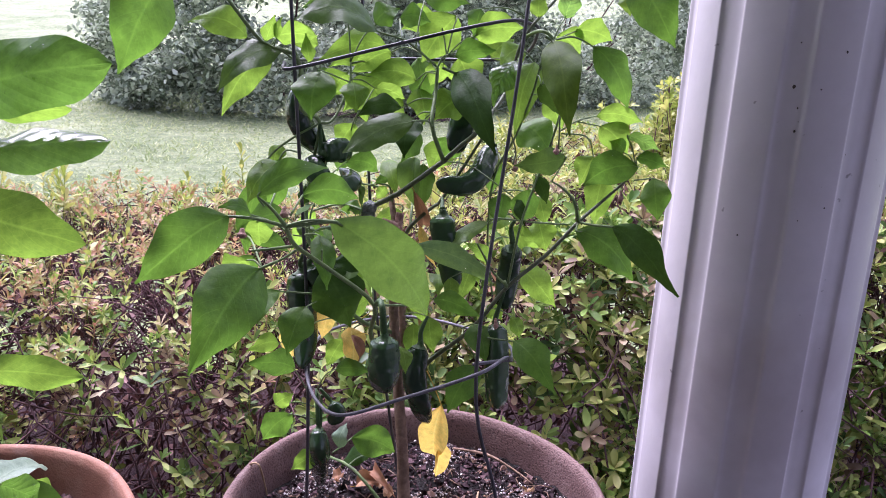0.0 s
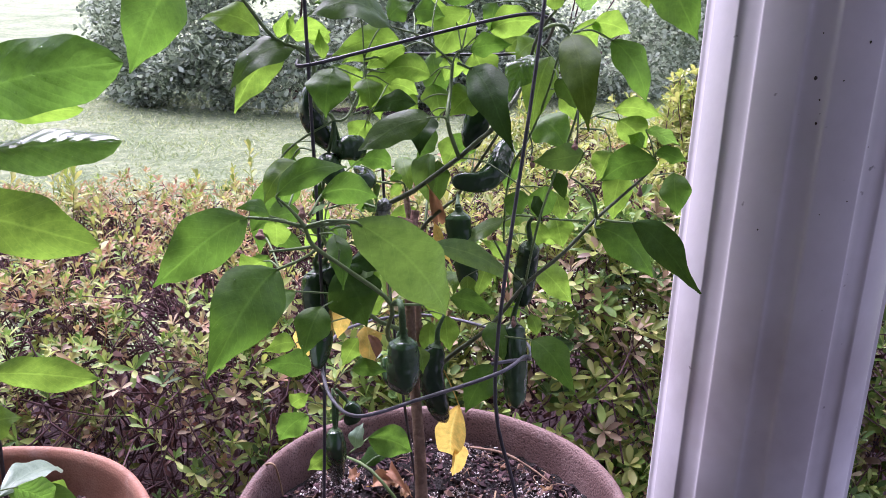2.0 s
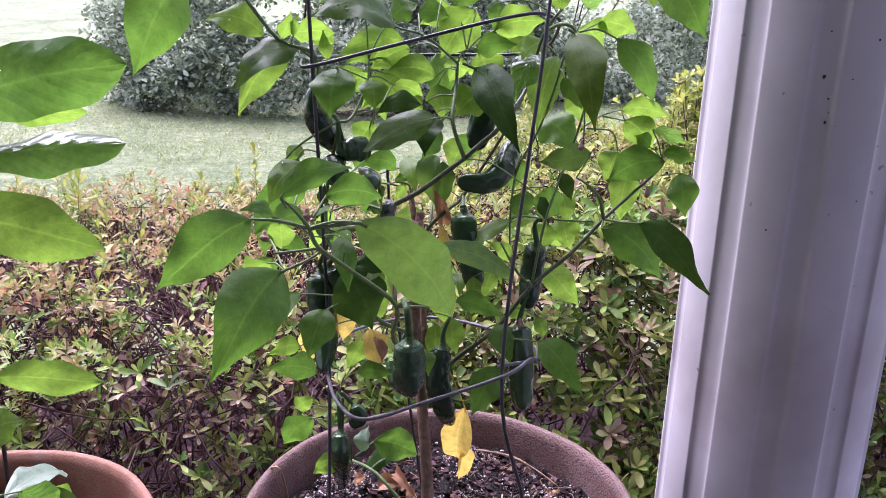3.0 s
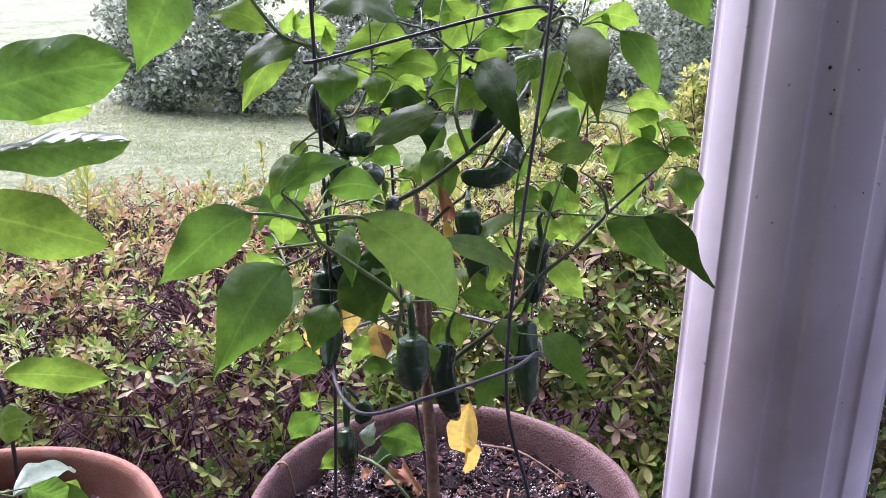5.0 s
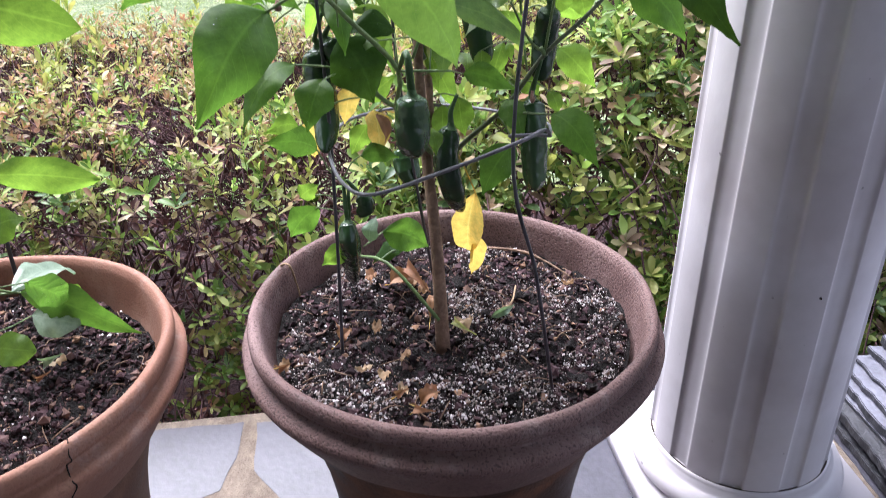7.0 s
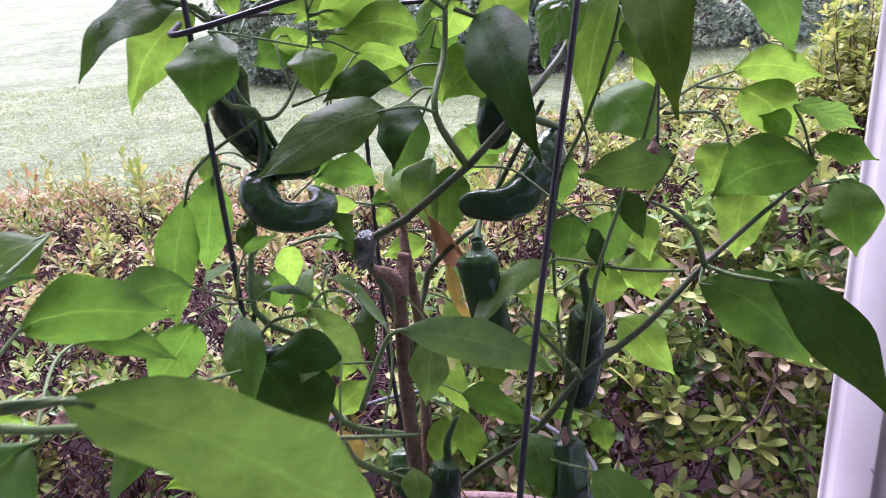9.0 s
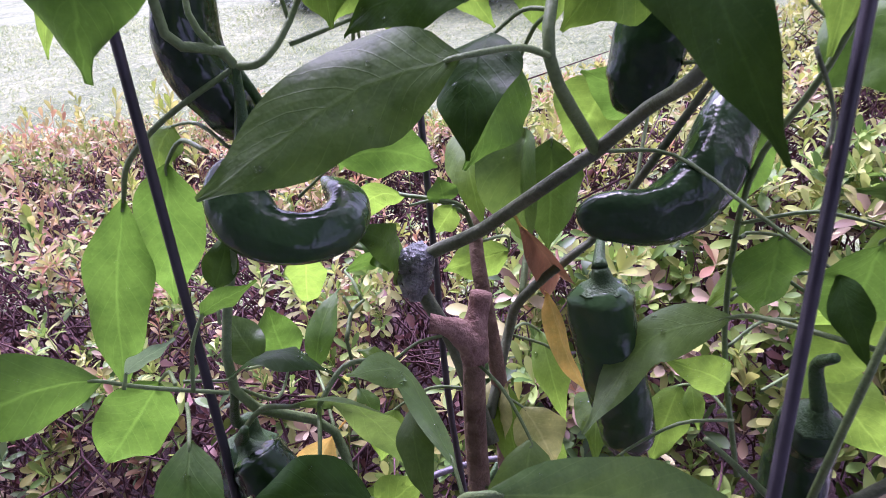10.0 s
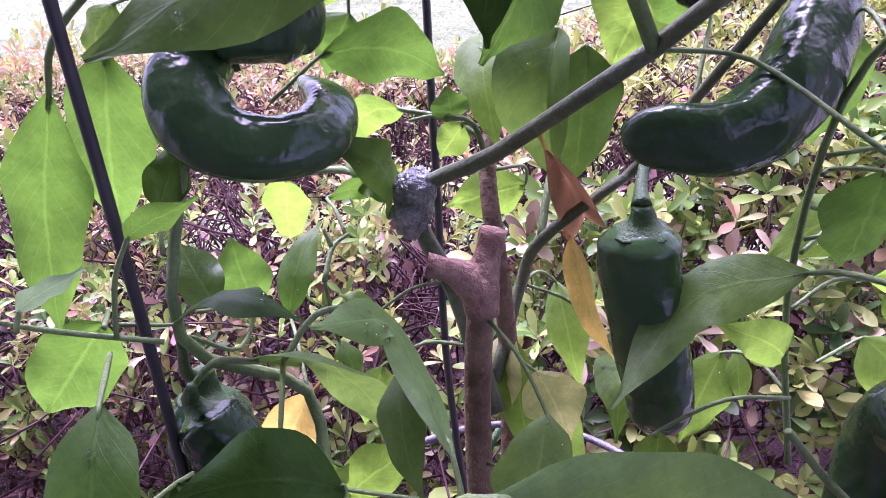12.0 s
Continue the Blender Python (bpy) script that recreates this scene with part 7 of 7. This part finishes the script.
# twine over the rim
tagged(tube("twine", [(-0.176, 0.606, 0.335), (-0.182, 0.606, 0.343), (-0.175, 0.602, 0.350), (-0.168, 0.597, 0.350), (-0.165, 0.600, 0.330), (-0.162, 0.597, 0.318)], [0.0011, 0.0009], TWINE, None, 6, 24, 0.4), "thin tan twine looped over the clay pot rim", "twine")
# second plant
leaf(plant_b, (-0.407, 0.570, 0.690), (-0.257, 0.561, 0.727), 0.054, (-0.05, -0.97, 0.22), LEAF_QUILTED, [(-0.445, 0.465, 0.620)], 0.04, 0.10, 0.02, (0.72, 0.66))
leaf(plant_b, (-0.402, 0.600, 0.685), (-0.305, 0.585, 0.686), 0.024, (-0.242, -0.897, -0.370), LEAF_LIGHT, [(-0.445, 0.465, 0.600)], 0.04, 0.15, 0.0, (0.72, 0.7))
leaf(plant_b, (-0.407, 0.575, 0.648), (-0.283, 0.600, 0.660), 0.036, (0.05, -0.74, 0.67), LEAF_WET, [(-0.445, 0.465, 0.580)], 0.03, -0.12, 0.0, (0.7, 0.62))
leaf(plant_b, (-0.414, 0.560, 0.606), (-0.295, 0.562, 0.578), 0.048, (0.10, -0.97, 0.15), LEAF_LIGHT, [(-0.445, 0.465, 0.520)], 0.05, 0.10, 0.03, (0.75, 0.8))
leaf(plant_b, (-0.411, 0.567, 0.454), (-0.323, 0.584, 0.443), 0.029, (0.12, -0.97, 0.15), LEAF_LIGHT, [(-0.445, 0.465, 0.440)], 0.06, 0.10, 0.05, (0.75, 0.8))
leaf(plant_b, (-0.386, 0.526, 0.363), (-0.291, 0.529, 0.318), 0.030, (0.148, -0.956, 0.253), LEAF, [(-0.406, 0.524, 0.362)], 0.10, 0.15)
# Wet leaf whose sky reflection is put in as a pale blade colour.
leaf(plant_b, (-0.356, 0.478, 0.394), (-0.352, 0.558, 0.366), 0.026, (0.20, -0.45, 0.85), LEAF_PALE, [(-0.375, 0.462, 0.405), (-0.440, 0.460, 0.370)], 0.08, 0.30, 0.05, (0.8, 0.9))
leaf(plant_b, (-0.341, 0.474, 0.405), (-0.331, 0.507, 0.368), 0.024, (0.35, -0.75, 0.55), LEAF_QUILTED, [(-0.375, 0.462, 0.400), (-0.440, 0.460, 0.365)], 0.08, 0.20, 0.05, (0.8, 1.0))
leaf(plant_b, (-0.373, 0.514, 0.348), (-0.331, 0.512, 0.341), 0.028, (0.10, -0.72, 0.68), LEAF_PALE, [(-0.390, 0.495, 0.345), (-0.440, 0.465, 0.340)], 0.06, 0.20, 0.0, (0.75, 0.8))
leaf(plant_b, (-0.374, 0.562, 0.344), (-0.362, 0.575, 0.324), 0.016, (0.678, -0.734, -0.043), LEAF_LIGHT, [])
leaf(plant_b, (-0.392, 0.478, 0.340), (-0.359, 0.486, 0.331), 0.026, (0.15, -0.70, 0.70), LEAF_LIGHT, [(-0.440, 0.462, 0.338)], 0.06, 0.15, 0.0, (0.75, 0.8))
leaf(plant_b, (-0.408, 0.543, 0.409), (-0.376, 0.549, 0.423), 0.030, (-0.112, -0.807, 0.580), LEAF_LIGHT, [])
# stem of the second plant
tube("stem", [(-0.445, 0.455, 0.300), (-0.45, 0.46, 0.45), (-0.445, 0.465, 0.66)], [0.007, 0.006, 0.004], BARK, plant_b, 10, None, 0.08)
tube("cage_wire", [(-0.406, 0.552, 0.332), (-0.408, 0.560, 0.411), (-0.412, 0.558, 0.463)], [0.0018, 0.0018], WIRE, cage_b, 8)
